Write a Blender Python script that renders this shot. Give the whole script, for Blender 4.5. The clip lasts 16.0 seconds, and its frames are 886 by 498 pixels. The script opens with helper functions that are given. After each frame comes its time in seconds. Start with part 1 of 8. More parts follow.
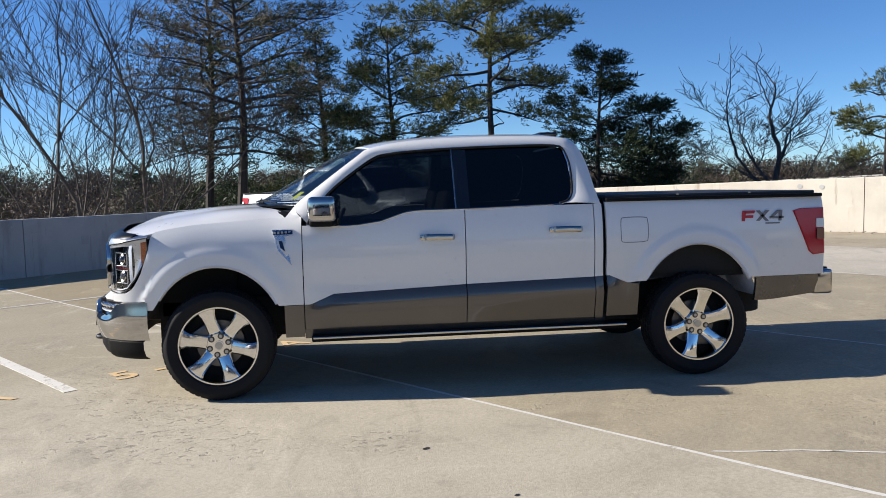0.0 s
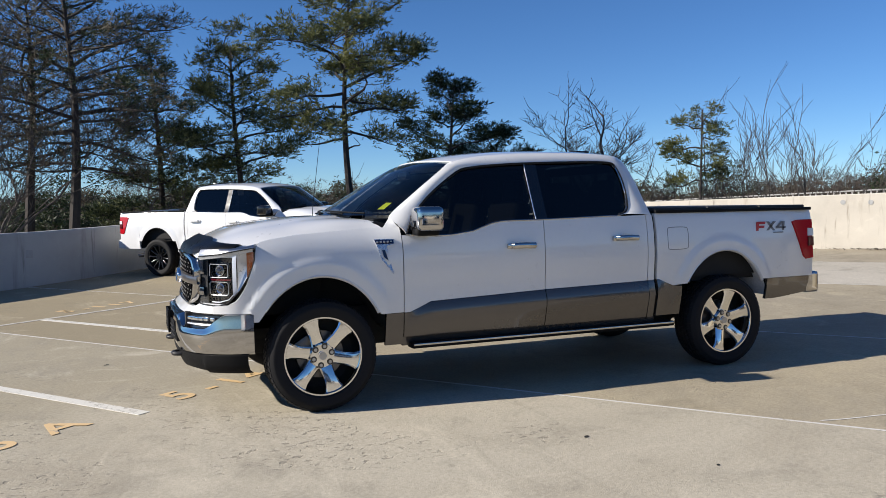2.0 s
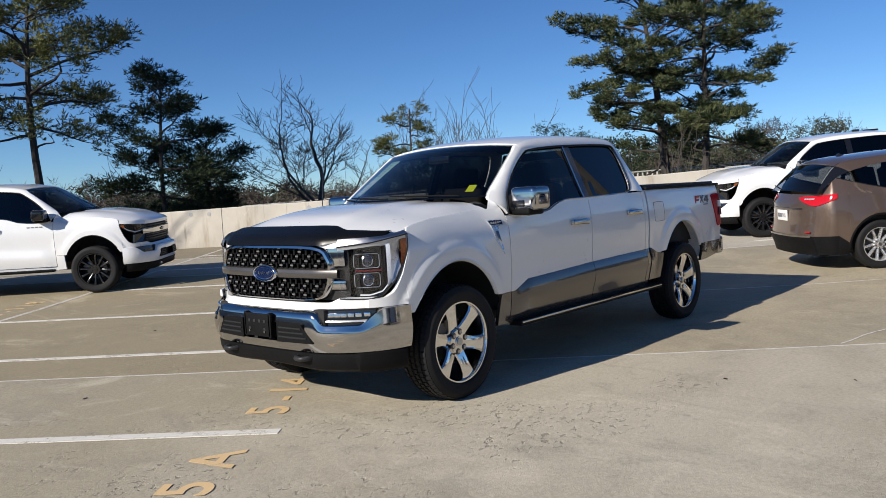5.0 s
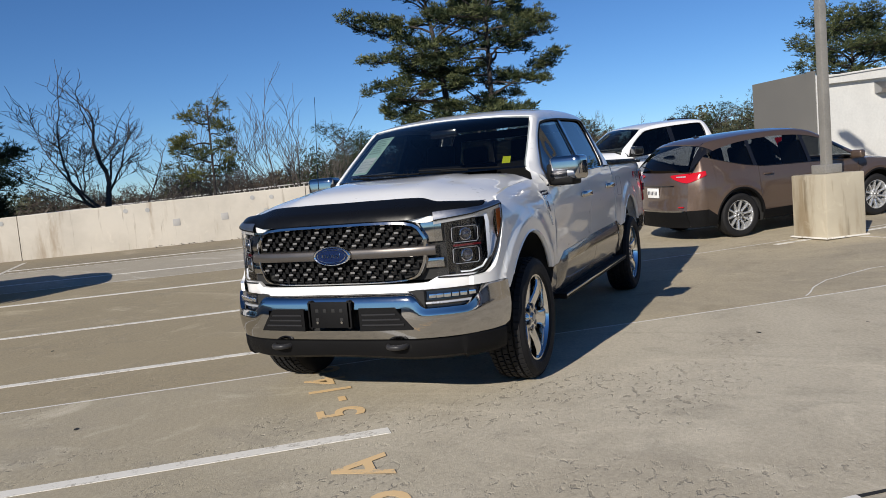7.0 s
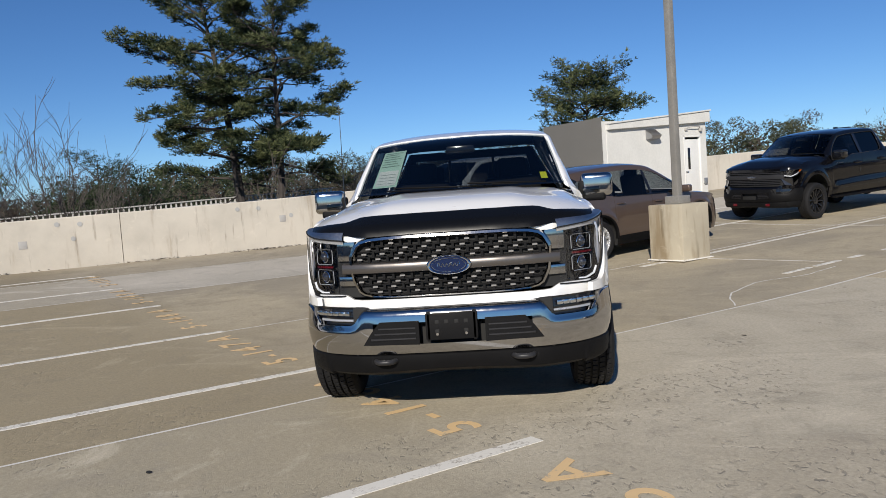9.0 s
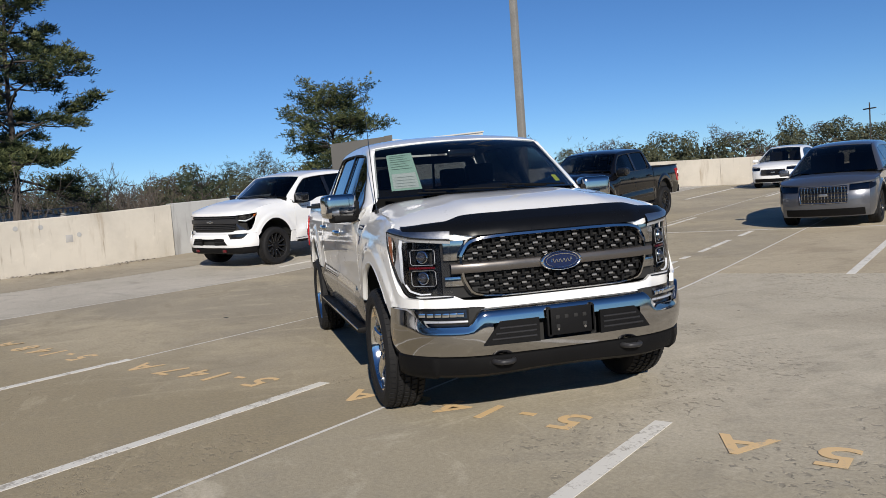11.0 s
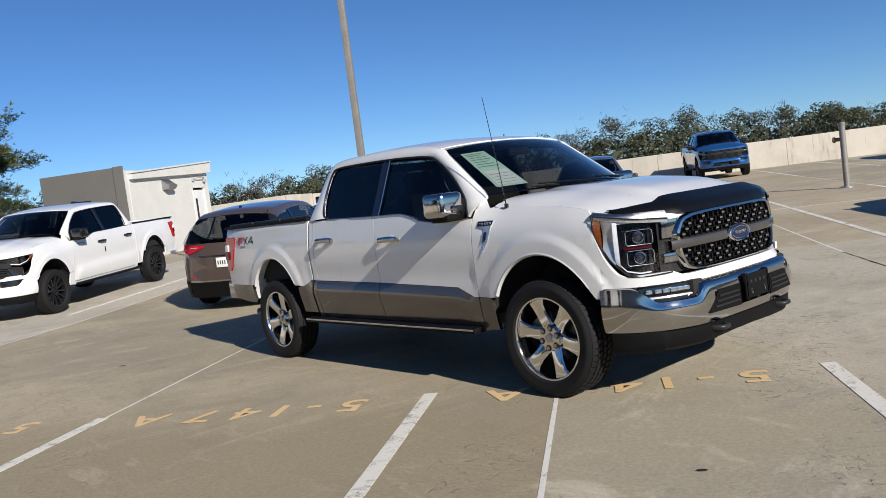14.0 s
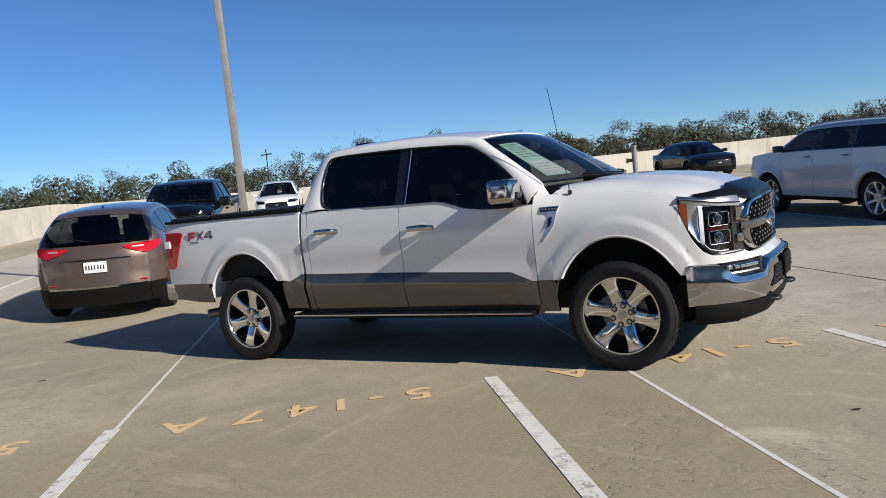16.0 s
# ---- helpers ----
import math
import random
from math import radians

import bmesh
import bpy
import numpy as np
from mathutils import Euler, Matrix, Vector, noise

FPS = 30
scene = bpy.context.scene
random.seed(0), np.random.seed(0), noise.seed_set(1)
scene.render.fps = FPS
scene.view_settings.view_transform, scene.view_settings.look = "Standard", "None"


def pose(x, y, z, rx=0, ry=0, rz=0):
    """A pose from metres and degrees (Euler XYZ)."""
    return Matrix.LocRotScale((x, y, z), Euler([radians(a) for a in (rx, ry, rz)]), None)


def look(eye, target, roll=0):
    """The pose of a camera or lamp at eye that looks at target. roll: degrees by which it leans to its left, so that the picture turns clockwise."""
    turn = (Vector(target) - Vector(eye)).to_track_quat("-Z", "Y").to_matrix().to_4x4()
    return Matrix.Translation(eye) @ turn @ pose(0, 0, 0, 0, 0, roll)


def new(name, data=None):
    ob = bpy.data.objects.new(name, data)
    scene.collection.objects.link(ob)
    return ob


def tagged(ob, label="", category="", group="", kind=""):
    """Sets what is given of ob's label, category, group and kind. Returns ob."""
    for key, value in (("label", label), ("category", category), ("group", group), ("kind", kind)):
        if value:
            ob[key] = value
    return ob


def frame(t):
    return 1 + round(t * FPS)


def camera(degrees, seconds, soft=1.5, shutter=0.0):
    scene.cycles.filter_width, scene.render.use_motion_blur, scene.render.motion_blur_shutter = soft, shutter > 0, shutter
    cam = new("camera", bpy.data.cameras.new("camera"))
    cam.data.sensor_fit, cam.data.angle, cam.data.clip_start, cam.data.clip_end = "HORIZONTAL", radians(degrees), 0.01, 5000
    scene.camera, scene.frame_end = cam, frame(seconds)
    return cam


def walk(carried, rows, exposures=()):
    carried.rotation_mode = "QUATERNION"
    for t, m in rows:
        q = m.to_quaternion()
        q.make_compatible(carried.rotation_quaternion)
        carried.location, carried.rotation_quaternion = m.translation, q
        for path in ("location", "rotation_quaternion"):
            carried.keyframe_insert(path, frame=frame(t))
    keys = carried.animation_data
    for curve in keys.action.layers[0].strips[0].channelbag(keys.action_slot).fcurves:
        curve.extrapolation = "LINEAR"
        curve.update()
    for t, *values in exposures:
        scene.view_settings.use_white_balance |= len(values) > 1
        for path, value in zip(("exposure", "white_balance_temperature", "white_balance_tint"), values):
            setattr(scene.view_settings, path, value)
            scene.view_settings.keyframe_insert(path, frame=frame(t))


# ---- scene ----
cam = camera(59.0, 16.0, soft=0.75)
PATH = [
    (0, (0.909, 6.799, 1.54), (0.66, 4.821, 1.379), -1.3),
    (0.5, (1.451, 6.875, 1.532), (1.063, 4.917, 1.401), -1.6),
    (1, (2.024, 6.815, 1.508), (1.503, 4.887, 1.395), -1.4),
    (1.5, (2.629, 6.686, 1.485), (1.988, 4.795, 1.376), -1.2),
    (2, (3.141, 6.548, 1.489), (2.394, 4.696, 1.378), -1.0),
    (2.5, (3.698, 6.263, 1.493), (2.851, 4.455, 1.376), -0.8),
    (3, (4.219, 6.044, 1.51), (3.261, 4.292, 1.392), -0.6),
    (3.5, (4.747, 5.699, 1.492), (3.66, 4.024, 1.373), -0.7),
    (4, (5.244, 5.396, 1.476), (4.014, 3.824, 1.355), -1.2),
    (4.5, (5.655, 5.011, 1.458), (4.284, 3.56, 1.33), -2.2),
    (5, (6.033, 4.547, 1.466), (4.538, 3.227, 1.324), -3.1),
    (5.2, (6.162, 4.379, 1.485), (4.62, 3.114, 1.337), -3.4),
    (7.3, (7.025, 2.23, 1.382), (5.162, 1.524, 1.206), -4.9),
    (7.5, (7.133, 2.009, 1.399), (5.244, 1.377, 1.225), -4.8),
    (8, (7.213, 1.483, 1.401), (5.281, 0.993, 1.234), -4.8),
    (8.5, (7.31, 0.905, 1.398), (5.345, 0.566, 1.245), -4.3),
    (9, (7.372, 0.387, 1.384), (5.385, 0.208, 1.249), -4.0),
    (9.5, (7.363, -0.196, 1.391), (5.367, -0.204, 1.264), -4.0),
    (10, (7.342, -0.73, 1.394), (5.353, -0.561, 1.269), -4.0),
    (10.2, (7.292, -0.952, 1.385), (5.31, -0.713, 1.257), -4.2),
    (12.3, (6.546, -3.18, 1.452), (4.76, -2.287, 1.324), -5.0),
    (12.5, (6.382, -3.343, 1.422), (4.623, -2.401, 1.292), -5.5),
    (13, (6.057, -3.873, 1.435), (4.371, -2.806, 1.304), -6.3),
    (13.5, (5.834, -4.382, 1.455), (4.228, -3.197, 1.321), -6.9),
    (14, (5.453, -4.872, 1.464), (3.934, -3.578, 1.329), -7.3),
    (14.5, (5.101, -5.345, 1.475), (3.682, -3.942, 1.336), -7.2),
    (15, (4.643, -5.736, 1.472), (3.341, -4.225, 1.326), -6.8),
    (15.5, (4.152, -6.144, 1.477), (2.984, -4.528, 1.318), -6.4),
    (16, (3.67, -6.447, 1.494), (2.649, -4.735, 1.331), -6.2),
]
walk(cam, [(t, look(eye, target, roll)) for t, eye, target, roll in PATH],
     exposures=[(0.0, 0.75), (2.0, 0.62), (3.5, 0.5), (5.0, 0.4), (7.5, 0.25), (9.5, 0.2), (12.5, 0.25), (16.0, 0.4)])

# ---- world, sun, exposure ----
SUN_ELEV, SUN_AZ = 27.5, -8.0          # the sun stands ahead of the parked truck, a little to its right
sun_dir = Vector((math.cos(radians(SUN_ELEV)) * math.cos(radians(SUN_AZ)),
                  math.cos(radians(SUN_ELEV)) * math.sin(radians(SUN_AZ)), math.sin(radians(SUN_ELEV))))
world = bpy.data.worlds.new("sky")
scene.world = world
world.use_nodes = True
_nt = world.node_tree
_sky = _nt.nodes.new("ShaderNodeTexSky")
_sky.sky_type = "NISHITA"
_sky.sun_disc = False
_sky.sun_elevation = radians(SUN_ELEV)
_sky.sun_rotation = radians(90.0 - SUN_AZ)
_sky.altitude = 300
_sky.air_density, _sky.dust_density, _sky.ozone_density = 0.75, 0.0, 2.6
_bg = _nt.nodes["Background"]
_bg.inputs["Strength"].default_value = 0.068
_hs = _nt.nodes.new("ShaderNodeHueSaturation")
_hs.inputs["Saturation"].default_value = 1.12
_tint = _nt.nodes.new("ShaderNodeMix")
_tint.data_type, _tint.blend_type = "RGBA", "MULTIPLY"
_tint.inputs[0].default_value = 1.0
_tint.inputs[7].default_value = (0.75, 0.96, 1.20, 1)
_nt.links.new(_sky.outputs[0], _hs.inputs["Color"])
_nt.links.new(_hs.outputs[0], _tint.inputs[6])
_nt.links.new(_tint.outputs[2], _bg.inputs[0])
sun = new("sun", bpy.data.lights.new("sun", "SUN"))
sun.data.energy, sun.data.angle, sun.data.color = 5.0, radians(0.53), (1.0, 0.93, 0.83)
sun.matrix_world = look(sun_dir * 60, (0, 0, 0))

# ---- materials ----
def _node(nt, kind, **kw):
    n = nt.nodes.new(kind)
    for k, v in kw.items():
        n.inputs[k.replace("_", " ")].default_value = v
    return n


def mat(name, col, rough=0.5, metal=0.0, coat=0.0, var=0.0, scale=6.0, bump=0.0, bscale=80.0, rvar=0.08, piece=0.0, spec=0.5):
    """A procedural surface: colour that varies at two scales, gloss that varies, fine relief."""
    m = bpy.data.materials.new(name)
    m.use_nodes = True
    nt = m.node_tree
    b = nt.nodes["Principled BSDF"]
    b.inputs["Base Color"].default_value = (*col, 1)
    b.inputs["Roughness"].default_value = rough
    b.inputs["Metallic"].default_value = metal
    b.inputs["Coat Weight"].default_value = coat
    b.inputs["Coat Roughness"].default_value = 0.04
    b.inputs["Specular IOR Level"].default_value = spec
    co = nt.nodes.new("ShaderNodeTexCoord")
    if var or rvar:
        n1 = _node(nt, "ShaderNodeTexNoise", Scale=scale, Detail=5.0, Roughness=0.6)
        n2 = _node(nt, "ShaderNodeTexNoise", Scale=scale * 9, Detail=3.0, Roughness=0.6)
        nt.links.new(co.outputs["Object"], n1.inputs["Vector"])
        nt.links.new(co.outputs["Object"], n2.inputs["Vector"])
        mx = nt.nodes.new("ShaderNodeMath")
        mx.operation = "ADD"
        nt.links.new(n1.outputs["Fac"], mx.inputs[0])
        nt.links.new(n2.outputs["Fac"], mx.inputs[1])
        if var:
            r = nt.nodes.new("ShaderNodeMapRange")
            r.inputs["From Min"].default_value, r.inputs["From Max"].default_value = 0.7, 1.3
            r.inputs["To Min"].default_value, r.inputs["To Max"].default_value = 1 - var, 1 + var
            nt.links.new(mx.outputs[0], r.inputs["Value"])
            src = r.outputs[0]
            if piece:
                oi = nt.nodes.new("ShaderNodeObjectInfo")
                r2 = nt.nodes.new("ShaderNodeMapRange")
                r2.inputs["To Min"].default_value, r2.inputs["To Max"].default_value = 1 - piece, 1 + piece
                nt.links.new(oi.outputs["Random"], r2.inputs["Value"])
                mm = nt.nodes.new("ShaderNodeMath")
                mm.operation = "MULTIPLY"
                nt.links.new(src, mm.inputs[0])
                nt.links.new(r2.outputs[0], mm.inputs[1])
                src = mm.outputs[0]
            vm = nt.nodes.new("ShaderNodeVectorMath")
            vm.operation = "SCALE"
            vm.inputs[0].default_value = col
            nt.links.new(src, vm.inputs["Scale"])
            nt.links.new(vm.outputs[0], b.inputs["Base Color"])
        if rvar:
            r = nt.nodes.new("ShaderNodeMapRange")
            r.inputs["From Min"].default_value, r.inputs["From Max"].default_value = 0.7, 1.3
            r.inputs["To Min"].default_value, r.inputs["To Max"].default_value = max(0.02, rough - rvar), min(1, rough + rvar)
            nt.links.new(mx.outputs[0], r.inputs["Value"])
            nt.links.new(r.outputs[0], b.inputs["Roughness"])
    if bump:
        n3 = _node(nt, "ShaderNodeTexNoise", Scale=bscale, Detail=4.0, Roughness=0.65)
        nt.links.new(co.outputs["Object"], n3.inputs["Vector"])
        bp = _node(nt, "ShaderNodeBump", Strength=bump, Distance=0.01)
        nt.links.new(n3.outputs["Fac"], bp.inputs["Height"])
        nt.links.new(bp.outputs[0], b.inputs["Normal"])
    return m


def glass(name, tint, gloss=1.0, ior=1.5):
    """Window glass: tinted, clear to see through, with a Fresnel gloss."""
    m = bpy.data.materials.new(name)
    m.use_nodes = True
    nt = m.node_tree
    nt.nodes.remove(nt.nodes["Principled BSDF"])
    out = nt.nodes["Material Output"]
    tr = nt.nodes.new("ShaderNodeBsdfTransparent")
    tr.inputs[0].default_value = (*tint, 1)
    gl = nt.nodes.new("ShaderNodeBsdfGlossy")
    gl.inputs["Color"].default_value = (gloss, gloss, gloss, 1)
    gl.inputs["Roughness"].default_value = 0.015
    lw = nt.nodes.new("ShaderNodeLayerWeight")
    lw.inputs["Blend"].default_value = 0.5
    p5 = nt.nodes.new("ShaderNodeMath")
    p5.operation, p5.inputs[1].default_value = "POWER", 5.0
    f0 = ((ior - 1) / (ior + 1)) ** 2
    fr = nt.nodes.new("ShaderNodeMath")
    fr.operation, fr.inputs[1].default_value, fr.inputs[2].default_value = "MULTIPLY_ADD", 1 - f0, f0
    mx = nt.nodes.new("ShaderNodeMixShader")
    nt.links.new(lw.outputs["Facing"], p5.inputs[0])
    nt.links.new(p5.outputs[0], fr.inputs[0])
    nt.links.new(fr.outputs[0], mx.inputs[0])
    nt.links.new(tr.outputs[0], mx.inputs[1])
    nt.links.new(gl.outputs[0], mx.inputs[2])
    nt.links.new(mx.outputs[0], out.inputs["Surface"])
    return m


def lamp_lens(name, col, rough=0.05):
    m = mat(name, col, rough, coat=0.35, rvar=0, spec=0.35)
    return m


def concrete(name, col, stain, pits=0.0, grime=0.5):
    """Weathered deck concrete in world space: broad stains, blotches, trowel arcs, grain and pitting."""
    m = bpy.data.materials.new(name)
    m.use_nodes = True
    nt = m.node_tree
    b = nt.nodes["Principled BSDF"]
    b.inputs["Roughness"].default_value = 0.82
    b.inputs["Specular IOR Level"].default_value = 0.25
    g = nt.nodes.new("ShaderNodeNewGeometry")
    pos = g.outputs["Position"]

    def nz(scale, detail=6.0, rough=0.6, dist=0.0, sx=1.0, sy=1.0):
        mp = nt.nodes.new("ShaderNodeMapping")
        mp.inputs["Rotation"].default_value = (0, 0, radians(-38.3))
        mp.inputs["Scale"].default_value = (sx, sy, 1)
        n = _node(nt, "ShaderNodeTexNoise", Scale=scale, Detail=detail, Roughness=rough, Distortion=dist)
        nt.links.new(pos, mp.inputs["Vector"])
        nt.links.new(mp.outputs[0], n.inputs["Vector"])
        return n.outputs["Fac"]

    def ramp(src, a, c, lo=0.0, hi=1.0):
        r = nt.nodes.new("ShaderNodeMapRange")
        r.interpolation_type = "SMOOTHSTEP"
        r.inputs["From Min"].default_value, r.inputs["From Max"].default_value = a, c
        r.inputs["To Min"].default_value, r.inputs["To Max"].default_value = lo, hi
        nt.links.new(src, r.inputs["Value"])
        return r.outputs[0]

    def mix(fac, a, c):
        n = nt.nodes.new("ShaderNodeMix")
        n.data_type = "RGBA"
        n.blend_type = "MIX"
        nt.links.new(fac, n.inputs[0])
        for s, v in ((6, a), (7, c)):
            if isinstance(v, tuple):
                n.inputs[s].default_value = (*v, 1)
            else:
                nt.links.new(v, n.inputs[s])
        return n.outputs[2]

    dark = tuple(c * 0.62 for c in col)
    lite = tuple(min(1, c * 1.22) for c in col)
    c0 = mix(ramp(nz(0.35, 5.0, 0.62, 0.6), 0.38, 0.66), col, stain)
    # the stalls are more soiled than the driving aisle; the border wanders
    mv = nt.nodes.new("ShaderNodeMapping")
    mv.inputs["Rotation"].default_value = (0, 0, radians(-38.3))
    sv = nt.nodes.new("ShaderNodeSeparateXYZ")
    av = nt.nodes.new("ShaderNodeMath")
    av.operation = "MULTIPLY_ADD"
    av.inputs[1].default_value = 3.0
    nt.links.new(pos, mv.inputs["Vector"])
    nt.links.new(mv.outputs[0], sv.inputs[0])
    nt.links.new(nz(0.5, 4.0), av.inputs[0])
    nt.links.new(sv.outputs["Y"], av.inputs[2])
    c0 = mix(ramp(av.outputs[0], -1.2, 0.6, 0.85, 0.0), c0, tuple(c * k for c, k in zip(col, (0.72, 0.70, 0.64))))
    c1 = mix(ramp(nz(1.7, 6.0, 0.66, 0.9), 0.50, 0.75, 0, 0.65), c0, dark)
    c1 = mix(ramp(nz(7.0, 7.0, 0.75, 0.5), 0.50, 0.78, 0, 0.45), c1, dark)
    c2 = mix(ramp(nz(0.9, 7.0, 0.7, 1.6, 1.0, 0.45), 0.54, 0.72, 0, 0.65), c1, lite)
    # faint dark rub arcs of tyres
    wv = nt.nodes.new("ShaderNodeTexWave")
    wv.wave_type, wv.rings_direction = "RINGS", "Z"
    wv.inputs["Scale"].default_value, wv.inputs["Distortion"].default_value = 1.6, 5.0
    wv.inputs["Detail"].default_value, wv.inputs["Detail Scale"].default_value = 3.0, 0.7
    mpw = nt.nodes.new("ShaderNodeMapping")
    mpw.inputs["Location"].default_value = (-4.6, -5.2, 0)
    nt.links.new(pos, mpw.inputs["Vector"])
    nt.links.new(mpw.outputs[0], wv.inputs["Vector"])
    arc = nt.nodes.new("ShaderNodeMath")
    arc.operation = "MULTIPLY"
    nt.links.new(ramp(wv.outputs["Fac"], 0.72, 0.95, 0, 0.34 * grime), arc.inputs[0])
    nt.links.new(ramp(nz(0.6, 3.0), 0.5, 0.68), arc.inputs[1])
    c3 = mix(arc.outputs[0], c2, dark)
    spots = ramp(nz(3.1, 2.0, 0.5), 0.735, 0.77, 0, 0.6 * grime)
    c4 = mix(spots, c3, tuple(c * 0.3 for c in col))
    c4 = mix(ramp(nz(2.6, 7.0, 0.72, 1.2, 1.0, 0.22), 0.55, 0.70, 0, 0.42), c4, dark)      # drag marks along the aisle
    c4 = mix(ramp(nz(3.3, 7.0, 0.72, 1.0, 0.3, 1.0), 0.56, 0.72, 0, 0.38), c4, lite)
    grain = ramp(nz(38, 6.0, 0.78), 0.3, 0.7, 0.84, 1.13)
    fine = nt.nodes.new("ShaderNodeVectorMath")
    fine.operation = "SCALE"
    nt.links.new(c4, fine.inputs[0])
    nt.links.new(grain, fine.inputs["Scale"])
    last = fine.outputs[0]
    height = nz(90, 4.0, 0.7)
    if pits:
        area = ramp(nz(0.62, 5.0, 0.66, 0.7), 0.47, 0.60)
        p = ramp(nz(13, 3.5, 0.62, 0.5, 1.0, 1.7), 0.555, 0.64)
        pm = nt.nodes.new("ShaderNodeMath")
        pm.operation = "MULTIPLY"
        nt.links.new(area, pm.inputs[0])
        nt.links.new(p, pm.inputs[1])
        ps = nt.nodes.new("ShaderNodeMath")
        ps.operation = "MULTIPLY"
        ps.inputs[1].default_value = pits
        nt.links.new(pm.outputs[0], ps.inputs[0])
        last = mix(ps.outputs[0], last, tuple(c * 0.52 for c in col))
        hm = nt.nodes.new("ShaderNodeMath")
        hm.operation = "MULTIPLY_ADD"
        hm.inputs[1].default_value = -2.2
        nt.links.new(pm.outputs[0], hm.inputs[0])
        nt.links.new(height, hm.inputs[2])
        height = hm.outputs[0]
    nt.links.new(last, b.inputs["Base Color"])
    bp = _node(nt, "ShaderNodeBump", Strength=0.40, Distance=0.006)
    nt.links.new(height, bp.inputs["Height"])
    nt.links.new(bp.outputs[0], b.inputs["Normal"])
    return m


def worn_paint(name, col, under, cover=0.52):
    """Deck paint, worn through to the concrete in patches."""
    m = bpy.data.materials.new(name)
    m.use_nodes = True
    nt = m.node_tree
    b = nt.nodes["Principled BSDF"]
    b.inputs["Roughness"].default_value = 0.75
    g = nt.nodes.new("ShaderNodeNewGeometry")
    n = _node(nt, "ShaderNodeTexNoise", Scale=7.0, Detail=8.0, Roughness=0.75)
    n2 = _node(nt, "ShaderNodeTexNoise", Scale=45.0, Detail=4.0, Roughness=0.7)
    for k in (n, n2):
        nt.links.new(g.outputs["Position"], k.inputs["Vector"])
    ad = nt.nodes.new("ShaderNodeMath")
    ad.operation = "MULTIPLY_ADD"
    ad.inputs[1].default_value = 0.45
    nt.links.new(n2.outputs["Fac"], ad.inputs[0])
    nt.links.new(n.outputs["Fac"], ad.inputs[2])
    r = nt.nodes.new("ShaderNodeMapRange")
    r.interpolation_type = "SMOOTHSTEP"
    r.inputs["From Min"].default_value, r.inputs["From Max"].default_value = cover + 0.2, cover + 0.34
    nt.links.new(ad.outputs[0], r.inputs["Value"])
    mx = nt.nodes.new("ShaderNodeMix")
    mx.data_type = "RGBA"
    mx.inputs[6].default_value = (*col, 1)
    mx.inputs[7].default_value = (*under, 1)
    nt.links.new(r.outputs[0], mx.inputs[0])
    nt.links.new(mx.outputs[2], b.inputs["Base Color"])
    return m


def stained_wall(name, col, streak, lo=0.54):
    """Cast parapet concrete: pour blotches, water streaks that run down from the top, rust marks."""
    m = bpy.data.materials.new(name)
    m.use_nodes = True
    nt = m.node_tree
    b = nt.nodes["Principled BSDF"]
    b.inputs["Roughness"].default_value = 0.85
    b.inputs["Specular IOR Level"].default_value = 0.2
    g = nt.nodes.new("ShaderNodeNewGeometry")

    def nz(scale, zs, detail=5.0, dist=0.0):
        mp = nt.nodes.new("ShaderNodeMapping")
        mp.inputs["Scale"].default_value = (1, 1, zs)
        n = _node(nt, "ShaderNodeTexNoise", Scale=scale, Detail=detail, Roughness=0.62, Distortion=dist)
        nt.links.new(g.outputs["Position"], mp.inputs["Vector"])
        nt.links.new(mp.outputs[0], n.inputs["Vector"])
        return n.outputs["Fac"]

    def ramp(src, a, c, hi=1.0):
        r = nt.nodes.new("ShaderNodeMapRange")
        r.interpolation_type = "SMOOTHSTEP"
        r.inputs["From Min"].default_value, r.inputs["From Max"].default_value = a, c
        r.inputs["To Max"].default_value = hi
        nt.links.new(src, r.inputs["Value"])
        return r.outputs[0]

    def mix(fac, a, c):
        n = nt.nodes.new("ShaderNodeMix")
        n.data_type = "RGBA"
        nt.links.new(fac, n.inputs[0])
        for s, v in ((6, a), (7, c)):
            if isinstance(v, tuple):
                n.inputs[s].default_value = (*v, 1)
            else:
                nt.links.new(v, n.inputs[s])
        return n.outputs[2]

    c0 = mix(ramp(nz(0.7, 1.0), 0.35, 0.7), col, tuple(c * 0.82 for c in col))
    c1 = mix(ramp(nz(2.4, 0.16, 6.0), lo, lo + 0.2, 0.75), c0, streak)
    c2 = mix(ramp(nz(7.0, 0.10, 4.0), 0.60, 0.74, 0.5), c1, tuple(c * 0.55 for c in streak))
    c3 = mix(ramp(nz(3.5, 1.0, 7.0, 1.0), 0.58, 0.75, 0.4), c2, tuple(min(1, c * 1.2) for c in col))
    nt.links.new(c3, b.inputs["Base Color"])
    n = _node(nt, "ShaderNodeTexNoise", Scale=40.0, Detail=5.0, Roughness=0.7)
    nt.links.new(g.outputs["Position"], n.inputs["Vector"])
    bp = _node(nt, "ShaderNodeBump", Strength=0.35, Distance=0.01)
    nt.links.new(n.outputs["Fac"], bp.inputs["Height"])
    nt.links.new(bp.outputs[0], b.inputs["Normal"])
    return m


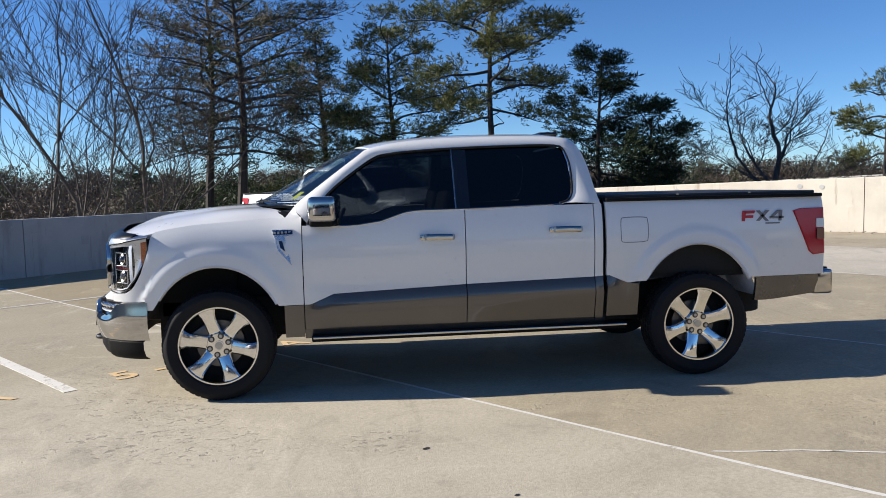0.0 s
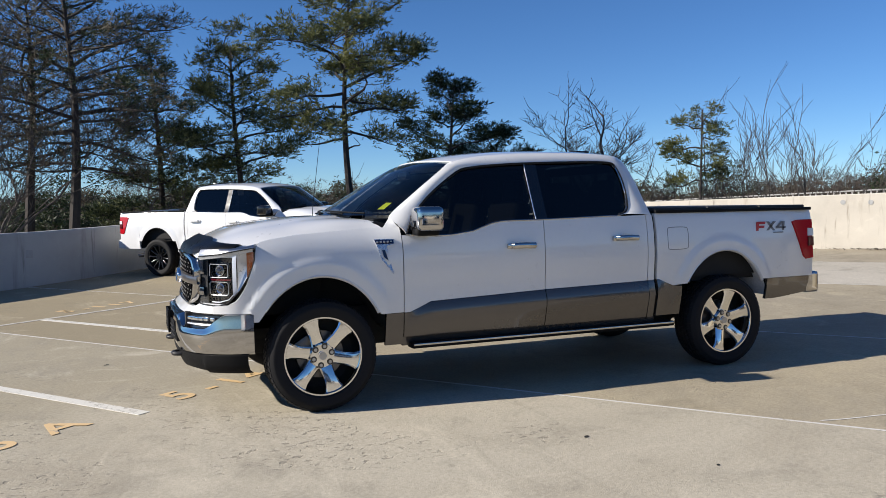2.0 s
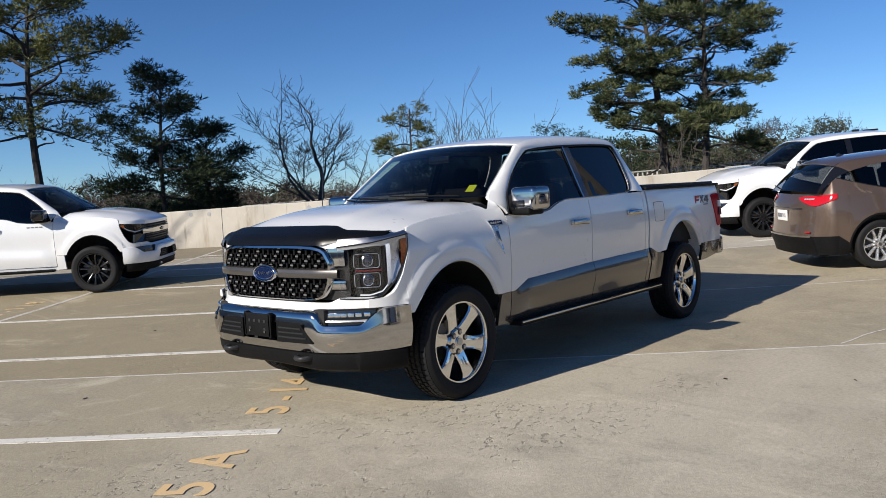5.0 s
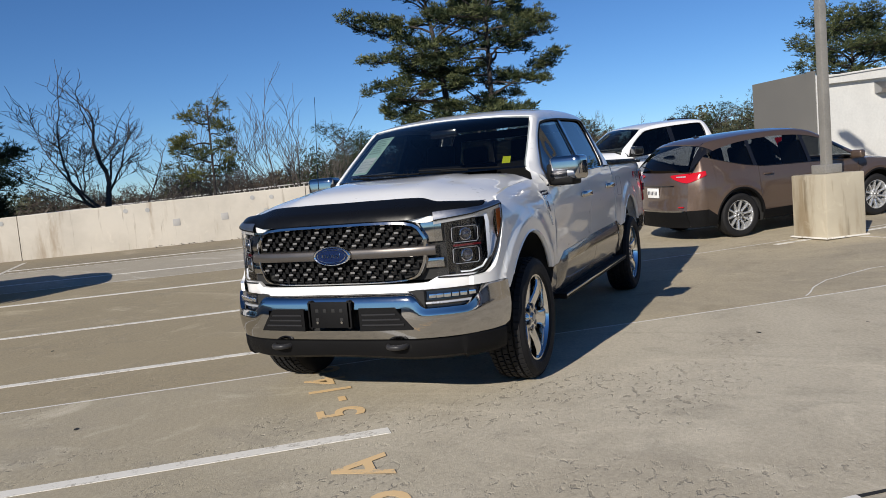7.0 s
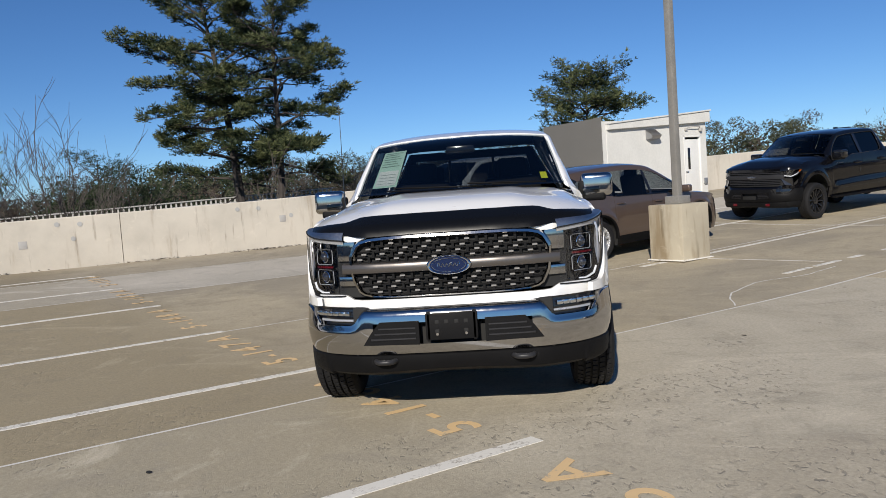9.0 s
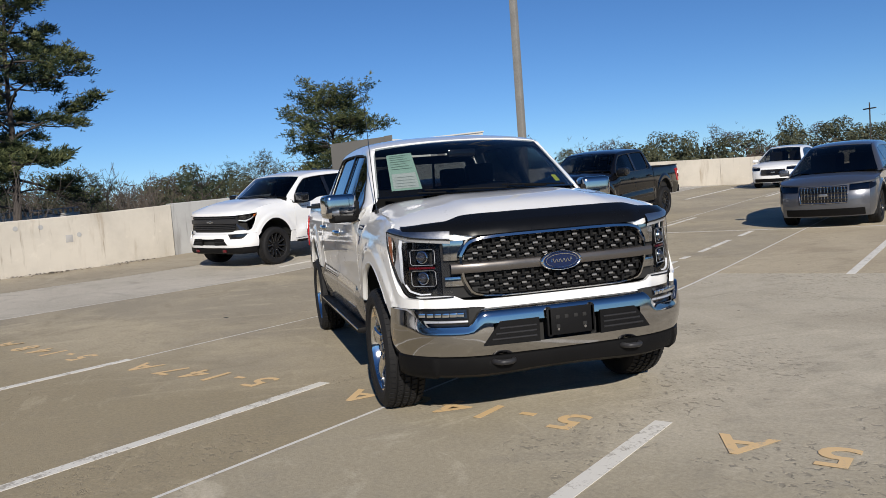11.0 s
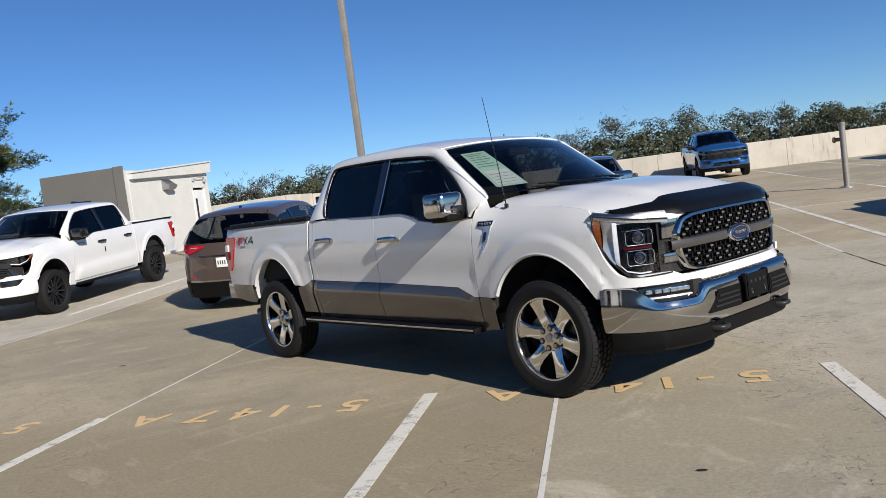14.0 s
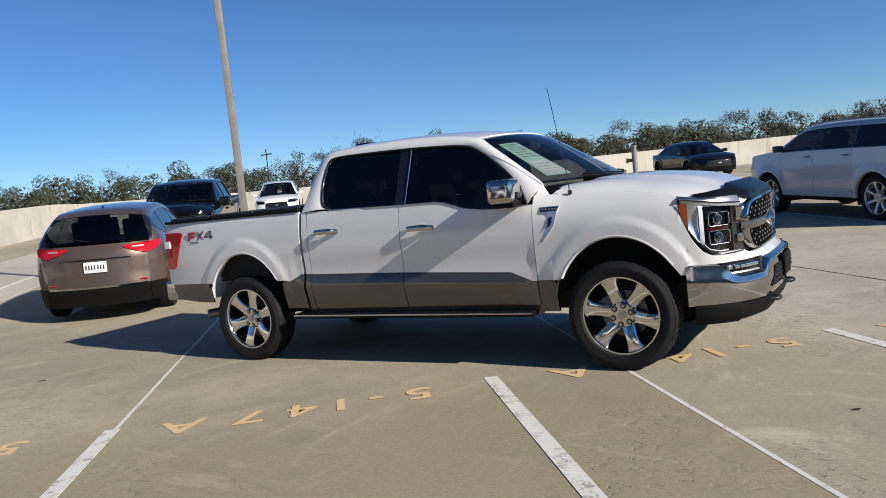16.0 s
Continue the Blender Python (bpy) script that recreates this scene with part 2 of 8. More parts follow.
def foliage(name, a, c, rough=0.6, through_leaf=0.22):
    """Leaf colour that differs from clump to clump."""
    m = bpy.data.materials.new(name)
    m.use_nodes = True
    nt = m.node_tree
    b = nt.nodes["Principled BSDF"]
    b.inputs["Roughness"].default_value = rough
    b.inputs["Specular IOR Level"].default_value = 0.3
    g = nt.nodes.new("ShaderNodeNewGeometry")
    n = _node(nt, "ShaderNodeTexNoise", Scale=0.9, Detail=7.0, Roughness=0.75)
    nt.links.new(g.outputs["Position"], n.inputs["Vector"])
    ad = nt.nodes.new("ShaderNodeMath")
    ad.operation = "MULTIPLY_ADD"
    ad.inputs[1].default_value = 0.5
    nt.links.new(g.outputs["Random Per Island"], ad.inputs[0])
    nt.links.new(n.outputs["Fac"], ad.inputs[2])
    r = nt.nodes.new("ShaderNodeMapRange")
    r.inputs["From Min"].default_value, r.inputs["From Max"].default_value = 0.45, 1.05
    nt.links.new(ad.outputs[0], r.inputs["Value"])
    mx = nt.nodes.new("ShaderNodeMix")
    mx.data_type = "RGBA"
    mx.inputs[6].default_value, mx.inputs[7].default_value = (*a, 1), (*c, 1)
    nt.links.new(r.outputs[0], mx.inputs[0])
    nt.links.new(mx.outputs[2], b.inputs["Base Color"])
    tl = nt.nodes.new("ShaderNodeBsdfTranslucent")         # some light passes through the leaves
    nt.links.new(mx.outputs[2], tl.inputs["Color"])
    ms = nt.nodes.new("ShaderNodeMixShader")
    ms.inputs[0].default_value = through_leaf
    nt.links.new(b.outputs[0], ms.inputs[1])
    nt.links.new(tl.outputs[0], ms.inputs[2])
    nt.links.new(ms.outputs[0], nt.nodes["Material Output"].inputs["Surface"])
    return m


M_WHITE = mat("pearl_white_paint", (0.70, 0.70, 0.69), 0.30, coat=1.0, var=0.015, scale=3, rvar=0.03)
M_WHITE2 = mat("plain_white_paint", (0.71, 0.715, 0.72), 0.32, coat=1.0, var=0.015, scale=3, rvar=0.03)
M_PALE = mat("pale_silver_white_paint", (0.47, 0.48, 0.50), 0.32, coat=0.8, var=0.015, scale=3, rvar=0.03)
M_STONE = mat("stone_grey_metallic_paint", (0.092, 0.082, 0.074), 0.22, metal=0.55, coat=0.9, var=0.03, scale=4, rvar=0.04)
M_BROWN = mat("pepperdust_brown_metallic_paint", (0.115, 0.080, 0.061), 0.34, metal=0.5, coat=0.9, var=0.03, scale=4, rvar=0.04)
M_BLACKP = mat("black_paint", (0.003, 0.003, 0.004), 0.10, coat=0.2, spec=0.3, var=0.05, scale=3, rvar=0.03)
M_BLUE = mat("blue_metallic_paint", (0.012, 0.085, 0.26), 0.3, metal=0.4, coat=1.0, var=0.03, scale=3, rvar=0.03)
M_GREY = mat("grey_metallic_paint", (0.10, 0.105, 0.12), 0.3, metal=0.6, coat=1.0, var=0.03, scale=3, rvar=0.03)
M_CHROME = mat("chrome", (0.47, 0.46, 0.45), 0.08, metal=1.0, rvar=0.025, scale=5)
M_SATIN = mat("satin_silver", (0.42, 0.42, 0.43), 0.35, metal=1.0, var=0.04, rvar=0.05)
M_TIP = mat("dull_silver_grille_tip", (0.26, 0.25, 0.24), 0.4, metal=0.7, rvar=0.04)
M_BARGREY = mat("stone_grey_grille_bar", (0.10, 0.09, 0.083), 0.33, metal=0.6, coat=0.4, rvar=0.04)
M_PLASTIC = mat("black_grained_plastic", (0.0045, 0.0045, 0.005), 0.6, var=0.12, scale=9, bump=0.15, bscale=260, spec=0.14)
M_BLACKTRIM = mat("satin_black_trim", (0.022, 0.022, 0.024), 0.45, var=0.08, scale=8, spec=0.3)
M_GLOSSBLK = mat("gloss_black_trim", (0.008, 0.008, 0.009), 0.14, coat=0.6, rvar=0.04)
M_RUBBER = mat("tyre_rubber", (0.010, 0.010, 0.011), 0.72, var=0.16, scale=10, bump=0.2, bscale=200, spec=0.25)
M_DARK = mat("underbody_black", (0.010, 0.010, 0.010), 0.85, var=0.3, scale=6)
M_LINER = mat("grey_wheel_liner", (0.60, 0.60, 0.61), 0.8, var=0.2, scale=9)
M_DISC = mat("brake_disc_steel", (0.14, 0.135, 0.13), 0.4, metal=1.0, var=0.15, scale=20)
M_BLKWHEEL = mat("gloss_black_alloy", (0.013, 0.013, 0.014), 0.22, metal=0.3, coat=0.6, rvar=0.05)
M_SILVERWHEEL = mat("silver_alloy", (0.66, 0.67, 0.68), 0.28, metal=0.75, var=0.04, rvar=0.05)
M_SMOKE = mat("smoked_acrylic", (0.004, 0.0044, 0.0055), 0.30, rvar=0.04, spec=0.16)
M_TONNEAU = mat("black_bed_cover_vinyl", (0.014, 0.014, 0.015), 0.55, var=0.15, scale=5, bump=0.2, bscale=180)
M_SEAT = mat("dark_leather", (0.010, 0.0095, 0.0095), 0.8, spec=0.08, var=0.15, scale=8, bump=0.1)
M_DASH = mat("dark_dashboard_vinyl", (0.016, 0.016, 0.017), 0.65, var=0.12, scale=8, bump=0.1)
M_GLASS_W = glass("windshield_glass", (0.55, 0.58, 0.58))
M_GLASS_S = glass("dark_tinted_side_glass", (0.15, 0.165, 0.175))
M_GLASS_P = glass("privacy_glass", (0.016, 0.017, 0.019))
M_LENS = glass("clear_lamp_lens", (0.92, 0.93, 0.95))
M_LENS_SMOKE = glass("smoked_lamp_lens", (0.25, 0.25, 0.26))
M_REDLENS = lamp_lens("red_tail_lens", (0.42, 0.008, 0.014), 0.10)
M_REDDARK = lamp_lens("dark_red_lens", (0.09, 0.006, 0.010))
M_AMBER = lamp_lens("amber_marker_lens", (0.33, 0.072, 0.010), 0.10)
M_LEDW = mat("white_light_guide", (0.82, 0.84, 0.86), 0.2, coat=0.5, rvar=0)
M_REFLECTOR = mat("lamp_reflector", (0.75, 0.76, 0.78), 0.12, metal=1.0, rvar=0.04)
M_EMBLEM = mat("blue_emblem_enamel", (0.003, 0.010, 0.045), 0.22, coat=0.25, rvar=0)
M_REDBADGE = mat("red_badge", (0.42, 0.018, 0.03), 0.35, rvar=0)
M_GREYBADGE = mat("grey_badge", (0.16, 0.16, 0.17), 0.35, rvar=0)
M_STICKER = mat("mint_green_paper", (0.50, 0.72, 0.60), 0.7, var=0.02)
M_PAPER = mat("white_paper", (0.76, 0.79, 0.76), 0.7, var=0.02)
M_INK = mat("grey_print", (0.18, 0.25, 0.22), 0.7)
M_YELLOW = mat("fluorescent_yellow_paper", (0.72, 0.76, 0.03), 0.6)
M_PLATE = mat("number_plate_white", (0.72, 0.72, 0.70), 0.4)
M_PLATEINK = mat("number_plate_dark_print", (0.03, 0.03, 0.05), 0.5)
M_EXHAUST = mat("dull_steel", (0.20, 0.19, 0.18), 0.45, metal=1.0, var=0.2)

C_TAN = (0.416, 0.358, 0.253)
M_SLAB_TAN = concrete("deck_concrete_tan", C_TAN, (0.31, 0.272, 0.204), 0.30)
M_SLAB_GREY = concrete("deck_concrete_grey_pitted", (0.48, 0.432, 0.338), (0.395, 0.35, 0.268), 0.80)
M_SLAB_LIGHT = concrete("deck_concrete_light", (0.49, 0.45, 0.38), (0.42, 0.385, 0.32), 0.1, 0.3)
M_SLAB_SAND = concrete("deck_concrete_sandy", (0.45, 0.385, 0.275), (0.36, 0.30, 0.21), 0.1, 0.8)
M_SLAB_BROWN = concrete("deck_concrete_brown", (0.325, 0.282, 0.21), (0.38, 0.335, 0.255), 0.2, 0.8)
M_JOINT = worn_paint("pale_joint_sealant", (0.66, 0.64, 0.59), (0.30, 0.27, 0.22), 0.58)
M_LINE = worn_paint("worn_white_line_paint", (0.68, 0.655, 0.59), (0.34, 0.31, 0.26), 0.53)
M_FAINT = worn_paint("faded_white_line_paint", (0.55, 0.52, 0.46), (0.36, 0.32, 0.26), 0.50)
M_NUM = worn_paint("worn_yellow_stencil_paint", (0.68, 0.48, 0.25), (0.40, 0.34, 0.255), 0.58)
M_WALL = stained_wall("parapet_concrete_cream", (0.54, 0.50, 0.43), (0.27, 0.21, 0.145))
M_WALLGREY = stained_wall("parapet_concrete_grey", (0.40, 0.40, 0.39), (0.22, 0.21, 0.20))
M_PLINTH = stained_wall("lamp_plinth_concrete", (0.44, 0.395, 0.305), (0.19, 0.135, 0.07), 0.45)
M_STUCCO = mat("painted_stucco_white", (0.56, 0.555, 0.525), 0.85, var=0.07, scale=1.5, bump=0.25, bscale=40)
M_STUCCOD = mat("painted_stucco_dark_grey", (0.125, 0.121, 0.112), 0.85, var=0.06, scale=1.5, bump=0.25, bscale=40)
M_RAIL = mat("pale_cast_railing", (0.42, 0.41, 0.39), 0.8, var=0.1, scale=3)
M_STUCCOG = mat("painted_stucco_grey", (0.36, 0.35, 0.335), 0.85, var=0.06, scale=1.5, bump=0.25, bscale=40)
M_DOORP = mat("pale_steel_door", (0.62, 0.62, 0.60), 0.5, var=0.05)
M_POLE = mat("weathered_bronze_pole", (0.235, 0.225, 0.205), 0.5, metal=0.2, var=0.15, scale=4)
M_GALV = mat("galvanised_steel", (0.40, 0.41, 0.42), 0.45, metal=0.8, var=0.15, scale=6)
M_RUST = mat("rusty_steel", (0.20, 0.13, 0.09), 0.75, metal=0.3, var=0.3, scale=8)
M_BARK = mat("pine_bark", (0.044, 0.037, 0.033), 0.9, var=0.35, scale=5, bump=0.8, bscale=14)
M_BARKG = mat("grey_bare_bark", (0.072, 0.061, 0.054), 0.9, var=0.3, scale=5, bump=0.6, bscale=18)
M_NEEDLE = foliage("pine_needles", (0.036, 0.055, 0.024), (0.148, 0.160, 0.066))
M_NEEDLEY = foliage("pine_needles_yellow", (0.055, 0.072, 0.022), (0.18, 0.175, 0.055))
M_NEEDLED = foliage("dark_evergreen_needles", (0.014, 0.026, 0.013), (0.045, 0.064, 0.026))
M_NEEDLEB = foliage("brownish_needles", (0.062, 0.050, 0.038), (0.14, 0.125, 0.088))
M_SCRUB = foliage("brown_winter_scrub", (0.042, 0.032, 0.026), (0.105, 0.082, 0.062))
M_FARGREEN = foliage("far_pine_crowns", (0.036, 0.046, 0.027), (0.110, 0.112, 0.062))
M_EARTH = mat("leaf_litter_and_grass", (0.085, 0.072, 0.045), 0.95, var=0.35, scale=0.08)


# ---- mesh helpers ----
def thing(name, m, label, category, group="", kind=""):
    e = new(name)
    e.empty_display_size = 0.2
    e.matrix_basis = m
    return tagged(e, label, category, group, kind)


def finish(name, me, material, parent=None, label="", smooth=True, sharp=38):
    me.materials.append(material)
    if smooth:
        me.shade_smooth()
        me.set_sharp_from_angle(angle=radians(sharp))
    ob = new(name, me)
    if parent is not None:
        ob.parent = parent
    if label:
        ob["label"] = label
    return ob


def part(name, bm, material, parent=None, label="", smooth=True, sharp=38):
    bmesh.ops.recalc_face_normals(bm, faces=bm.faces)
    me = bpy.data.meshes.new(name)
    bm.to_mesh(me)
    bm.free()
    return finish(name, me, material, parent, label, smooth, sharp)


def part_raw(name, verts, faces, material, parent=None, label="", smooth=True, sharp=38):
    me = bpy.data.meshes.new(name)
    me.from_pydata(verts, [], faces)
    me.update()
    return finish(name, me, material, parent, label, smooth, sharp)


def box(bm, c, s, bevel=0.0, m=None, seg=2):
    r = bmesh.ops.create_cube(bm, size=1.0)
    vs = r["verts"]
    bmesh.ops.scale(bm, vec=s, verts=vs)
    if bevel:
        es = list({e for v in vs for e in v.link_edges})
        g = bmesh.ops.bevel(bm, geom=es, offset=bevel, segments=seg, profile=0.6, affect="EDGES")
        vs = list({v for f in g["faces"] for v in f.verts} | {v for v in vs if v.is_valid})
    if m is not None:
        bmesh.ops.transform(bm, matrix=m, verts=vs)
    bmesh.ops.translate(bm, vec=c, verts=vs)
    return vs


def cyl(bm, c, r, h, axis="Z", seg=24, r2=None, m=None):
    rot = {"Z": Matrix(), "Y": Matrix.Rotation(radians(90), 4, "X"), "X": Matrix.Rotation(radians(90), 4, "Y")}[axis]
    mm = Matrix.Translation(c) @ (m if m is not None else Matrix()) @ rot
    return bmesh.ops.create_cone(bm, cap_ends=True, segments=seg, radius1=r, radius2=r if r2 is None else r2, depth=h, matrix=mm)["verts"]


def tube(bm, pts, r, seg=8, r2=None, cap=True):
    """A round bar along points, tapering from r to r2."""
    pts = [Vector(p) for p in pts]
    rings, n = [], len(pts)
    up = Vector((0, 0, 1))
    for i, p in enumerate(pts):
        d = (pts[min(i + 1, n - 1)] - pts[max(i - 1, 0)]).normalized()
        a = d.cross(up if abs(d.z) < 0.95 else Vector((1, 0, 0))).normalized()
        b = d.cross(a).normalized()
        rr = r if r2 is None else r + (r2 - r) * i / (n - 1)
        rings.append([bm.verts.new(p + a * (rr * math.cos(2 * math.pi * k / seg)) + b * (rr * math.sin(2 * math.pi * k / seg))) for k in range(seg)])
    for p, q in zip(rings, rings[1:]):
        for k in range(seg):
            bm.faces.new((p[k], p[(k + 1) % seg], q[(k + 1) % seg], q[k]))
    if cap:
        bm.faces.new(rings[0])
        bm.faces.new(rings[-1][::-1])


def lerp(a, b, t):
    return a + (b - a) * t


def curve(pts):
    """Piecewise-linear function through (x, value), held flat outside."""
    pts = sorted(pts)
    xs, ys = [p[0] for p in pts], [p[1] for p in pts]
    return lambda x: float(np.interp(x, xs, ys))


def smooth01(a, b, x):
    t = min(1.0, max(0.0, (x - a) / (b - a)))
    return t * t * (3 - 2 * t)


def resample(pts, n):
    """n points evenly spaced along a polyline (2D or 3D)."""
    p = np.array(pts, float)
    d = np.r_[0, np.cumsum(np.linalg.norm(np.diff(p, axis=0), axis=1))]
    s = np.linspace(0, d[-1], n)
    return [tuple(float(np.interp(t, d, p[:, k])) for k in range(p.shape[1])) for t in s]


def loft(bm, rows, closed=False):
    """Faces between rows of 3D points of equal length; closed joins each row's ends."""
    vs = [[bm.verts.new(p) for p in row] for row in rows]
    for a, b in zip(vs, vs[1:]):
        n = len(a)
        for k in range(n if closed else n - 1):
            bm.faces.new((a[k], a[(k + 1) % n], b[(k + 1) % n], b[k]))
    return vs


def rim_in(bm, off):
    """Turns the open edges of a sheet inwards by a vector, so that panels have an edge with depth."""
    es = [e for e in bm.edges if e.is_boundary]
    if not es:
        return
    r = bmesh.ops.extrude_edge_only(bm, edges=es)
    vs = [g for g in r["geom"] if isinstance(g, bmesh.types.BMVert)]
    bmesh.ops.translate(bm, vec=off, verts=vs)


def sheet(bm, xs, lo, hi, n, f):
    """A skin between two edge curves lo(x), hi(x); f(x, z) lays it in space."""
    loft(bm, [[f(x, lerp(lo(x), hi(x), j / n)) for j in range(n + 1)] for x in xs])


def poly_plate(bm, pts, f, depth):
    """A flat outline laid in space by f and given depth by a vector."""
    vs = [bm.verts.new(f(*p)) for p in pts]
    face = bm.faces.new(vs)
    r = bmesh.ops.extrude_face_region(bm, geom=[face])
    bmesh.ops.translate(bm, vec=depth, verts=[g for g in r["geom"] if isinstance(g, bmesh.types.BMVert)])


def spread(a, b, n, *extra):
    return sorted(set([lerp(a, b, i / n) for i in range(n + 1)]) | {e for e in extra if min(a, b) < e < max(a, b)})
M_LENSBALL = mat("dark_projector_glass", (0.02, 0.02, 0.024), 0.06, coat=1.0, rvar=0.0, spec=0.9)
M_BEZEL = mat("lamp_bezel_silver", (0.56, 0.565, 0.57), 0.30, metal=0.55, coat=0.2, rvar=0.04)
M_CHROMEW = mat("bright_wheel_chrome", (0.72, 0.71, 0.69), 0.10, metal=1.0, rvar=0.03, scale=5)
M_GLASS_L = glass("light_tinted_glass", (0.32, 0.34, 0.35))


# ---- the roof deck: its own grid (u along the stall rows, v across them) ----
LOT = radians(38.3)
UX, UY = math.cos(LOT), math.sin(LOT)


def rise(u, v):
    """Height of the deck: level round the truck, falling to it from the back wall and from the far end."""
    soft = lambda s: math.log1p(math.exp(min(40.0, s * 1.6))) / 1.6
    return 0.035 * soft(-u - 3.5) + 0.033 * soft(v - 4.0)


def lot(u, v, h=0.0):
    return Vector((u * UX - v * UY, u * UY + v * UX, rise(u, v) + h))


def ground_at(x, y):
    return rise(x * UX + y * UY, -x * UY + y * UX)


def deck_strip(name, u0, u1, v0, v1, material, parent, h=0.0, nu=2, step=1.0, depth=0.05):
    """A strip of the deck that follows its fall, with turned-down edges."""
    bm = bmesh.new()
    n = max(1, round((v1 - v0) / step))
    loft(bm, [[lot(lerp(u0, u1, i / nu), lerp(v0, v1, j / n), h) for j in range(n + 1)] for i in range(nu + 1)])
    rim_in(bm, (0, 0, -depth))
    return part(name, bm, material, parent, smooth=False)


WALL_BACK, WALL_FAR, WALL_EAST = -13.3, 32.5, 46.0
wall_front = lambda u: -11.05 + (0.22 * u if u < 0 else 0.125 * u) if u < 12 else -9.55

floor = new("floor")
tagged(floor, "weathered tan concrete roof deck of a car park, with sealed joints", "floor", kind="structure")
JOINTS = [-10.55, -7.3, -2.85, 0.86, 4.48, 8.2, 11.9, 15.6, 19.3, 23.0, 30.4, 37.8]
_edges = [WALL_BACK - 0.1] + JOINTS + [WALL_EAST + 0.1]
_mats = [M_SLAB_BROWN, M_SLAB_LIGHT, M_SLAB_TAN, M_SLAB_TAN, M_SLAB_GREY, M_SLAB_GREY, M_SLAB_TAN, M_SLAB_GREY, M_SLAB_TAN] + [M_SLAB_GREY] * 6
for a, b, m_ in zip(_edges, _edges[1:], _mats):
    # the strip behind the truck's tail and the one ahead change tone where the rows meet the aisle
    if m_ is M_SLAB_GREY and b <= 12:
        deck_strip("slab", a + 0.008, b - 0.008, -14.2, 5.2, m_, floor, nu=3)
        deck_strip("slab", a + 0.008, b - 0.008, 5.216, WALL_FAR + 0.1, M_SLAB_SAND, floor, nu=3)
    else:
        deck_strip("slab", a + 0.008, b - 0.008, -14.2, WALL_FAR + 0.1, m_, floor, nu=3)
bm = bmesh.new()
gap = bmesh.new()
for u in JOINTS:
    n = 46
    for to, v0, v1 in ((bm, -14, 0.0), (gap, 0.0, 4.2), (bm, 4.2, WALL_FAR)) if u == 4.48 else ((bm, -14, WALL_FAR),):
        wd = 0.011 if to is gap else 0.016
        loft(to, [[lot(u + s * (wd + 0.012 * noise.noise((u, j * 0.37, s))), lerp(v0, v1, j / n), 0.002) for j in range(n + 1)] for s in (-1, 1)])
part("joint_sealant", bm, M_JOINT, floor, "pale worn joint sealant", smooth=False)
part("joint_gap", gap, M_DARK, floor, "dark open joint that has lost its sealant", smooth=False)
deck_strip("slab_core", WALL_BACK - 0.3, WALL_EAST + 0.3, -14.3, WALL_FAR + 0.3, M_WALLGREY, floor, h=-0.045, nu=40, step=1.0, depth=0.5)


def crack(pts, w=0.012):
    """A sealed crack that wanders along a few lot points."""
    pts = resample(pts, 40)
    bm = bmesh.new()
    rows = [[], []]
    for i, (u, v) in enumerate(pts):
        du = 0.05 * noise.noise((u * 2.1, v * 2.1, 3.0))
        for k, s in enumerate((-1, 1)):
            q = lot(u + du, v + du * 0.5, 0.004)
            q.x += s * w * (0.7 + 0.6 * noise.noise((i * 0.9, s, 1.0)))
            q.y += s * w * 0.6
            rows[k].append(q)
    loft(bm, rows)
    return part("crack_sealant", bm, M_JOINT, floor, smooth=False)


crack([(0.78, 2.8), (0.45, 3.15), (0.17, 3.54), (-0.04, 4.33), (0.04, 4.75), (0.15, 5.2), (0.1, 5.9)], 0.012)


def stripe(u0, v0, u1, v1, w=0.105, material=M_LINE, name="stall_line"):
    """A painted line on the deck, between two lot points."""
    d = Vector((u1 - u0, v1 - v0)).normalized()
    nn = max(2, round(math.hypot(u1 - u0, v1 - v0) / 0.8))
    bm = bmesh.new()
    loft(bm, [[lot(lerp(u0, u1, i / nn) - s * d.y * w / 2, lerp(v0, v1, i / nn) + s * d.x * w / 2, 0.004) for i in range(nn + 1)] for s in (-1, 1)])
    rim_in(bm, (0, 0, -0.003))
    ob = part(name, bm, material, smooth=False)
    return tagged(ob, "worn white painted stall line on the deck", "line", "stall lines", "structure")


for u in (-11.0, -8.4, -5.75, -2.87, -0.1, 2.69, 5.48, 8.27, 11.06):
    stripe(u, -1.55, u, -7.0)
stripe(-12.6, -7.03, 9.8, -7.03, 0.09, M_FAINT)
for u in (-8.1, -5.38, -2.62, 2.6, 5.42, 8.2, 10.9, 13.6):
    stripe(u, 5.12, u, 14.7)
    stripe(u, 21.9, u, 31.8)
for v0, v1, w in ((5.15, 5.75, 0.08), (5.85, 6.45, 0.09), (6.75, 7.05, 0.10), (7.6, 8.15, 0.09), (8.2, 9.3, 0.10), (9.95, 10.85, 0.10)):
    stripe(-0.16 + 0.02 * (v0 > 7), v0, -0.16 + 0.02 * (v0 > 7), v1, w)          # what is left of a worn line
stripe(-2.2, 6.20, -0.3, 6.32, 0.05, M_FAINT)
stripe(-8.1, 11.05, 14.0, 11.05, 0.08, M_FAINT)


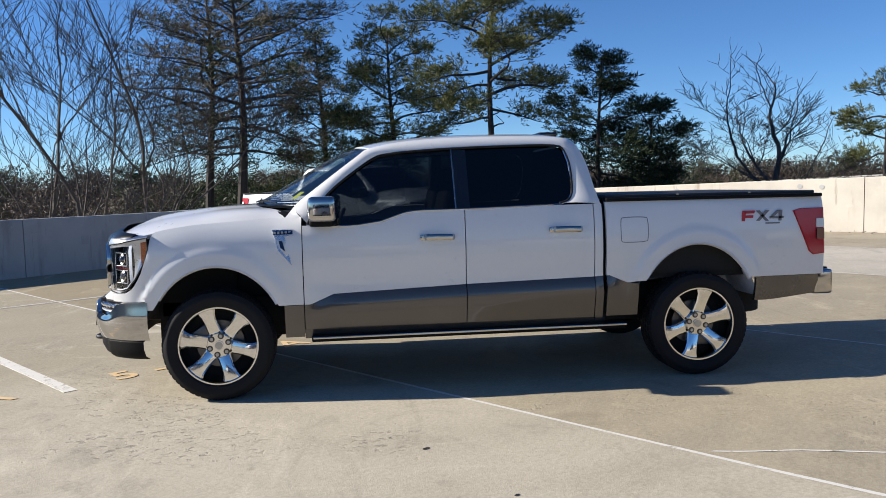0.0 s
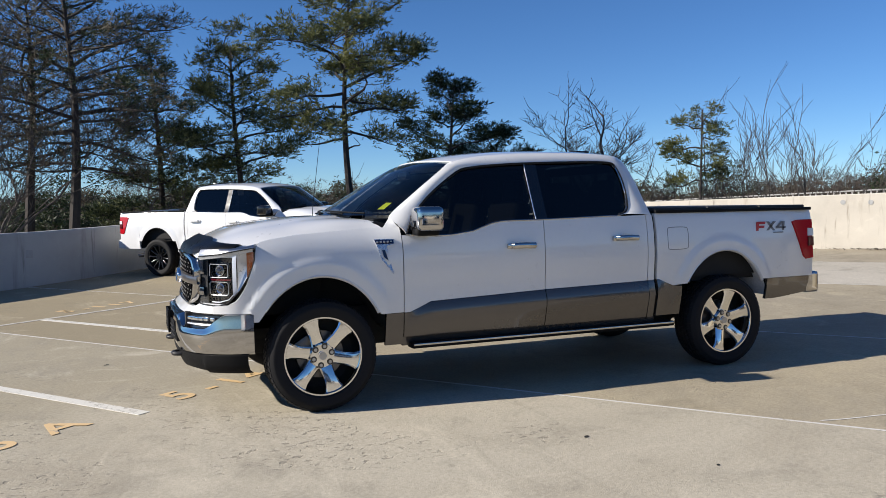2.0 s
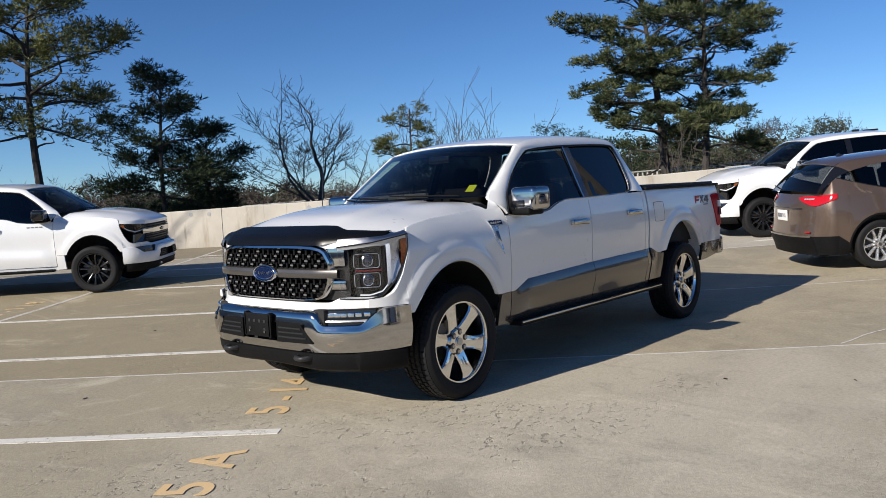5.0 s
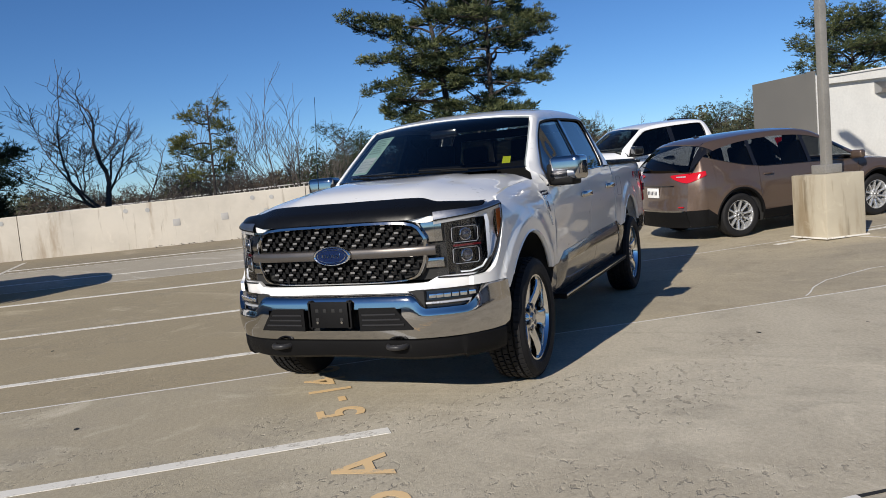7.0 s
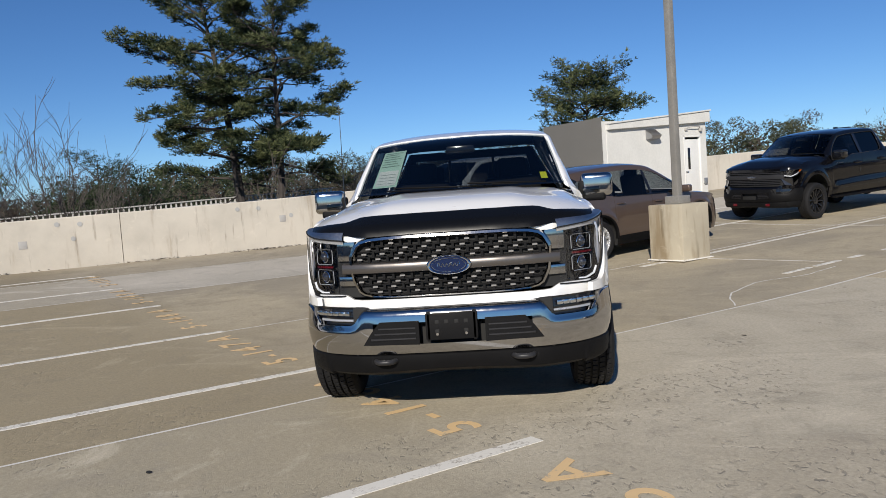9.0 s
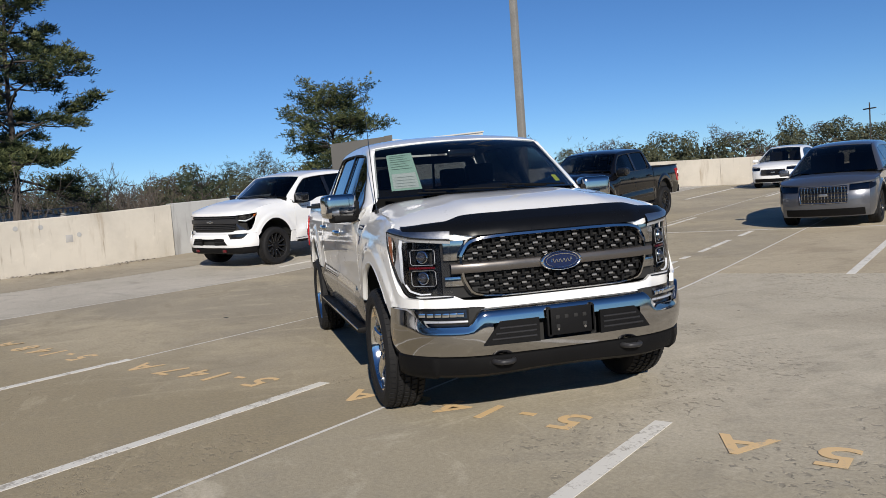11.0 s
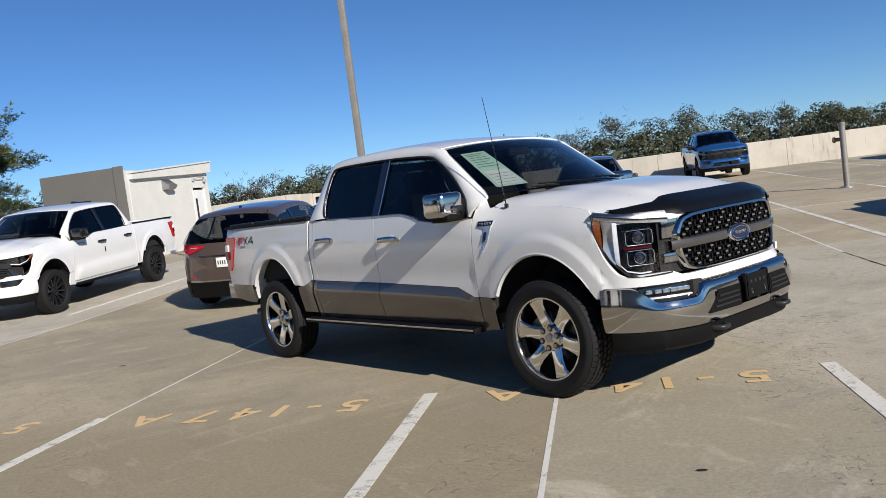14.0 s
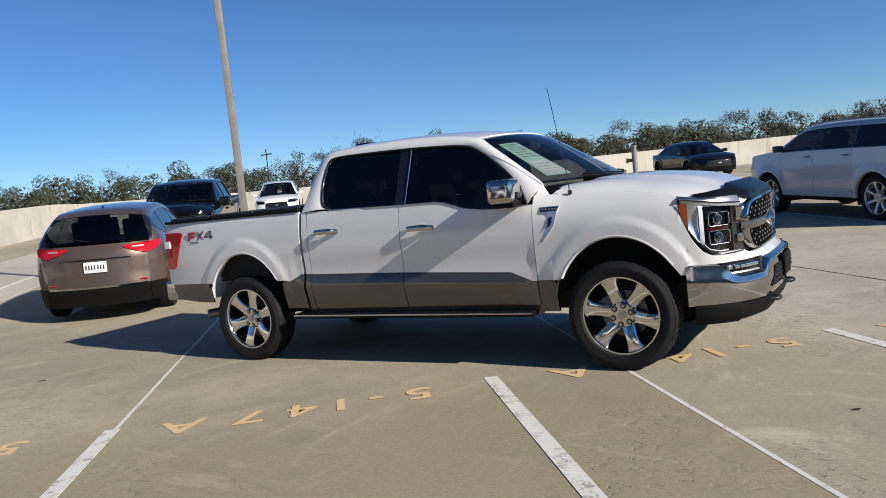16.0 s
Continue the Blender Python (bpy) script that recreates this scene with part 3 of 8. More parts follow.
def stencil(text, u, v, size=0.30, group="stall numbers"):
    """Stencilled stall number; its letters' feet point to the driving aisle."""
    step = {"-": 0.28, "1": 0.30}
    k = 0.0
    for ch in text:
        if ch != " ":
            cu = bpy.data.curves.new("stall_number", "FONT")
            cu.body, cu.size, cu.align_x, cu.align_y = ch, size * 1.38, "CENTER", "CENTER"
            cu.extrude, cu.offset, cu.resolution_u = 0.0004, 0.006, 4
            cu.materials.append(M_NUM)
            ob = new("stall_number", cu)
            p = lot(u - k, v, 0.0045)
            sx = 0.95 if ch == "-" else 1.10
            ob.matrix_basis = Matrix.Translation(p) @ Matrix.Rotation(LOT + math.pi, 4, "Z") @ Matrix.Diagonal((sx, 1.0, 1, 1))
            tagged(ob, "worn yellow stencilled character of a stall number on the deck", "stall number", group, "structure")
        k += {"5": 0.31, "-": 0.26, "1": 0.28, "4": 0.36, " ": 0.14}.get(ch, 0.34)


for i, num in enumerate(("5-145 A", "5-146 A", "5-147 A", "5-148 A", "5-149 A", "5-150 A")):
    stencil(num, (4.86, 2.18, -0.67, -3.52, -6.3, -9.1)[i], -1.775 + 0.03 * i)
for i, num in enumerate(("5-117", "5-118", "5-119", "5-120")):
    stencil(num, -0.8 - 2.79 * i, -7.5)

# oil spots and dropped grit near the truck
for i, (u, v, r) in enumerate(((1.81, 1.53, 0.018), (1.62, -3.39, 0.020), (2.0, 2.37, 0.012), (-4.1, 0.6, 0.03), (-1.6, -4.2, 0.02))):
    bm = bmesh.new()
    vs = [bm.verts.new(lot(u + r * (1.5 + 0.5 * noise.noise((k, i, 0))) * math.cos(k * 0.5236), v + r * (0.8 + 0.4 * noise.noise((k, i, 4))) * math.sin(k * 0.5236), 0.003)) for k in range(12)]
    bm.faces.new(vs)
    ob = part("oil_spot", bm, M_DARK, smooth=False)
    tagged(ob, "small dark oil spot on the concrete", "stain", "oil spots", "structure")


# ---- parapets ----
def parapet(name, pts, height, thick, material, label, side=1):
    """A cast wall along lot points: pours with joints between, a chamfered top, following the deck's fall."""
    top = tagged(new(name), label, "wall", kind="structure")
    for (ua, va), (ub, vb) in zip(pts, pts[1:]):
        L = math.hypot(ub - ua, vb - va)
        n = max(1, round(L / 6.1))
        d = Vector((ub - ua, vb - va)) / L
        nv = Vector((-d.y, d.x)) * side
        for i in range(n):
            bm = bmesh.new()
            rows = []
            for j in range(5):
                t = (i + (0.0012 if j == 0 else 0.9988 if j == 4 else j / 4)) / n
                u, v = lerp(ua, ub, t), lerp(va, vb, t)
                hh = height(v) if callable(height) else height
                prof = ((0, -0.12), (0, hh - 0.02), (0.02, hh), (thick - 0.02, hh), (thick, hh - 0.02), (thick, -0.6))
                g = rise(u, v)
                rows.append([lot(u + nv.x * o, v + nv.y * o) * 1.0 + Vector((0, 0, g - rise(u + nv.x * o, v + nv.y * o) + h)) for o, h in prof])
            vs = loft(bm, rows, closed=True)
            bm.faces.new(vs[0])
            bm.faces.new(vs[-1][::-1])
            part("pour", bm, material, top, smooth=False)
    return top


wall_back = parapet("wall_back", [(WALL_BACK, wall_front(WALL_BACK)), (WALL_BACK, 6.2)], lambda v: 1.15 + 0.020 * (v + 2.0), 0.22, M_WALL, "cream concrete parapet with rusty water streaks")
parapet("wall_back_2", [(WALL_BACK - 0.03, 6.22), (WALL_BACK - 0.03, 14.1)], 1.34, 0.22, M_WALLGREY, "pale grey painted concrete parapet panel")
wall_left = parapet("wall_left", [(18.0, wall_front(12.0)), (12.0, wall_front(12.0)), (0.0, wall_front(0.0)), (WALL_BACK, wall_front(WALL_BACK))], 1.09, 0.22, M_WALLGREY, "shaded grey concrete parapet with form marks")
wall_right = parapet("wall_right", [(WALL_BACK, 19.6), (WALL_BACK, WALL_FAR)], 1.3, 0.22, M_WALL, "cream concrete parapet")
wall_far = parapet("wall_far", [(WALL_BACK, WALL_FAR), (WALL_EAST, WALL_FAR)], 1.28, 0.22, M_WALL, "stained cream concrete parapet at the far end", 1)
wall_east = parapet("wall_east", [(WALL_EAST, WALL_FAR), (WALL_EAST, wall_front(12.0)), (18.0, wall_front(12.0))], 1.28, 0.22, M_WALL, "cream concrete parapet")

# tie-hole plugs and patches in the back wall
bm = bmesh.new()
for v, h in ((-4.86, 0.94), (-4.36, 0.92), (-1.86, 1.0), (-1.39, 0.98), (-1.55, 0.66), (2.27, 1.06), (2.82, 1.05), (3.69, 0.81), (-7.6, 0.90), (-8.1, 0.91)):
    cyl(bm, lot(WALL_BACK - 0.002, v, h), 0.055, 0.02, "X", 14, m=Matrix.Rotation(LOT, 4, "Z"))
part("plug", bm, M_WALLGREY, wall_back, "grey mortar plugs")
bm = bmesh.new()
for v, h in ((-3.72, 0.56), (-2.57, 0.60), (3.45, 0.74)):
    box(bm, lot(WALL_BACK - 0.004, v, h), (0.02, 0.17, 0.17), 0.004, Matrix.Rotation(LOT, 4, "Z"))
part("patch", bm, M_STUCCOG, wall_back, "square grey mortar patches")
bm = bmesh.new()
for u, h in ((-1.2, 0.62), (-2.9, 0.66), (0.8, 0.64), (-0.2, 0.9)):
    box(bm, lot(u, wall_front(u) + 0.004, h), (0.16, 0.02, 0.16), 0.004, Matrix.Rotation(LOT, 4, "Z"))
part("patch", bm, M_STUCCOG, wall_left, "darker mortar patches")

# wind-blown leaf litter at the foot of the back wall
rnd = random.Random(5)
vs_, fs_ = [], []
for i in range(240):
    c0 = rnd.choice((-3.5, 2.6, 3.1, 4.9, 0.2))
    p = lot(WALL_BACK + abs(rnd.gauss(0, 0.14)) + 0.03, c0 + rnd.gauss(0, 0.5), 0.012)
    a_, s_ = rnd.uniform(0, 6.28), rnd.uniform(0.02, 0.06)
    k = len(vs_)
    for q in range(4):
        vs_.append((p.x + s_ * math.cos(a_ + q * 1.57) * (1 if q % 2 else 0.5), p.y + s_ * math.sin(a_ + q * 1.57) * (1 if q % 2 else 0.5), p.z + rnd.uniform(0, 0.03)))
    fs_.append((k, k + 1, k + 2, k + 3))
tagged(part_raw("leaf_litter", vs_, fs_, M_SCRUB, smooth=False), "dry brown leaves along the foot of the parapet", "leaves", kind="stuff")


# ---- stair house ----
def stair_house():
    """White stuccoed stair head with a grey side, flat roof edge, wall lamp and steel door."""
    u0, u1, v0, v1 = -15.3, -12.45, 14.25, 19.45
    h = tagged(new("stair_house"), "white stucco stair house with a grey side wall and flat roof", "building", kind="")
    base = lot(u1, v0, 0)
    h.matrix_basis = Matrix.Translation(base) @ Matrix.Rotation(LOT, 4, "Z")
    W, L, H = u1 - u0, v1 - v0, 2.78
    z0 = -0.25
    bm = bmesh.new()                                       # front wall with the door opening cut through
    d0, d1, dh = L - 1.22, L - 0.30, 2.25
    f = lambda y, z: Vector((0.0, y, z))
    for ya, yb, za, zb in ((0, d0, z0, H), (d1, L, z0, H), (d0, d1, dh, H)):
        box(bm, (-0.1, (ya + yb) / 2, (za + zb) / 2), (0.2, yb - ya, zb - za))
    part("wall", bm, M_STUCCO, h, "white stucco front wall", smooth=False)
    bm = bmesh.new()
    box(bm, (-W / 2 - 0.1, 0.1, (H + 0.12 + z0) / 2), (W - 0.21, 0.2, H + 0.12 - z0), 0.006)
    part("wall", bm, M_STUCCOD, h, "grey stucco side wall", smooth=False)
    bm = bmesh.new()
    box(bm, (-0.16, 0.0, (H + 0.14 + z0) / 2), (0.32, 0.06, H + 0.14 - z0), 0.006)
    part("corner_trim", bm, M_STUCCOD, h, smooth=False)
    bm = bmesh.new()
    box(bm, (-W / 2 - 0.1, L - 0.1, (H + z0) / 2), (W - 0.21, 0.2, H - z0))
    box(bm, (-W + 0.1, L / 2, (H + z0) / 2), (0.2, L - 0.41, H - z0))
    part("wall", bm, M_STUCCO, h, smooth=False)
    bm = bmesh.new()
    box(bm, (-W / 2 + 0.05, L / 2 + 0.15, H - 0.10), (W + 0.18, L - 0.12, 0.24), 0.015)
    box(bm, (-W / 2 + 0.06, L / 2 + 0.15, H + 0.04), (W + 0.24, L - 0.06, 0.05), 0.01)
    for v_ in bm.verts:                                    # the flat roof rises towards the door
        v_.co.z += 0.085 * (v_.co.y - 1.6) if v_.co.z > H - 0.16 else 0.045 * (v_.co.y - 1.6)
    part("roof", bm, M_STUCCO, h, "white roof edge", smooth=False)
    bm = bmesh.new()
    box(bm, (-0.012, 0.32, H / 2 - 0.1), (0.05, 0.24, H + 0.1), 0.01)
    part("pilaster", bm, M_STUCCO, h, smooth=False)
    bm = bmesh.new()
    box(bm, (-0.07, (d0 + d1) / 2, dh / 2 - 0.06), (0.05, d1 - d0 - 0.09, dh - 0.13), 0.004)
    door = part("door", bm, M_DOORP, h, "pale grey steel door, shut")
    bm = bmesh.new()
    box(bm, (-0.035, d0 + 0.30, 1.45), (0.02, 0.11, 0.75), 0.004)
    part("door_window", bm, M_GLOSSBLK, door, "narrow dark glass light")
    bm = bmesh.new()
    box(bm, (-0.025, d0 + 0.16, 0.98), (0.05, 0.12, 0.03), 0.008)
    part("door_handle", bm, M_SATIN, door)
    bm = bmesh.new()
    for ya, yb, za, zb in ((d0, d0 + 0.05, -0.15, dh), (d1 - 0.05, d1, -0.15, dh), (d0, d1, dh - 0.05, dh)):
        box(bm, (-0.05, (ya + yb) / 2, (za + zb) / 2), (0.13, yb - ya, zb - za), 0.003)
    part("door_frame", bm, M_DOORP, h)
    bm = bmesh.new()                                       # wedge-shaped wall lamp
    vs = [bm.verts.new(p) for p in ((0, 2.05, 2.5), (0, 2.55, 2.5), (0.30, 2.55, 2.28), (0.30, 2.05, 2.28), (0, 2.05, 2.14), (0, 2.55, 2.14), (0.24, 2.5, 2.16), (0.24, 2.1, 2.16))]
    for q in ((0, 1, 2, 3), (4, 7, 6, 5), (0, 3, 7, 4), (1, 5, 6, 2), (3, 2, 6, 7), (0, 4, 5, 1)):
        bm.faces.new([vs[i] for i in q])
    bmesh.ops.bevel(bm, geom=list(bm.edges), offset=0.015, segments=2, affect="EDGES")
    part("wall_lamp", bm, M_SATIN, h, "wedge-shaped wall lamp, unlit")
    bm = bmesh.new()
    tube(bm, [(0.05, d0 + 0.15, 2.52), (0.12, d0 + 0.3, 2.56), (0.12, d0 + 0.75, 2.56), (0.03, d0 + 0.85, 2.5)], 0.018, 8)
    box(bm, (0.03, d0 + 0.12, 2.48), (0.06, 0.12, 0.1), 0.01)
    box(bm, (0.06, d0 + 0.86, 2.46), (0.12, 0.1, 0.12), 0.015)
    part("conduit", bm, M_STUCCOG, h)
    bm = bmesh.new()
    box(bm, (0.03, L - 0.15, 0.62), (0.06, 0.16, 0.22), 0.01)
    part("socket_box", bm, M_GALV, h)
    return tagged(h, category="building")


stair_house()


# ---- lamp post on its plinth ----
def lamp_post():
    p = lot(-2.60, 6.02)
    e = thing("lamp_post", Matrix.Translation((p.x, p.y, ground_at(p.x, p.y))) @ Matrix.Rotation(LOT + radians(1), 4, "Z"), "tall square bronze lamp post on a rust-streaked concrete plinth", "lamp post")
    bm = bmesh.new()
    box(bm, (0, 0, 0.43), (0.675, 0.675, 0.98), 0.02)
    part("plinth", bm, M_PLINTH, e, "rust-streaked square concrete plinth")
    bm = bmesh.new()
    box(bm, (0, 0, 0.925), (0.74, 0.74, 0.02), 0.004)
    bmesh.ops.translate(bm, vec=(0, 0, -0.905), verts=bm.verts)
    part("plinth_foot", bm, M_JOINT, e)
    bm = bmesh.new()
    box(bm, (0, 0, 0.985), (0.29, 0.29, 0.13), 0.015)
    part("base_cover", bm, M_POLE, e)
    bm = bmesh.new()
    vs = box(bm, (0, 0, 4.6), (0.118, 0.118, 7.2), 0.012)
    for v_ in bm.verts:
        if v_.co.z > 4:
            v_.co.x *= 0.82
            v_.co.y *= 0.82
    part("pole", bm, M_POLE, e)
    bm = bmesh.new()
    box(bm, (0.0, 0.0, 8.23), (1.5, 0.08, 0.07), 0.01)
    part("cross_arm", bm, M_POLE, e)
    for s in (-1, 1):
        bm = bmesh.new()
        box(bm, (s * 0.85, 0, 8.22), (0.55, 0.36, 0.16), 0.03)
        hd = part("lamp_head", bm, M_POLE, e, "shoebox lamp head, unlit")
        bm = bmesh.new()
        box(bm, (s * 0.85, 0, 8.135), (0.45, 0.28, 0.02), 0.004)
        part("lens", bm, M_LEDW, hd)
    return e


lamp_post()


def standpipe(u, v):
    """Steel guard post with a valve box, standing on the deck."""
    p = lot(u, v)
    e = thing("standpipe", Matrix.Translation(p), "weathered steel standpipe with a side valve on the deck", "standpipe")
    bm = bmesh.new()
    cyl(bm, (0, 0, 0.82), 0.075, 1.64, seg=18)
    cyl(bm, (0, 0, 1.65), 0.085, 0.06, seg=18)
    part("post", bm, M_POLE, e)
    bm = bmesh.new()
    cyl(bm, (-0.12, 0.0, 1.25), 0.05, 0.18, "X", 14)
    cyl(bm, (-0.22, 0.0, 1.25), 0.075, 0.04, "X", 14)
    part("valve", bm, M_RUST, e)
    bm = bmesh.new()
    cyl(bm, (0, 0, 0.015), 0.16, 0.05, seg=18)
    part("foot_plate", bm, M_GALV, e)
    return e


standpipe(7.65, 14.6)


# ---- wheels ----
def lathe(prof, seg, y0=0.0, closed=False):
    """Vertices and faces of a profile of (radius, y) turned round the y axis."""
    vs, fs = [], []
    n = len(prof)
    for k in range(seg):
        a = 2 * math.pi * k / seg
        vs += [(r * math.cos(a), y + y0, r * math.sin(a)) for r, y in prof]
    for k in range(seg):
        b = (k + 1) % seg
        for j in range(n - 1 + (1 if closed else 0)):
            j2 = (j + 1) % n
            fs.append((k * n + j, k * n + j2, b * n + j2, b * n + j))
    return vs, fs


_wheel_cache = {}


def wheel_meshes(R, W, rr, spokes, width, rim_mat, detail, cap_mat):
    """Tyre with tread blocks, spoked rim with nuts, brake disc; axis along y, outer face at +y."""
    key = (R, W, rr, spokes, width, rim_mat.name, detail)
    if key in _wheel_cache:
        return _wheel_cache[key]
    h = W / 2
    out = []
    k = R / 0.41
    prof = [(rr + 0.002, -h * 0.80), (rr + 0.02 * k, -h * 0.93), (rr + 0.06 * k, -h), (R - 0.035 * k, -h * 0.95), (R - 0.014 * k, -h * 0.83)]
    g = (-0.52, -0.17, 0.17, 0.52)
    for q in g:
        prof += [(R - 0.006, h * (q - 0.045)), (R - 0.015, h * (q - 0.035)), (R - 0.015, h * (q + 0.035)), (R - 0.006, h * (q + 0.045))]
    prof += [(R - 0.014 * k, h * 0.83), (R - 0.035 * k, h * 0.95), (R - 0.045 * k, h * 0.99), (rr + 0.075 * k, h), (rr + 0.06 * k, h * 0.985), (rr + 0.02 * k, h * 0.93), (rr + 0.002, h * 0.80)]
    vs, fs = lathe(prof, 64 if detail else 36)
    if detail:
        nb = 58
        for row, (ya, yb) in enumerate(((-0.84, -0.58), (-0.46, -0.23), (-0.11, 0.11), (0.23, 0.46), (0.58, 0.84))):
            for i in range(nb):
                a0 = 2 * math.pi * (i + (0.5 if row % 2 else 0.0)) / nb
                a1 = a0 + 2 * math.pi / nb * 0.74
                sk = 0.018 * (1 if row in (1, 3) else 0)
                b = len(vs)
                edge = 0.012 if row in (0, 4) else 0.0
                for rad, dr in ((R - 0.016, 0), (R + 0.0015, 0)):
                    for a, y in ((a0, ya), (a1, ya), (a1 + sk, yb), (a0 + sk, yb)):
                        ro = rad - (edge if abs(y) > 0.8 and rad > R - 0.01 else 0)
                        vs.append((ro * math.cos(a), h * y, ro * math.sin(a)))
                fs += [(b + 4, b + 5, b + 6, b + 7), (b, b + 1, b + 5, b + 4), (b + 1, b + 2, b + 6, b + 5), (b + 2, b + 3, b + 7, b + 6), (b + 3, b, b + 4, b + 7)]
    me = bpy.data.meshes.new("tyre")
    me.from_pydata(vs, [], fs)
    out.append(["tyre", me, M_RUBBER, 30])
    bm = bmesh.new()                                              # rim
    lip = h * 0.80
    vs, fs = lathe([(rr * 0.90, -h * 0.7), (rr * 0.93, h * 0.3), (rr * 0.955, lip - 0.03), (rr * 0.965, lip - 0.006), (rr * 0.985, lip + 0.004), (rr + 0.006, lip + 0.004), (rr + 0.010, lip - 0.004), (rr + 0.004, lip - 0.02)], 64 if detail else 36)
    bv = [bm.verts.new(v) for v in vs]
    for f in fs:
        bm.faces.new([bv[i] for i in f])
    cyl(bm, (0, h * 0.33, 0), rr * 0.30, 0.07, "Y", 32, rr * 0.34)
    cyl(bm, (0, h * 0.46, 0), rr * 0.125, 0.05, "Y", 24)
    bmesh.ops.recalc_face_normals(bm, faces=bm.faces)
    me = bpy.data.meshes.new("rim")
    bm.to_mesh(me), bm.free()
    out.append(["rim", me, rim_mat, 32])
    bm = bmesh.new()
    rows = []
    for r, w, y, d in ((0.20, 1.02, 0.40, 0.05), (0.36, 0.86, 0.50, 0.05), (0.60, 0.80, 0.62, 0.045), (0.82, 0.94, 0.70, 0.04), (0.965, 1.28, 0.70, 0.035)):
        rad, hw, yf = r * rr, w * width / 2, y * h
        sec = [(-hw, -d), (-hw, -0.013), (-hw * 0.80, -0.003), (-hw * 0.4, 0.0), (0.0, 0.001), (hw * 0.4, 0.0), (hw * 0.80, -0.003), (hw, -0.013), (hw, -d)]
        rows.append([(rad, yf + dy, t) for t, dy in sec])
    vv = loft(bm, rows, closed=True)
    bm.faces.new(vv[0]), bm.faces.new(vv[-1][::-1])
    bmesh.ops.recalc_face_normals(bm, faces=bm.faces)
    me = bpy.data.meshes.new("spoke")
    bm.to_mesh(me), bm.free()
    out.append(["spoke", me, rim_mat, 32])
    bm = bmesh.new()
    cyl(bm, (rr * 0.250, h * 0.525, 0), 0.023, 0.020, "Y", 16)
    me = bpy.data.meshes.new("nut_socket")
    bm.to_mesh(me), bm.free()
    out.append(["nut_socket", me, M_GLOSSBLK, 32])
    bm = bmesh.new()
    cyl(bm, (rr * 0.250, h * 0.535, 0), 0.013, 0.030, "Y", 8)
    me = bpy.data.meshes.new("wheel_nut")
    bm.to_mesh(me), bm.free()
    out.append(["wheel_nut", me, cap_mat, 32])
    bm = bmesh.new()
    cyl(bm, (0, h * 0.46 + 0.027, 0), rr * 0.10, 0.006, "Y", 20)
    me = bpy.data.meshes.new("centre_cap")
    bm.to_mesh(me), bm.free()
    out.append(["centre_cap", me, cap_mat, 32])
    bm = bmesh.new()
    cyl(bm, (0, -0.02, 0), rr * 0.62, 0.03, "Y", 40)
    box(bm, (-rr * 0.50, -0.01, rr * 0.28), (0.09, 0.08, 0.17), 0.02)
    me = bpy.data.meshes.new("brake_disc")
    bm.to_mesh(me), bm.free()
    out.append(["brake_disc", me, M_DISC, 32])
    bm = bmesh.new()
    cyl(bm, (0, -h * 0.55, 0), rr * 0.93, 0.02, "Y", 36)
    me = bpy.data.meshes.new("backing")
    bm.to_mesh(me), bm.free()
    out.append(["backing", me, M_DARK, 32])
    for nm, me, mt, sh in out:
        me.materials.append(mt)
        me.shade_smooth()
        me.set_sharp_from_angle(angle=radians(sh))
    _wheel_cache[key] = out
    return out


def add_wheel(parent, x, y, z, spec, spin=0.0):
    """One wheel under a vehicle: the rim carries its tyre, nuts and disc."""
    ms = {n: me for n, me, _, _ in wheel_meshes(*spec)}
    w = new("wheel", ms["rim"])
    w.parent = parent
    w.matrix_basis = Matrix.Translation((x, y, z)) @ Matrix.Rotation(math.pi if y < 0 else 0, 4, "Z") @ Matrix.Rotation(spin, 4, "Y")
    for n in ("tyre", "centre_cap", "brake_disc", "backing"):
        o = new(n, ms[n])
        o.parent = w
    for n, k, off in (("spoke", spec[3], 0.25), ("wheel_nut", 6, 0.75), ("nut_socket", 6 if spec[6] else 0, 0.75)):
        for i in range(k):
            o = new(n, ms[n])
            o.parent = w
            o.matrix_basis = Matrix.Rotation(-2 * math.pi * (i + off) / k, 4, "Y")
    return w


def crom(pts, k):
    """Catmull-Rom through points, k steps a span."""
    p = [np.array(q, float) for q in pts]
    out = []
    for i in range(len(p) - 1):
        a, b, c, d = p[max(i - 1, 0)], p[i], p[i + 1], p[min(i + 2, len(p) - 1)]
        for j in range(k):
            t = j / k
            out.append(tuple(0.5 * (2 * b + (c - a) * t + (2 * a - 5 * b + 4 * c - d) * t * t + (3 * b - a - 3 * c + d) * t ** 3)))
    out.append(tuple(p[-1]))
    return out


def arch_fn(xc, zc, a, b):
    return lambda x: zc + b * math.sqrt(max(0.0, 1 - ((x - xc) / a) ** 2))


def arch_xs(xc, a, n=22):
    return [xc - a * 0.9995 * math.cos(math.pi * i / n) for i in range(n + 1)]


# ---- pickup trucks ----
HUBX = 1.847
AF, AR = (1.852, 0.42, 0.497, 0.575), (-1.835, 0.43, 0.505, 0.62)
_flank = curve([(0.30, 0.90), (0.42, 0.935), (0.50, 0.952), (0.62, 0.970), (0.74, 0.980), (0.90, 0.986), (1.06, 0.987), (1.18, 0.980), (1.28, 0.967), (1.37, 0.948)])


def flank(z):
    return 0.25 * (_flank(z - 0.05) + 2 * _flank(z) + _flank(z + 0.05)) if z < 1.37 else 0.945 - (z - 1.37) * 0.43


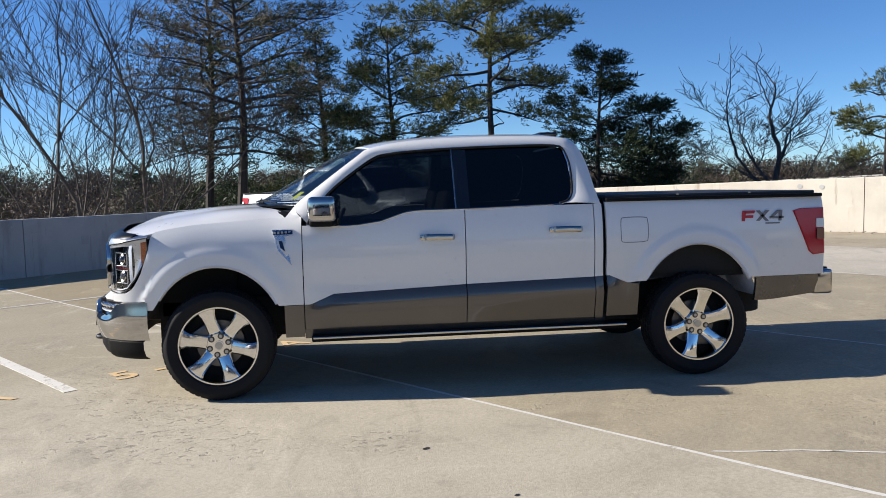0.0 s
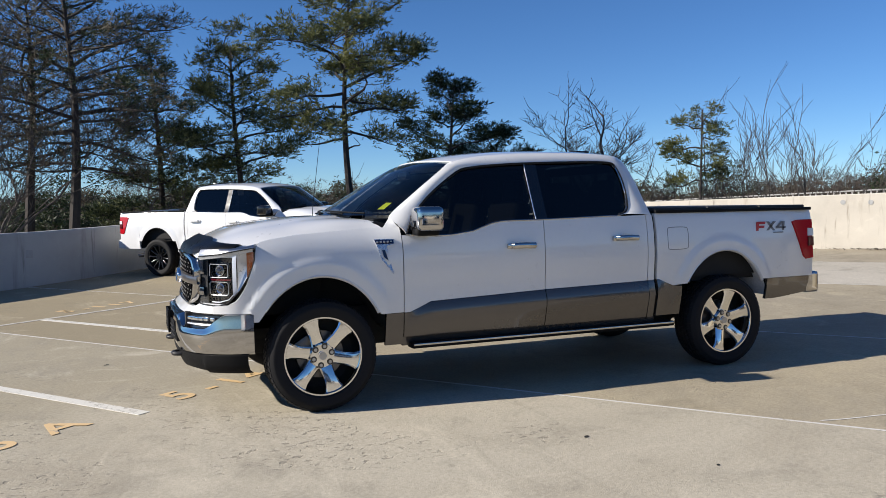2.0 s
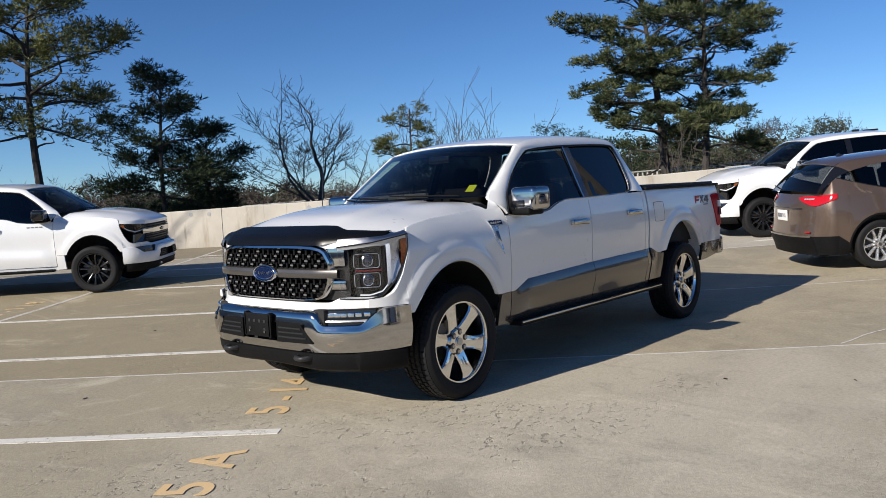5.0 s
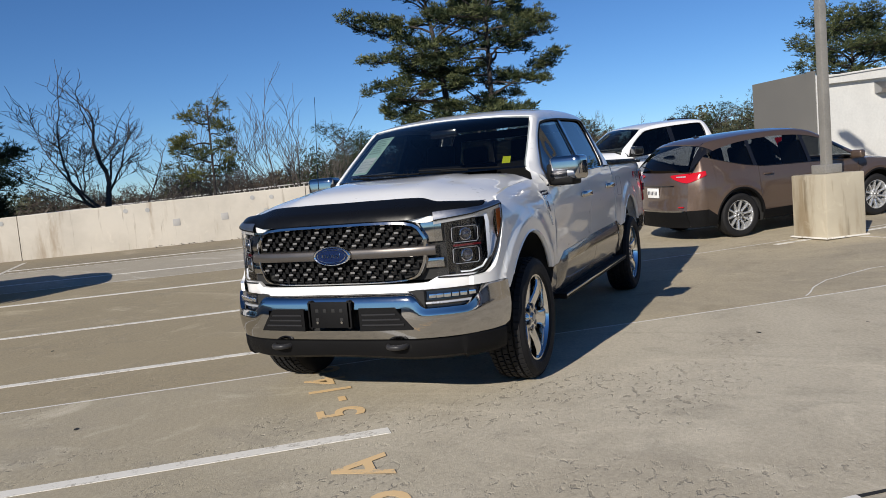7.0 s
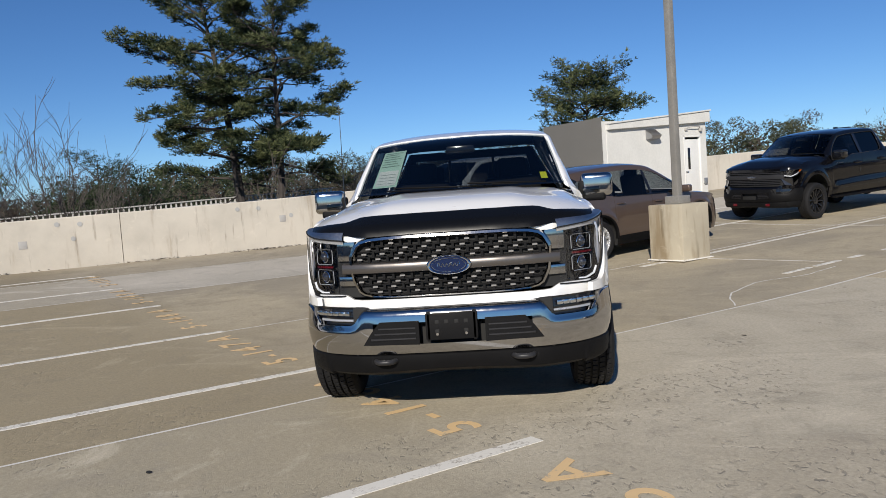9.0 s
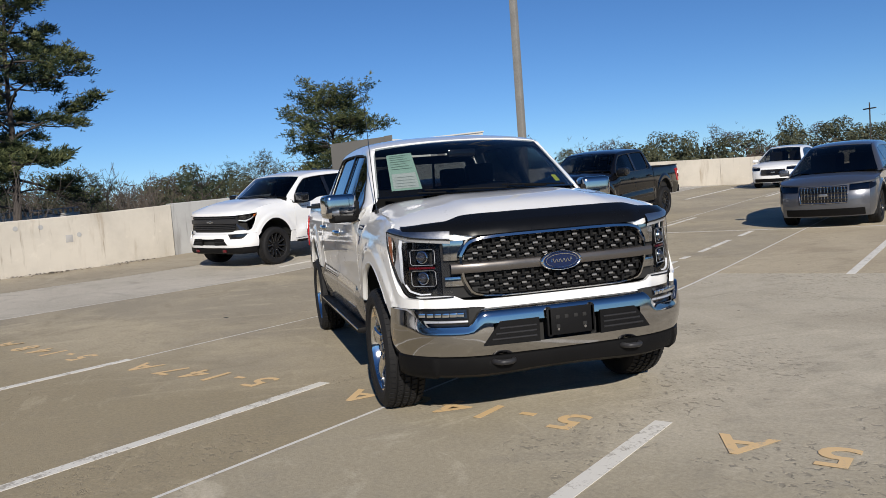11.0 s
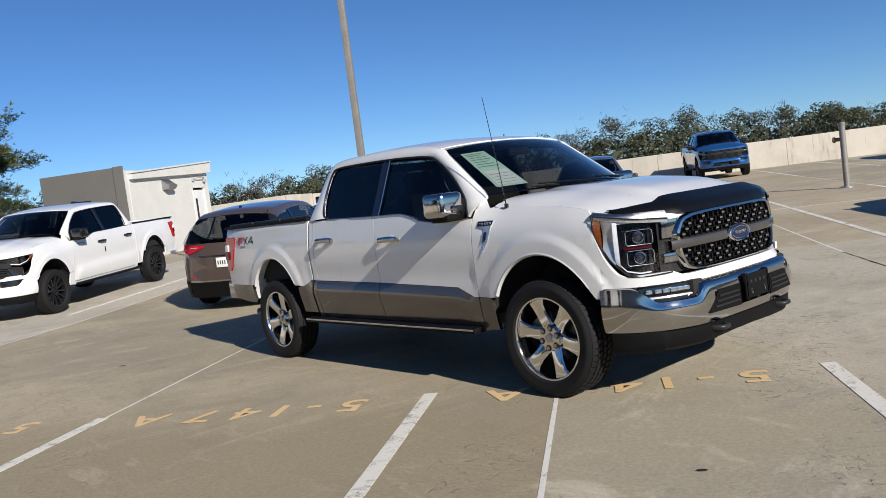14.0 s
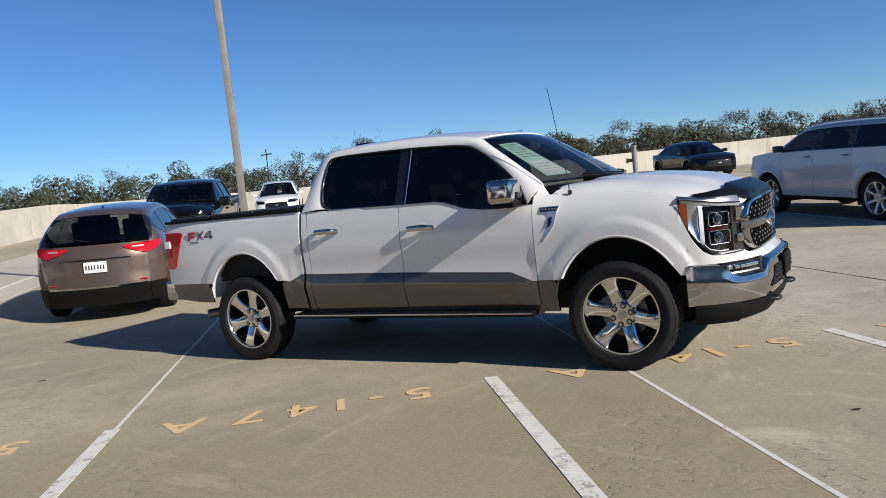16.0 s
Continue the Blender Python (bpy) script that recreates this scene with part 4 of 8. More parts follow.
def side_y(x, z):
    y = flank(z)
    if x > 2.0:
        y -= 0.22 * (x - 2.0) ** 2 + 1.6 * max(0, x - 2.42) ** 2
    if x < -2.35:
        y -= 0.10 * (-2.35 - x) ** 2
    if x > 1.0 and z > 1.10:
        y -= 0.075 * min(1.3, (z - 1.10) / 0.20) ** 2 * smooth01(1.0, 1.5, x)
    if x > 0.4 and z > 1.27:                               # the glass leans in towards the windscreen
        y -= 0.040 * smooth01(0.4, 0.95, x) * smooth01(1.27, 1.45, z)
    if z > 0.55:
        for (xc, zc, a, b), o in ((AF, 1.245), (AR, 1.225)):
            r = math.sqrt(((x - xc) / a) ** 2 + ((z - zc) / b) ** 2)
            y += 0.016 * (1 - smooth01(o - 0.055, o, r)) * smooth01(0.52, 0.72, z)
    if abs(x) < 1.2 and 0.5 < z < 1.3:                    # a soft hollow along the doors
        y -= 0.010 * math.exp(-((z - 0.86) / 0.10) ** 2)
    if abs(x) < 1.3 and z < 0.85:                          # the lower band juts out to a crease and tucks under
        d = TONE(x) - z
        y += (0.030 * smooth01(-0.004, 0.085, d) - 0.022 * smooth01(0.10, 0.30, d)) * (1 - smooth01(1.02, 1.25, abs(x)))
    return y


TONE = curve([(1.3, 0.685), (1.17, 0.687), (1.0, 0.760), (0.0, 0.795), (-1.0, 0.815), (-1.12, 0.82), (-1.26, 0.76), (-1.40, 0.745)])
BELT = curve([(1.22, 1.270), (0.94, 1.252), (0.80, 1.258), (0.62, 1.283), (0.51, 1.325), (0.42, 1.350), (0.30, 1.354), (0.0, 1.356), (-0.74, 1.373), (-1.1, 1.378)])
HOODLINE = curve([(1.2, 1.335), (1.5, 1.325), (2.0, 1.295), (2.2, 1.268), (2.32, 1.24), (2.5, 1.19), (2.7, 1.12)])
DLO = [(1.175, 1.280), (1.105, 1.40), (0.96, 1.555), (0.685, 1.752), (0.555, 1.790), (0.38, 1.808), (0.08, 1.825), (-0.40, 1.838), (-0.75, 1.836), (-0.825, 1.79), (-0.858, 1.65), (-0.848, 1.48), (-0.81, 1.41), (-0.74, 1.388)]
RAIL = [(1.262, 0.890, 1.372), (1.262, 0.828, 1.425), (1.07, 0.790, 1.575), (0.80, 0.742, 1.775), (0.70, 0.720, 1.838), (0.45, 0.680, 1.888), (0.08, 0.67, 1.914), (-0.40, 0.67, 1.920), (-0.78, 0.67, 1.908), (-0.92, 0.69, 1.865), (-0.995, 0.76, 1.72), (-1.03, 0.87, 1.52), (-1.052, 0.93, 1.41), (-1.06, 0.945, 1.375)]
FRONTX = curve([(0, 2.735), (0.3, 2.73), (0.5, 2.71), (0.62, 2.675), (0.72, 2.635), (0.80, 2.59), (0.86, 2.53), (0.93, 2.42)])
BUMPER = [(2.335, 0.968), (2.42, 0.955), (2.50, 0.928), (2.575, 0.885), (2.64, 0.835), (2.69, 0.785), (2.735, 0.72), (2.77, 0.65), (2.795, 0.585), (2.812, 0.52), (2.822, 0.44), (2.83, 0.30), (2.834, 0.15), (2.836, 0.0)]


def pickup(m, S):
    e = thing("pickup_truck", m, S["label"], "pickup truck")
    P, LOW, BMP, TRIM = S["paint"], S["lower"], S["bumper"], S["trim"]
    two = LOW is not P
    cline = curve([(1.4, 1.405), (1.65, 1.413), (1.9, 1.405), (2.15, 1.382), (2.35, 1.348), (2.50, 1.305), (2.60, 1.262), (2.70, 1.205)])

    def bonnet_z(x, t):
        ed = HOODLINE(x)
        c = 0.5 * cline(x) + 0.25 * (cline(x - 0.06) + cline(x + 0.06))
        a = abs(t)
        dome = 0.016 * (1 - smooth01(0.44, 0.60, a)) * smooth01(1.35, 1.6, x) * (1 - smooth01(2.35, 2.55, x))
        return ed + (c - ed) * (1 - a ** lerp(10.0, 3.4, smooth01(1.45, 2.1, x))) + dome - 0.006

    nose = lambda t: FRONTX(0.90 * abs(t)) - 0.05          # front edge of the bonnet
    for s in (1, -1):
        F = lambda x, z: Vector((x, s * side_y(x, z), z))
        inw = (0, -s * 0.03, 0)

        def skin(name, xs, lo, hi, n, material, label="", parent=e, off=0.0):
            bm = bmesh.new()
            sheet(bm, xs, lo, hi, n, lambda x, z: F(x, z) + Vector((0, s * off, 0)))
            rim_in(bm, inw)
            return part(name, bm, material, parent, label)

        # front wing
        af = arch_fn(*AF)
        head_low = curve([(2.300, 1.215), (2.325, 1.09), (2.38, 0.94), (2.44, 0.845), (2.50, 0.812), (2.65, 0.80)])
        wing_lo = lambda x: max(af(x), 0.688) if x < AF[0] + AF[2] else 0.752
        wing_hi = lambda x: HOODLINE(x) if x < 2.300 else head_low(x)
        xs = sorted(set(spread(1.222, 1.36, 2) + arch_xs(AF[0], AF[2]) + spread(2.3, 2.60, 12, 2.301, 2.325)))
        skin("front_wing", xs, wing_lo, wing_hi, 12, P)
        skin("front_wing_lower", spread(1.222, 1.362, 2), lambda x: 0.44, lambda x: 0.684, 4, LOW)
        # doors
        for nm, x0, x1 in (("front_door", 0.006, 1.215), ("rear_door", -0.998, -0.001)):
            d = skin(nm, spread(x0, x1, 18, 0.94, 0.62, 0.42, 0.51, 1.0, 1.17), (lambda x: TONE(x)) if two else (lambda x: 0.50), BELT, 12, P)
            if two:
                skin("lower_panel", spread(x0, x1, 12, 1.0, 1.17), lambda x: 0.497, lambda x: TONE(x) - 0.002, 5, LOW, "stone grey metallic lower band", d)
            bm = bmesh.new()                              # handle: pad, two feet, cup
            hx = 0.205 if x1 > 0 else -0.785
            hz = 1.158 if x1 > 0 else 1.188
            y0 = side_y(hx, hz)
            tube(bm, [(hx - 0.108, s * (y0 + 0.012), hz), (hx - 0.095, s * (y0 + 0.036), hz), (hx, s * (y0 + 0.044), hz + 0.003), (hx + 0.095, s * (y0 + 0.036), hz + 0.002), (hx + 0.105, s * (y0 + 0.012), hz)], 0.015, 10)
            for v_ in bm.verts:
                v_.co.z = hz + (v_.co.z - hz) * 1.6
            box(bm, (hx + 0.122, s * (y0 + 0.012), hz), (0.045, 0.022, 0.040), 0.008)
            part("door_handle", bm, S["handle"], d, "chrome door handle" if S["handle"] is M_CHROME else "")
            bm = bmesh.new()
            cyl(bm, (hx, s * (y0 - 0.001), hz - 0.004), 0.075, 0.006, "Y", 20)
            bmesh.ops.scale(bm, vec=(1.25, 1, 0.55), verts=bm.verts, space=Matrix.Translation((-hx, 0, -hz)))
            part("handle_cup", bm, P, d)
        skin("rocker", spread(-1.09, 1.22, 8), lambda x: 0.425, lambda x: 0.494, 3, LOW, off=-0.012)
        # cab corner behind the rear door
        skin("cab_corner", [-1.068, -1.04, -1.005], lambda x: TONE(x) if two else 0.47, lambda x: 1.377, 8, P)
        if two:
            skin("cab_corner_lower", [-1.068, -1.04, -1.005], lambda x: 0.47, lambda x: TONE(x) - 0.002, 3, LOW)
        # window frame, pillar, roof rail in one skin
        a2 = crom(DLO, 4)
        o3 = [Vector(q) for q in crom(RAIL, 4)]
        rows = []
        for t in (0.0, 0.10, 0.35, 0.7, 1.0):
            row = []
            for (x, z), q in zip(a2, o3):
                p0 = Vector((x, side_y(x, z), z))
                p = p0.lerp(q, t) + Vector((0, 0.016 * math.sin(math.pi * t), 0.008 * math.sin(math.pi * t)))
                row.append((p.x, s * p.y, p.z))
            rows.append(row)
        bm = bmesh.new()
        loft(bm, rows)
        rim_in(bm, inw)
        part("cab_frame", bm, P, e)
        bm = bmesh.new()                                  # foot of the windscreen pillar, down to the wing
        foot = [(1.226 + 0.12 * i / 4, HOODLINE(1.226 + 0.12 * i / 4) - 0.006) for i in range(5)]
        loft(bm, [[Vector((q.x, s * q.y, q.z)).lerp(Vector((x, s * (side_y(x, z) - 0.002), z)), k) for q, (x, z) in zip(o3[:5], foot)] for k in (0, 0.33, 0.66, 1.0)])
        part("pillar_foot", bm, P, e)
        # side glass, B-pillar and belt trim
        low_edge = [(x, BELT(x) + 0.012) for x in spread(-0.74, 1.135, 24)][::-1]
        up = crom(DLO, 6)
        gx = lambda x, z: Vector((x, s * (side_y(x, z) - 0.014), z))
        n = 60
        A, B = resample(low_edge, n), resample(up, n)
        A = [(B[0][0] + (x - low_edge[0][0]), z) for x, z in A]
        for nm, i0, i1, gm in (("front_window", 0.041, 1.173, S["glass_f"]), ("rear_window", -0.90, -0.04, M_GLASS_P)):
            bm = bmesh.new()
            hi = curve([(x, z) for x, z in up if z > 1.30])
            top = curve([(-0.858, 1.60), (-0.85, 1.70), (-0.825, 1.79), (-0.75, 1.838), (-0.40, 1.840), (0.08, 1.827), (0.38, 1.808), (0.555, 1.792), (0.685, 1.754), (0.96, 1.557), (1.105, 1.402), (1.175, 1.282)])
            lo_ = lambda x: BELT(x) + 0.010 if x > -0.74 else float(np.interp(x, [-0.86, -0.848, -0.81, -0.74], [1.60, 1.48, 1.41, 1.385]))
            xs = [x for x in spread(max(i0, -0.856), min(i1, 1.173), 30)]
            loft(bm, [[gx(x, lerp(lo_(x), max(top(x), lo_(x) + 0.002), j / 6)) for j in range(7)] for x in xs])
            part(nm, bm, gm, e, "dark tinted window")
        bm = bmesh.new()
        loft(bm, [[Vector((x, s * (side_y(x, z) - 0.006), z)) for z in np.linspace(BELT(x) + 0.008, 1.822, 8)] for x in (-0.042, 0.0, 0.060)])
        rim_in(bm, (0, -s * 0.02, 0))
        part("b_pillar_cover", bm, M_GLOSSBLK, e)
        bm = bmesh.new()
        tube(bm, [Vector((0.066 + 0.012 * (z - 1.36), s * (side_y(0.05, z) + 0.001), z)) for z in np.linspace(1.362, 1.822, 8)], 0.006, 6)
        part("pillar_strip", bm, TRIM, e, "bright window divider strip")
        bm = bmesh.new()
        tube(bm, [Vector((x, s * (side_y(x, z) + 0.002), z)) for x, z in [(1.185, 1.276)] + [(x, BELT(x) + 0.006) for x in spread(-0.74, 1.15, 22)][::-1] + [(-0.80, 1.40), (-0.842, 1.46), (-0.855, 1.56), (-0.845, 1.70), (-0.82, 1.79)]], 0.0065, 6)
        part("belt_strip", bm, TRIM, e, "bright belt strip" if TRIM is M_CHROME else "")
        bm = bmesh.new()
        tube(bm, [Vector((x, s * (side_y(x, z) + 0.0), z)) for x, z in crom(DLO, 3)], 0.010, 6)
        part("window_seal", bm, M_RUBBER, e)
        # mirror
        bm = bmesh.new()
        mc = Vector((1.045, s * 1.075, 1.385))
        vs = box(bm, mc + Vector((0.01, 0, 0.008)), (0.200, 0.245, 0.180), 0.045, Matrix.Rotation(radians(-s * 8), 4, "Z"), 4)
        for v_ in bm.verts:
            v_.co.x -= 0.05 * (abs(v_.co.y) - 1.075)
        mir = part("mirror", bm, S["mirror"], e, S.get("mirror_label", ""))
        bm = bmesh.new()
        box(bm, mc + Vector((0.012, -s * 0.035, -0.082)), (0.178, 0.205, 0.075), 0.025, Matrix.Rotation(radians(-s * 8), 4, "Z"), 3)
        box(bm, mc + Vector((0.015, -s * 0.112, -0.02)), (0.17, 0.06, 0.13), 0.02, Matrix.Rotation(radians(-s * 8), 4, "Z"), 2)
        tube(bm, [(1.10, s * 0.93, 1.325), (1.07, s * 1.02, 1.335)], 0.04, 10, 0.035)
        part("mirror_foot", bm, M_PLASTIC, mir)
        bm = bmesh.new()
        box(bm, mc + Vector((-0.090, 0, 0.008)), (0.008, 0.19, 0.145), 0.003, Matrix.Rotation(radians(-s * 8), 4, "Z"))
        part("mirror_glass", bm, M_CHROME, mir)
        if S["kind"] == "a":
            bm = bmesh.new()
            box(bm, mc + Vector((0.105, -s * 0.055, -0.03)), (0.02, 0.13, 0.05), 0.006, Matrix.Rotation(radians(-s * 8), 4, "Z"))
            part("turn_signal", bm, M_LENS_SMOKE, mir)
        # load bed side
        ar = arch_fn(*AR)
        bed_lo = lambda x: (TONE(x) if two else 0.52) if x > AR[0] + AR[2] else (max(ar(x), 0.768) if x > AR[0] - AR[2] else (0.768 if two else 0.60))
        bxs = sorted(set(spread(-1.332, -1.098, 5, -1.12, -1.26) + arch_xs(AR[0], AR[2]) + spread(-2.915, -2.341, 10)))
        skin("bed_side", bxs, bed_lo, lambda x: 1.388 if S["kind"] == "a" else 1.40, 14, P)
        if two:
            skin("bed_side_lower", spread(-1.352, -1.098, 5, -1.12, -1.26), lambda x: 0.50, lambda x: TONE(x) - 0.002, 4, LOW)
            skin("bed_side_lower", spread(-2.87, -2.318, 6), lambda x: 0.575 + 0.10 * max(0.0, -2.45 - x), lambda x: 0.765, 4, LOW)
        # arch lips
        for (xc, zc, a, b), zmin in ((AF, 0.69), (AR, 0.75)):
            bm = bmesh.new()
            pts = [(xc + a * math.cos(t), zc + b * math.sin(t)) for t in np.linspace(*((0.63, math.pi - 0.51) if xc > 0 else (0.60, math.pi - 0.55)), 26)]
            rows = [[Vector((x + (x - xc) * k, s * (side_y(x, z) + o), z + (z - zc) * k)) for x, z in pts] for k, o in ((0.02, 0.0), (0.0, 0.004), (-0.02, -0.01), (-0.022, -0.018))]
            loft(bm, rows)
            part("arch_lip", bm, P if S["kind"] == "a" else M_PLASTIC, e)
            bm = bmesh.new()                              # wheel housing
            rows = [[(xc + (a + 0.03) * math.cos(t), s * y, zc + (b + 0.03) * math.sin(t)) for t in np.linspace(0.32, math.pi - 0.28, 26)] for y in (0.962, 0.72, 0.50)]
            vv = loft(bm, rows)
            bm.faces.new(vv[-1])
            part("wheel_housing", bm, M_LINER if xc < 0 and S["kind"] == "a" else M_DARK, e, "grey wheel liner" if xc < 0 and S["kind"] == "a" else "")
        # tail lamp
        tl = [(-2.640, 1.282), (-2.700, 1.297), (-2.912, 1.300), (-2.912, 0.935), (-2.815, 0.925), (-2.775, 0.955), (-2.70, 1.13)]
        bm = bmesh.new()
        poly_plate(bm, tl, lambda x, z: Vector((x, s * (side_y(max(x, -2.85), z) + 0.012), z)), (0, -s * 0.03, 0))
        bmesh.ops.bevel(bm, geom=[q for q in bm.edges if q.calc_length() > 0.04], offset=0.006, segments=2, affect="EDGES")
        t_ = part("tail_lamp", bm, M_REDLENS, e, "red tail lamp")
        for nm, z0, z1, mt in (("reversing_lens", 1.145, 1.215, M_PLATE), ("lower_lens", 1.05, 1.135, M_REDDARK)):
            bm = bmesh.new()
            poly_plate(bm, [(-2.840, z1), (-2.900, z1), (-2.900, z0), (-2.835, z0)], lambda x, z: Vector((x, s * (side_y(-2.8, z) + 0.017), z)), (0, -s * 0.02, 0))
            part(nm, bm, mt, t_)
        # rear bumper end
        bm = bmesh.new()
        vs = box(bm, (-2.92, s * 0.80, 0.70), (0.17, 0.30, 0.20), 0.03, None, 3)
        part("rear_bumper_end", bm, BMP, e, "chrome bumper end" if BMP is M_CHROME else "")
        # running board
        bm = bmesh.new()
        box(bm, (-0.04, s * 0.955, 0.432), (2.42, 0.13, 0.045), 0.012)
        rb = part("running_board", bm, M_PLASTIC, e, "black running board")
        bm = bmesh.new()
        box(bm, (-0.04, s * 1.018, 0.440), (2.40, 0.012, 0.016), 0.004)
        part("board_strip", bm, TRIM if S["kind"] == "a" else M_PLASTIC, rb)
        if S["kind"] == "a":
            # wing badge: dark plate with a bright blade, bars in place of its lettering
            bm = bmesh.new()
            poly_plate(bm, [(1.435, 1.245), (1.285, 1.245), (1.285, 1.205), (1.345, 1.195), (1.30, 0.985), (1.395, 1.10), (1.42, 1.205)], lambda x, z: Vector((x, s * (side_y(x, z) + 0.008), z)), (0, -s * 0.02, 0))
            bd = part("wing_badge", bm, M_SILVERWHEEL, e, "chrome wing badge")
            bm = bmesh.new()
            poly_plate(bm, [(1.430, 1.240), (1.290, 1.240), (1.290, 1.210), (1.425, 1.210)], lambda x, z: Vector((x, s * (side_y(x, z) + 0.011), z)), (0, -s * 0.004, 0))
            poly_plate(bm, [(1.385, 1.165), (1.362, 1.165), (1.340, 1.085), (1.375, 1.115)], lambda x, z: Vector((x, s * (side_y(x, z) + 0.011), z)), (0, -s * 0.004, 0))
            part("badge_field", bm, M_EMBLEM, bd, "dark badge field")
            bm = bmesh.new()
            for i in range(5):
                box(bm, (1.415 - 0.027 * i, s * (side_y(1.36, 1.225) + 0.013), 1.225), (0.016, 0.004, 0.016), 0.002)
            part("badge_bar", bm, M_SATIN, bd)
            # slanted red and grey decal shapes on the bed side
            for i, mt in enumerate((M_REDBADGE, M_GREYBADGE, M_GREYBADGE)):
                bm = bmesh.new()
                x0 = -2.20 - 0.118 * i
                sh = lambda px, pz: Vector((x0 - px * 1.0, s * (side_y(-2.3, 1.24) + 0.004), 1.205 + pz))
                if s < 0:
                    x0 = -2.555 + 0.118 * i
                    sh = lambda px, pz: Vector((x0 + px, s * (side_y(-2.3, 1.24) + 0.004), 1.205 + pz))
                for q in ([[(0, 0), (0.03, 0), (0.038, 0.085), (0.008, 0.085)], [(0.03, 0.062), (0.036, 0.085), (0.112, 0.085), (0.108, 0.062)], [(0.03, 0.026), (0.033, 0.048), (0.10, 0.048), (0.097, 0.026)]],
                          [[(0.0, 0), (0.032, 0), (0.118, 0.085), (0.086, 0.085)], [(0.082, 0), (0.112, 0), (0.035, 0.085), (0.006, 0.085)]],
                          [[(0.075, 0), (0.10, 0), (0.108, 0.085), (0.083, 0.085)], [(0.0, 0.018), (0.118, 0.018), (0.12, 0.036), (0.002, 0.036)], [(0.0, 0.03), (0.03, 0.03), (0.095, 0.085), (0.068, 0.085)]])[i]:
                    poly_plate(bm, q, sh, (0, -s * 0.006, 0))
                part("side_decal", bm, mt, e, "red decal shape" if i == 0 else "grey decal shape", smooth=False)
            bm = bmesh.new()
            box(bm, (-2.46, s * (side_y(-2.4, 1.18) + 0.002), 1.188), (0.12, 0.004, 0.010))
            part("decal_bar", bm, M_GREYBADGE, e)
        else:
            bm = bmesh.new()
            for i in range(4):
                box(bm, (1.02 - 0.07 * i, s * (side_y(0.9, 1.2) + 0.002), 1.19), (0.05, 0.006, 0.02), 0.002)
            part("door_badge", bm, M_GREYBADGE, e)
        # headlamp
        path = crom([(2.668, 0.652), (2.628, 0.735), (2.575, 0.815), (2.505, 0.880), (2.415, 0.930), (2.318, 0.957)], 5)
        nP = len(path)
        if S["kind"] == "a":
            topz = curve([(0, 1.150), (0.5, 1.172), (0.8, 1.198), (1, 1.215)])
            botz = curve([(0, 0.812), (0.45, 0.805), (0.62, 0.825), (0.8, 0.92), (0.92, 1.03), (1, 1.13)])
        else:
            topz = curve([(0, 1.125), (1, 1.16)])
            botz = curve([(0, 1.02), (0.5, 0.985), (0.75, 1.03), (1, 1.13)])

        def lamp(t, z, off):
            i = t * (nP - 1)
            k = min(int(i), nP - 2)
            p, q = Vector(path[k]), Vector(path[k + 1])
            c = p.lerp(q, i - k)
            d = (q - p).normalized()
            nn = Vector((-d.y, d.x)) * -1
            if nn.y < 0 and nn.x < 0:
                nn = -nn
            return Vector((c.x - nn.x * off, s * (c.y - nn.y * off), z))

        ts = [i / 24 for i in range(25)]
        bm = bmesh.new()
        loft(bm, [[lamp(t, lerp(botz(t) + 0.004, topz(t) - 0.004, j / 6), 0.0) for j in range(7)] for t in ts])
        lens = part("headlamp", bm, M_LENS, e, "clear headlamp lens")
        bm = bmesh.new()
        loft(bm, [[lamp(t, lerp(botz(t) - 0.004, topz(t) + 0.004, j / 2), 0.075) for j in range(3)] for t in ts])
        for fn in (botz, topz):
            loft(bm, [[lamp(t, fn(t), 0.075 * k - 0.001) for k in (0, 1)] for t in ts])
        part("lamp_housing", bm, M_GLOSSBLK, lens)
        bm = bmesh.new()
        tube(bm, [lamp(t, botz(t), -0.001) for t in ts] + [lamp(1.0, lerp(botz(1.0), topz(1.0), 0.5), -0.001)] + [lamp(t, topz(t), -0.001) for t in ts[::-1]], 0.0045, 6)
        part("lamp_seal", bm, M_RUBBER, lens, "black lamp seal")
        def brow(t):
            p = lamp(t, 0, 0.05)
            return max(topz(t) + 0.010, bonnet_z(p.x, min(1.0, abs(p.y) / side_y(min(p.x, 2.45), HOODLINE(p.x)))) - 0.003)
        bm = bmesh.new()                                  # painted strip between lamp and bonnet
        loft(bm, [[lamp(t, topz(t), 0.0), lamp(t, topz(t) + 0.35 * (brow(t) - topz(t)), 0.002), lamp(t, topz(t) + 0.8 * (brow(t) - topz(t)), 0.018), lamp(t, brow(t), 0.055)] for t in ts])
        part("lamp_brow", bm, P if S["kind"] != "a" else M_SATIN, e)
        if S["kind"] == "a":
            bm = bmesh.new()                              # bright bezel: eyebrow and outer cheek
            loft(bm, [[lamp(t, topz(t) - 0.026, 0.030), lamp(t, topz(t) - 0.024, 0.008), lamp(t, topz(t) - 0.005, 0.005)] for t in np.linspace(0.0, 0.97, 14)])
            loft(bm, [[lamp(t, lerp(botz(t) + 0.004, topz(t) - 0.024, j / 5), 0.012 + 0.02 * math.sin(math.pi * j / 5)) for j in range(6)] for t in np.linspace(0.745, 0.885, 8)])
            part("lamp_bezel", bm, M_BEZEL, lens, "silver lamp bezel")
            bm = bmesh.new()                              # white light guide: a bracket round the lens
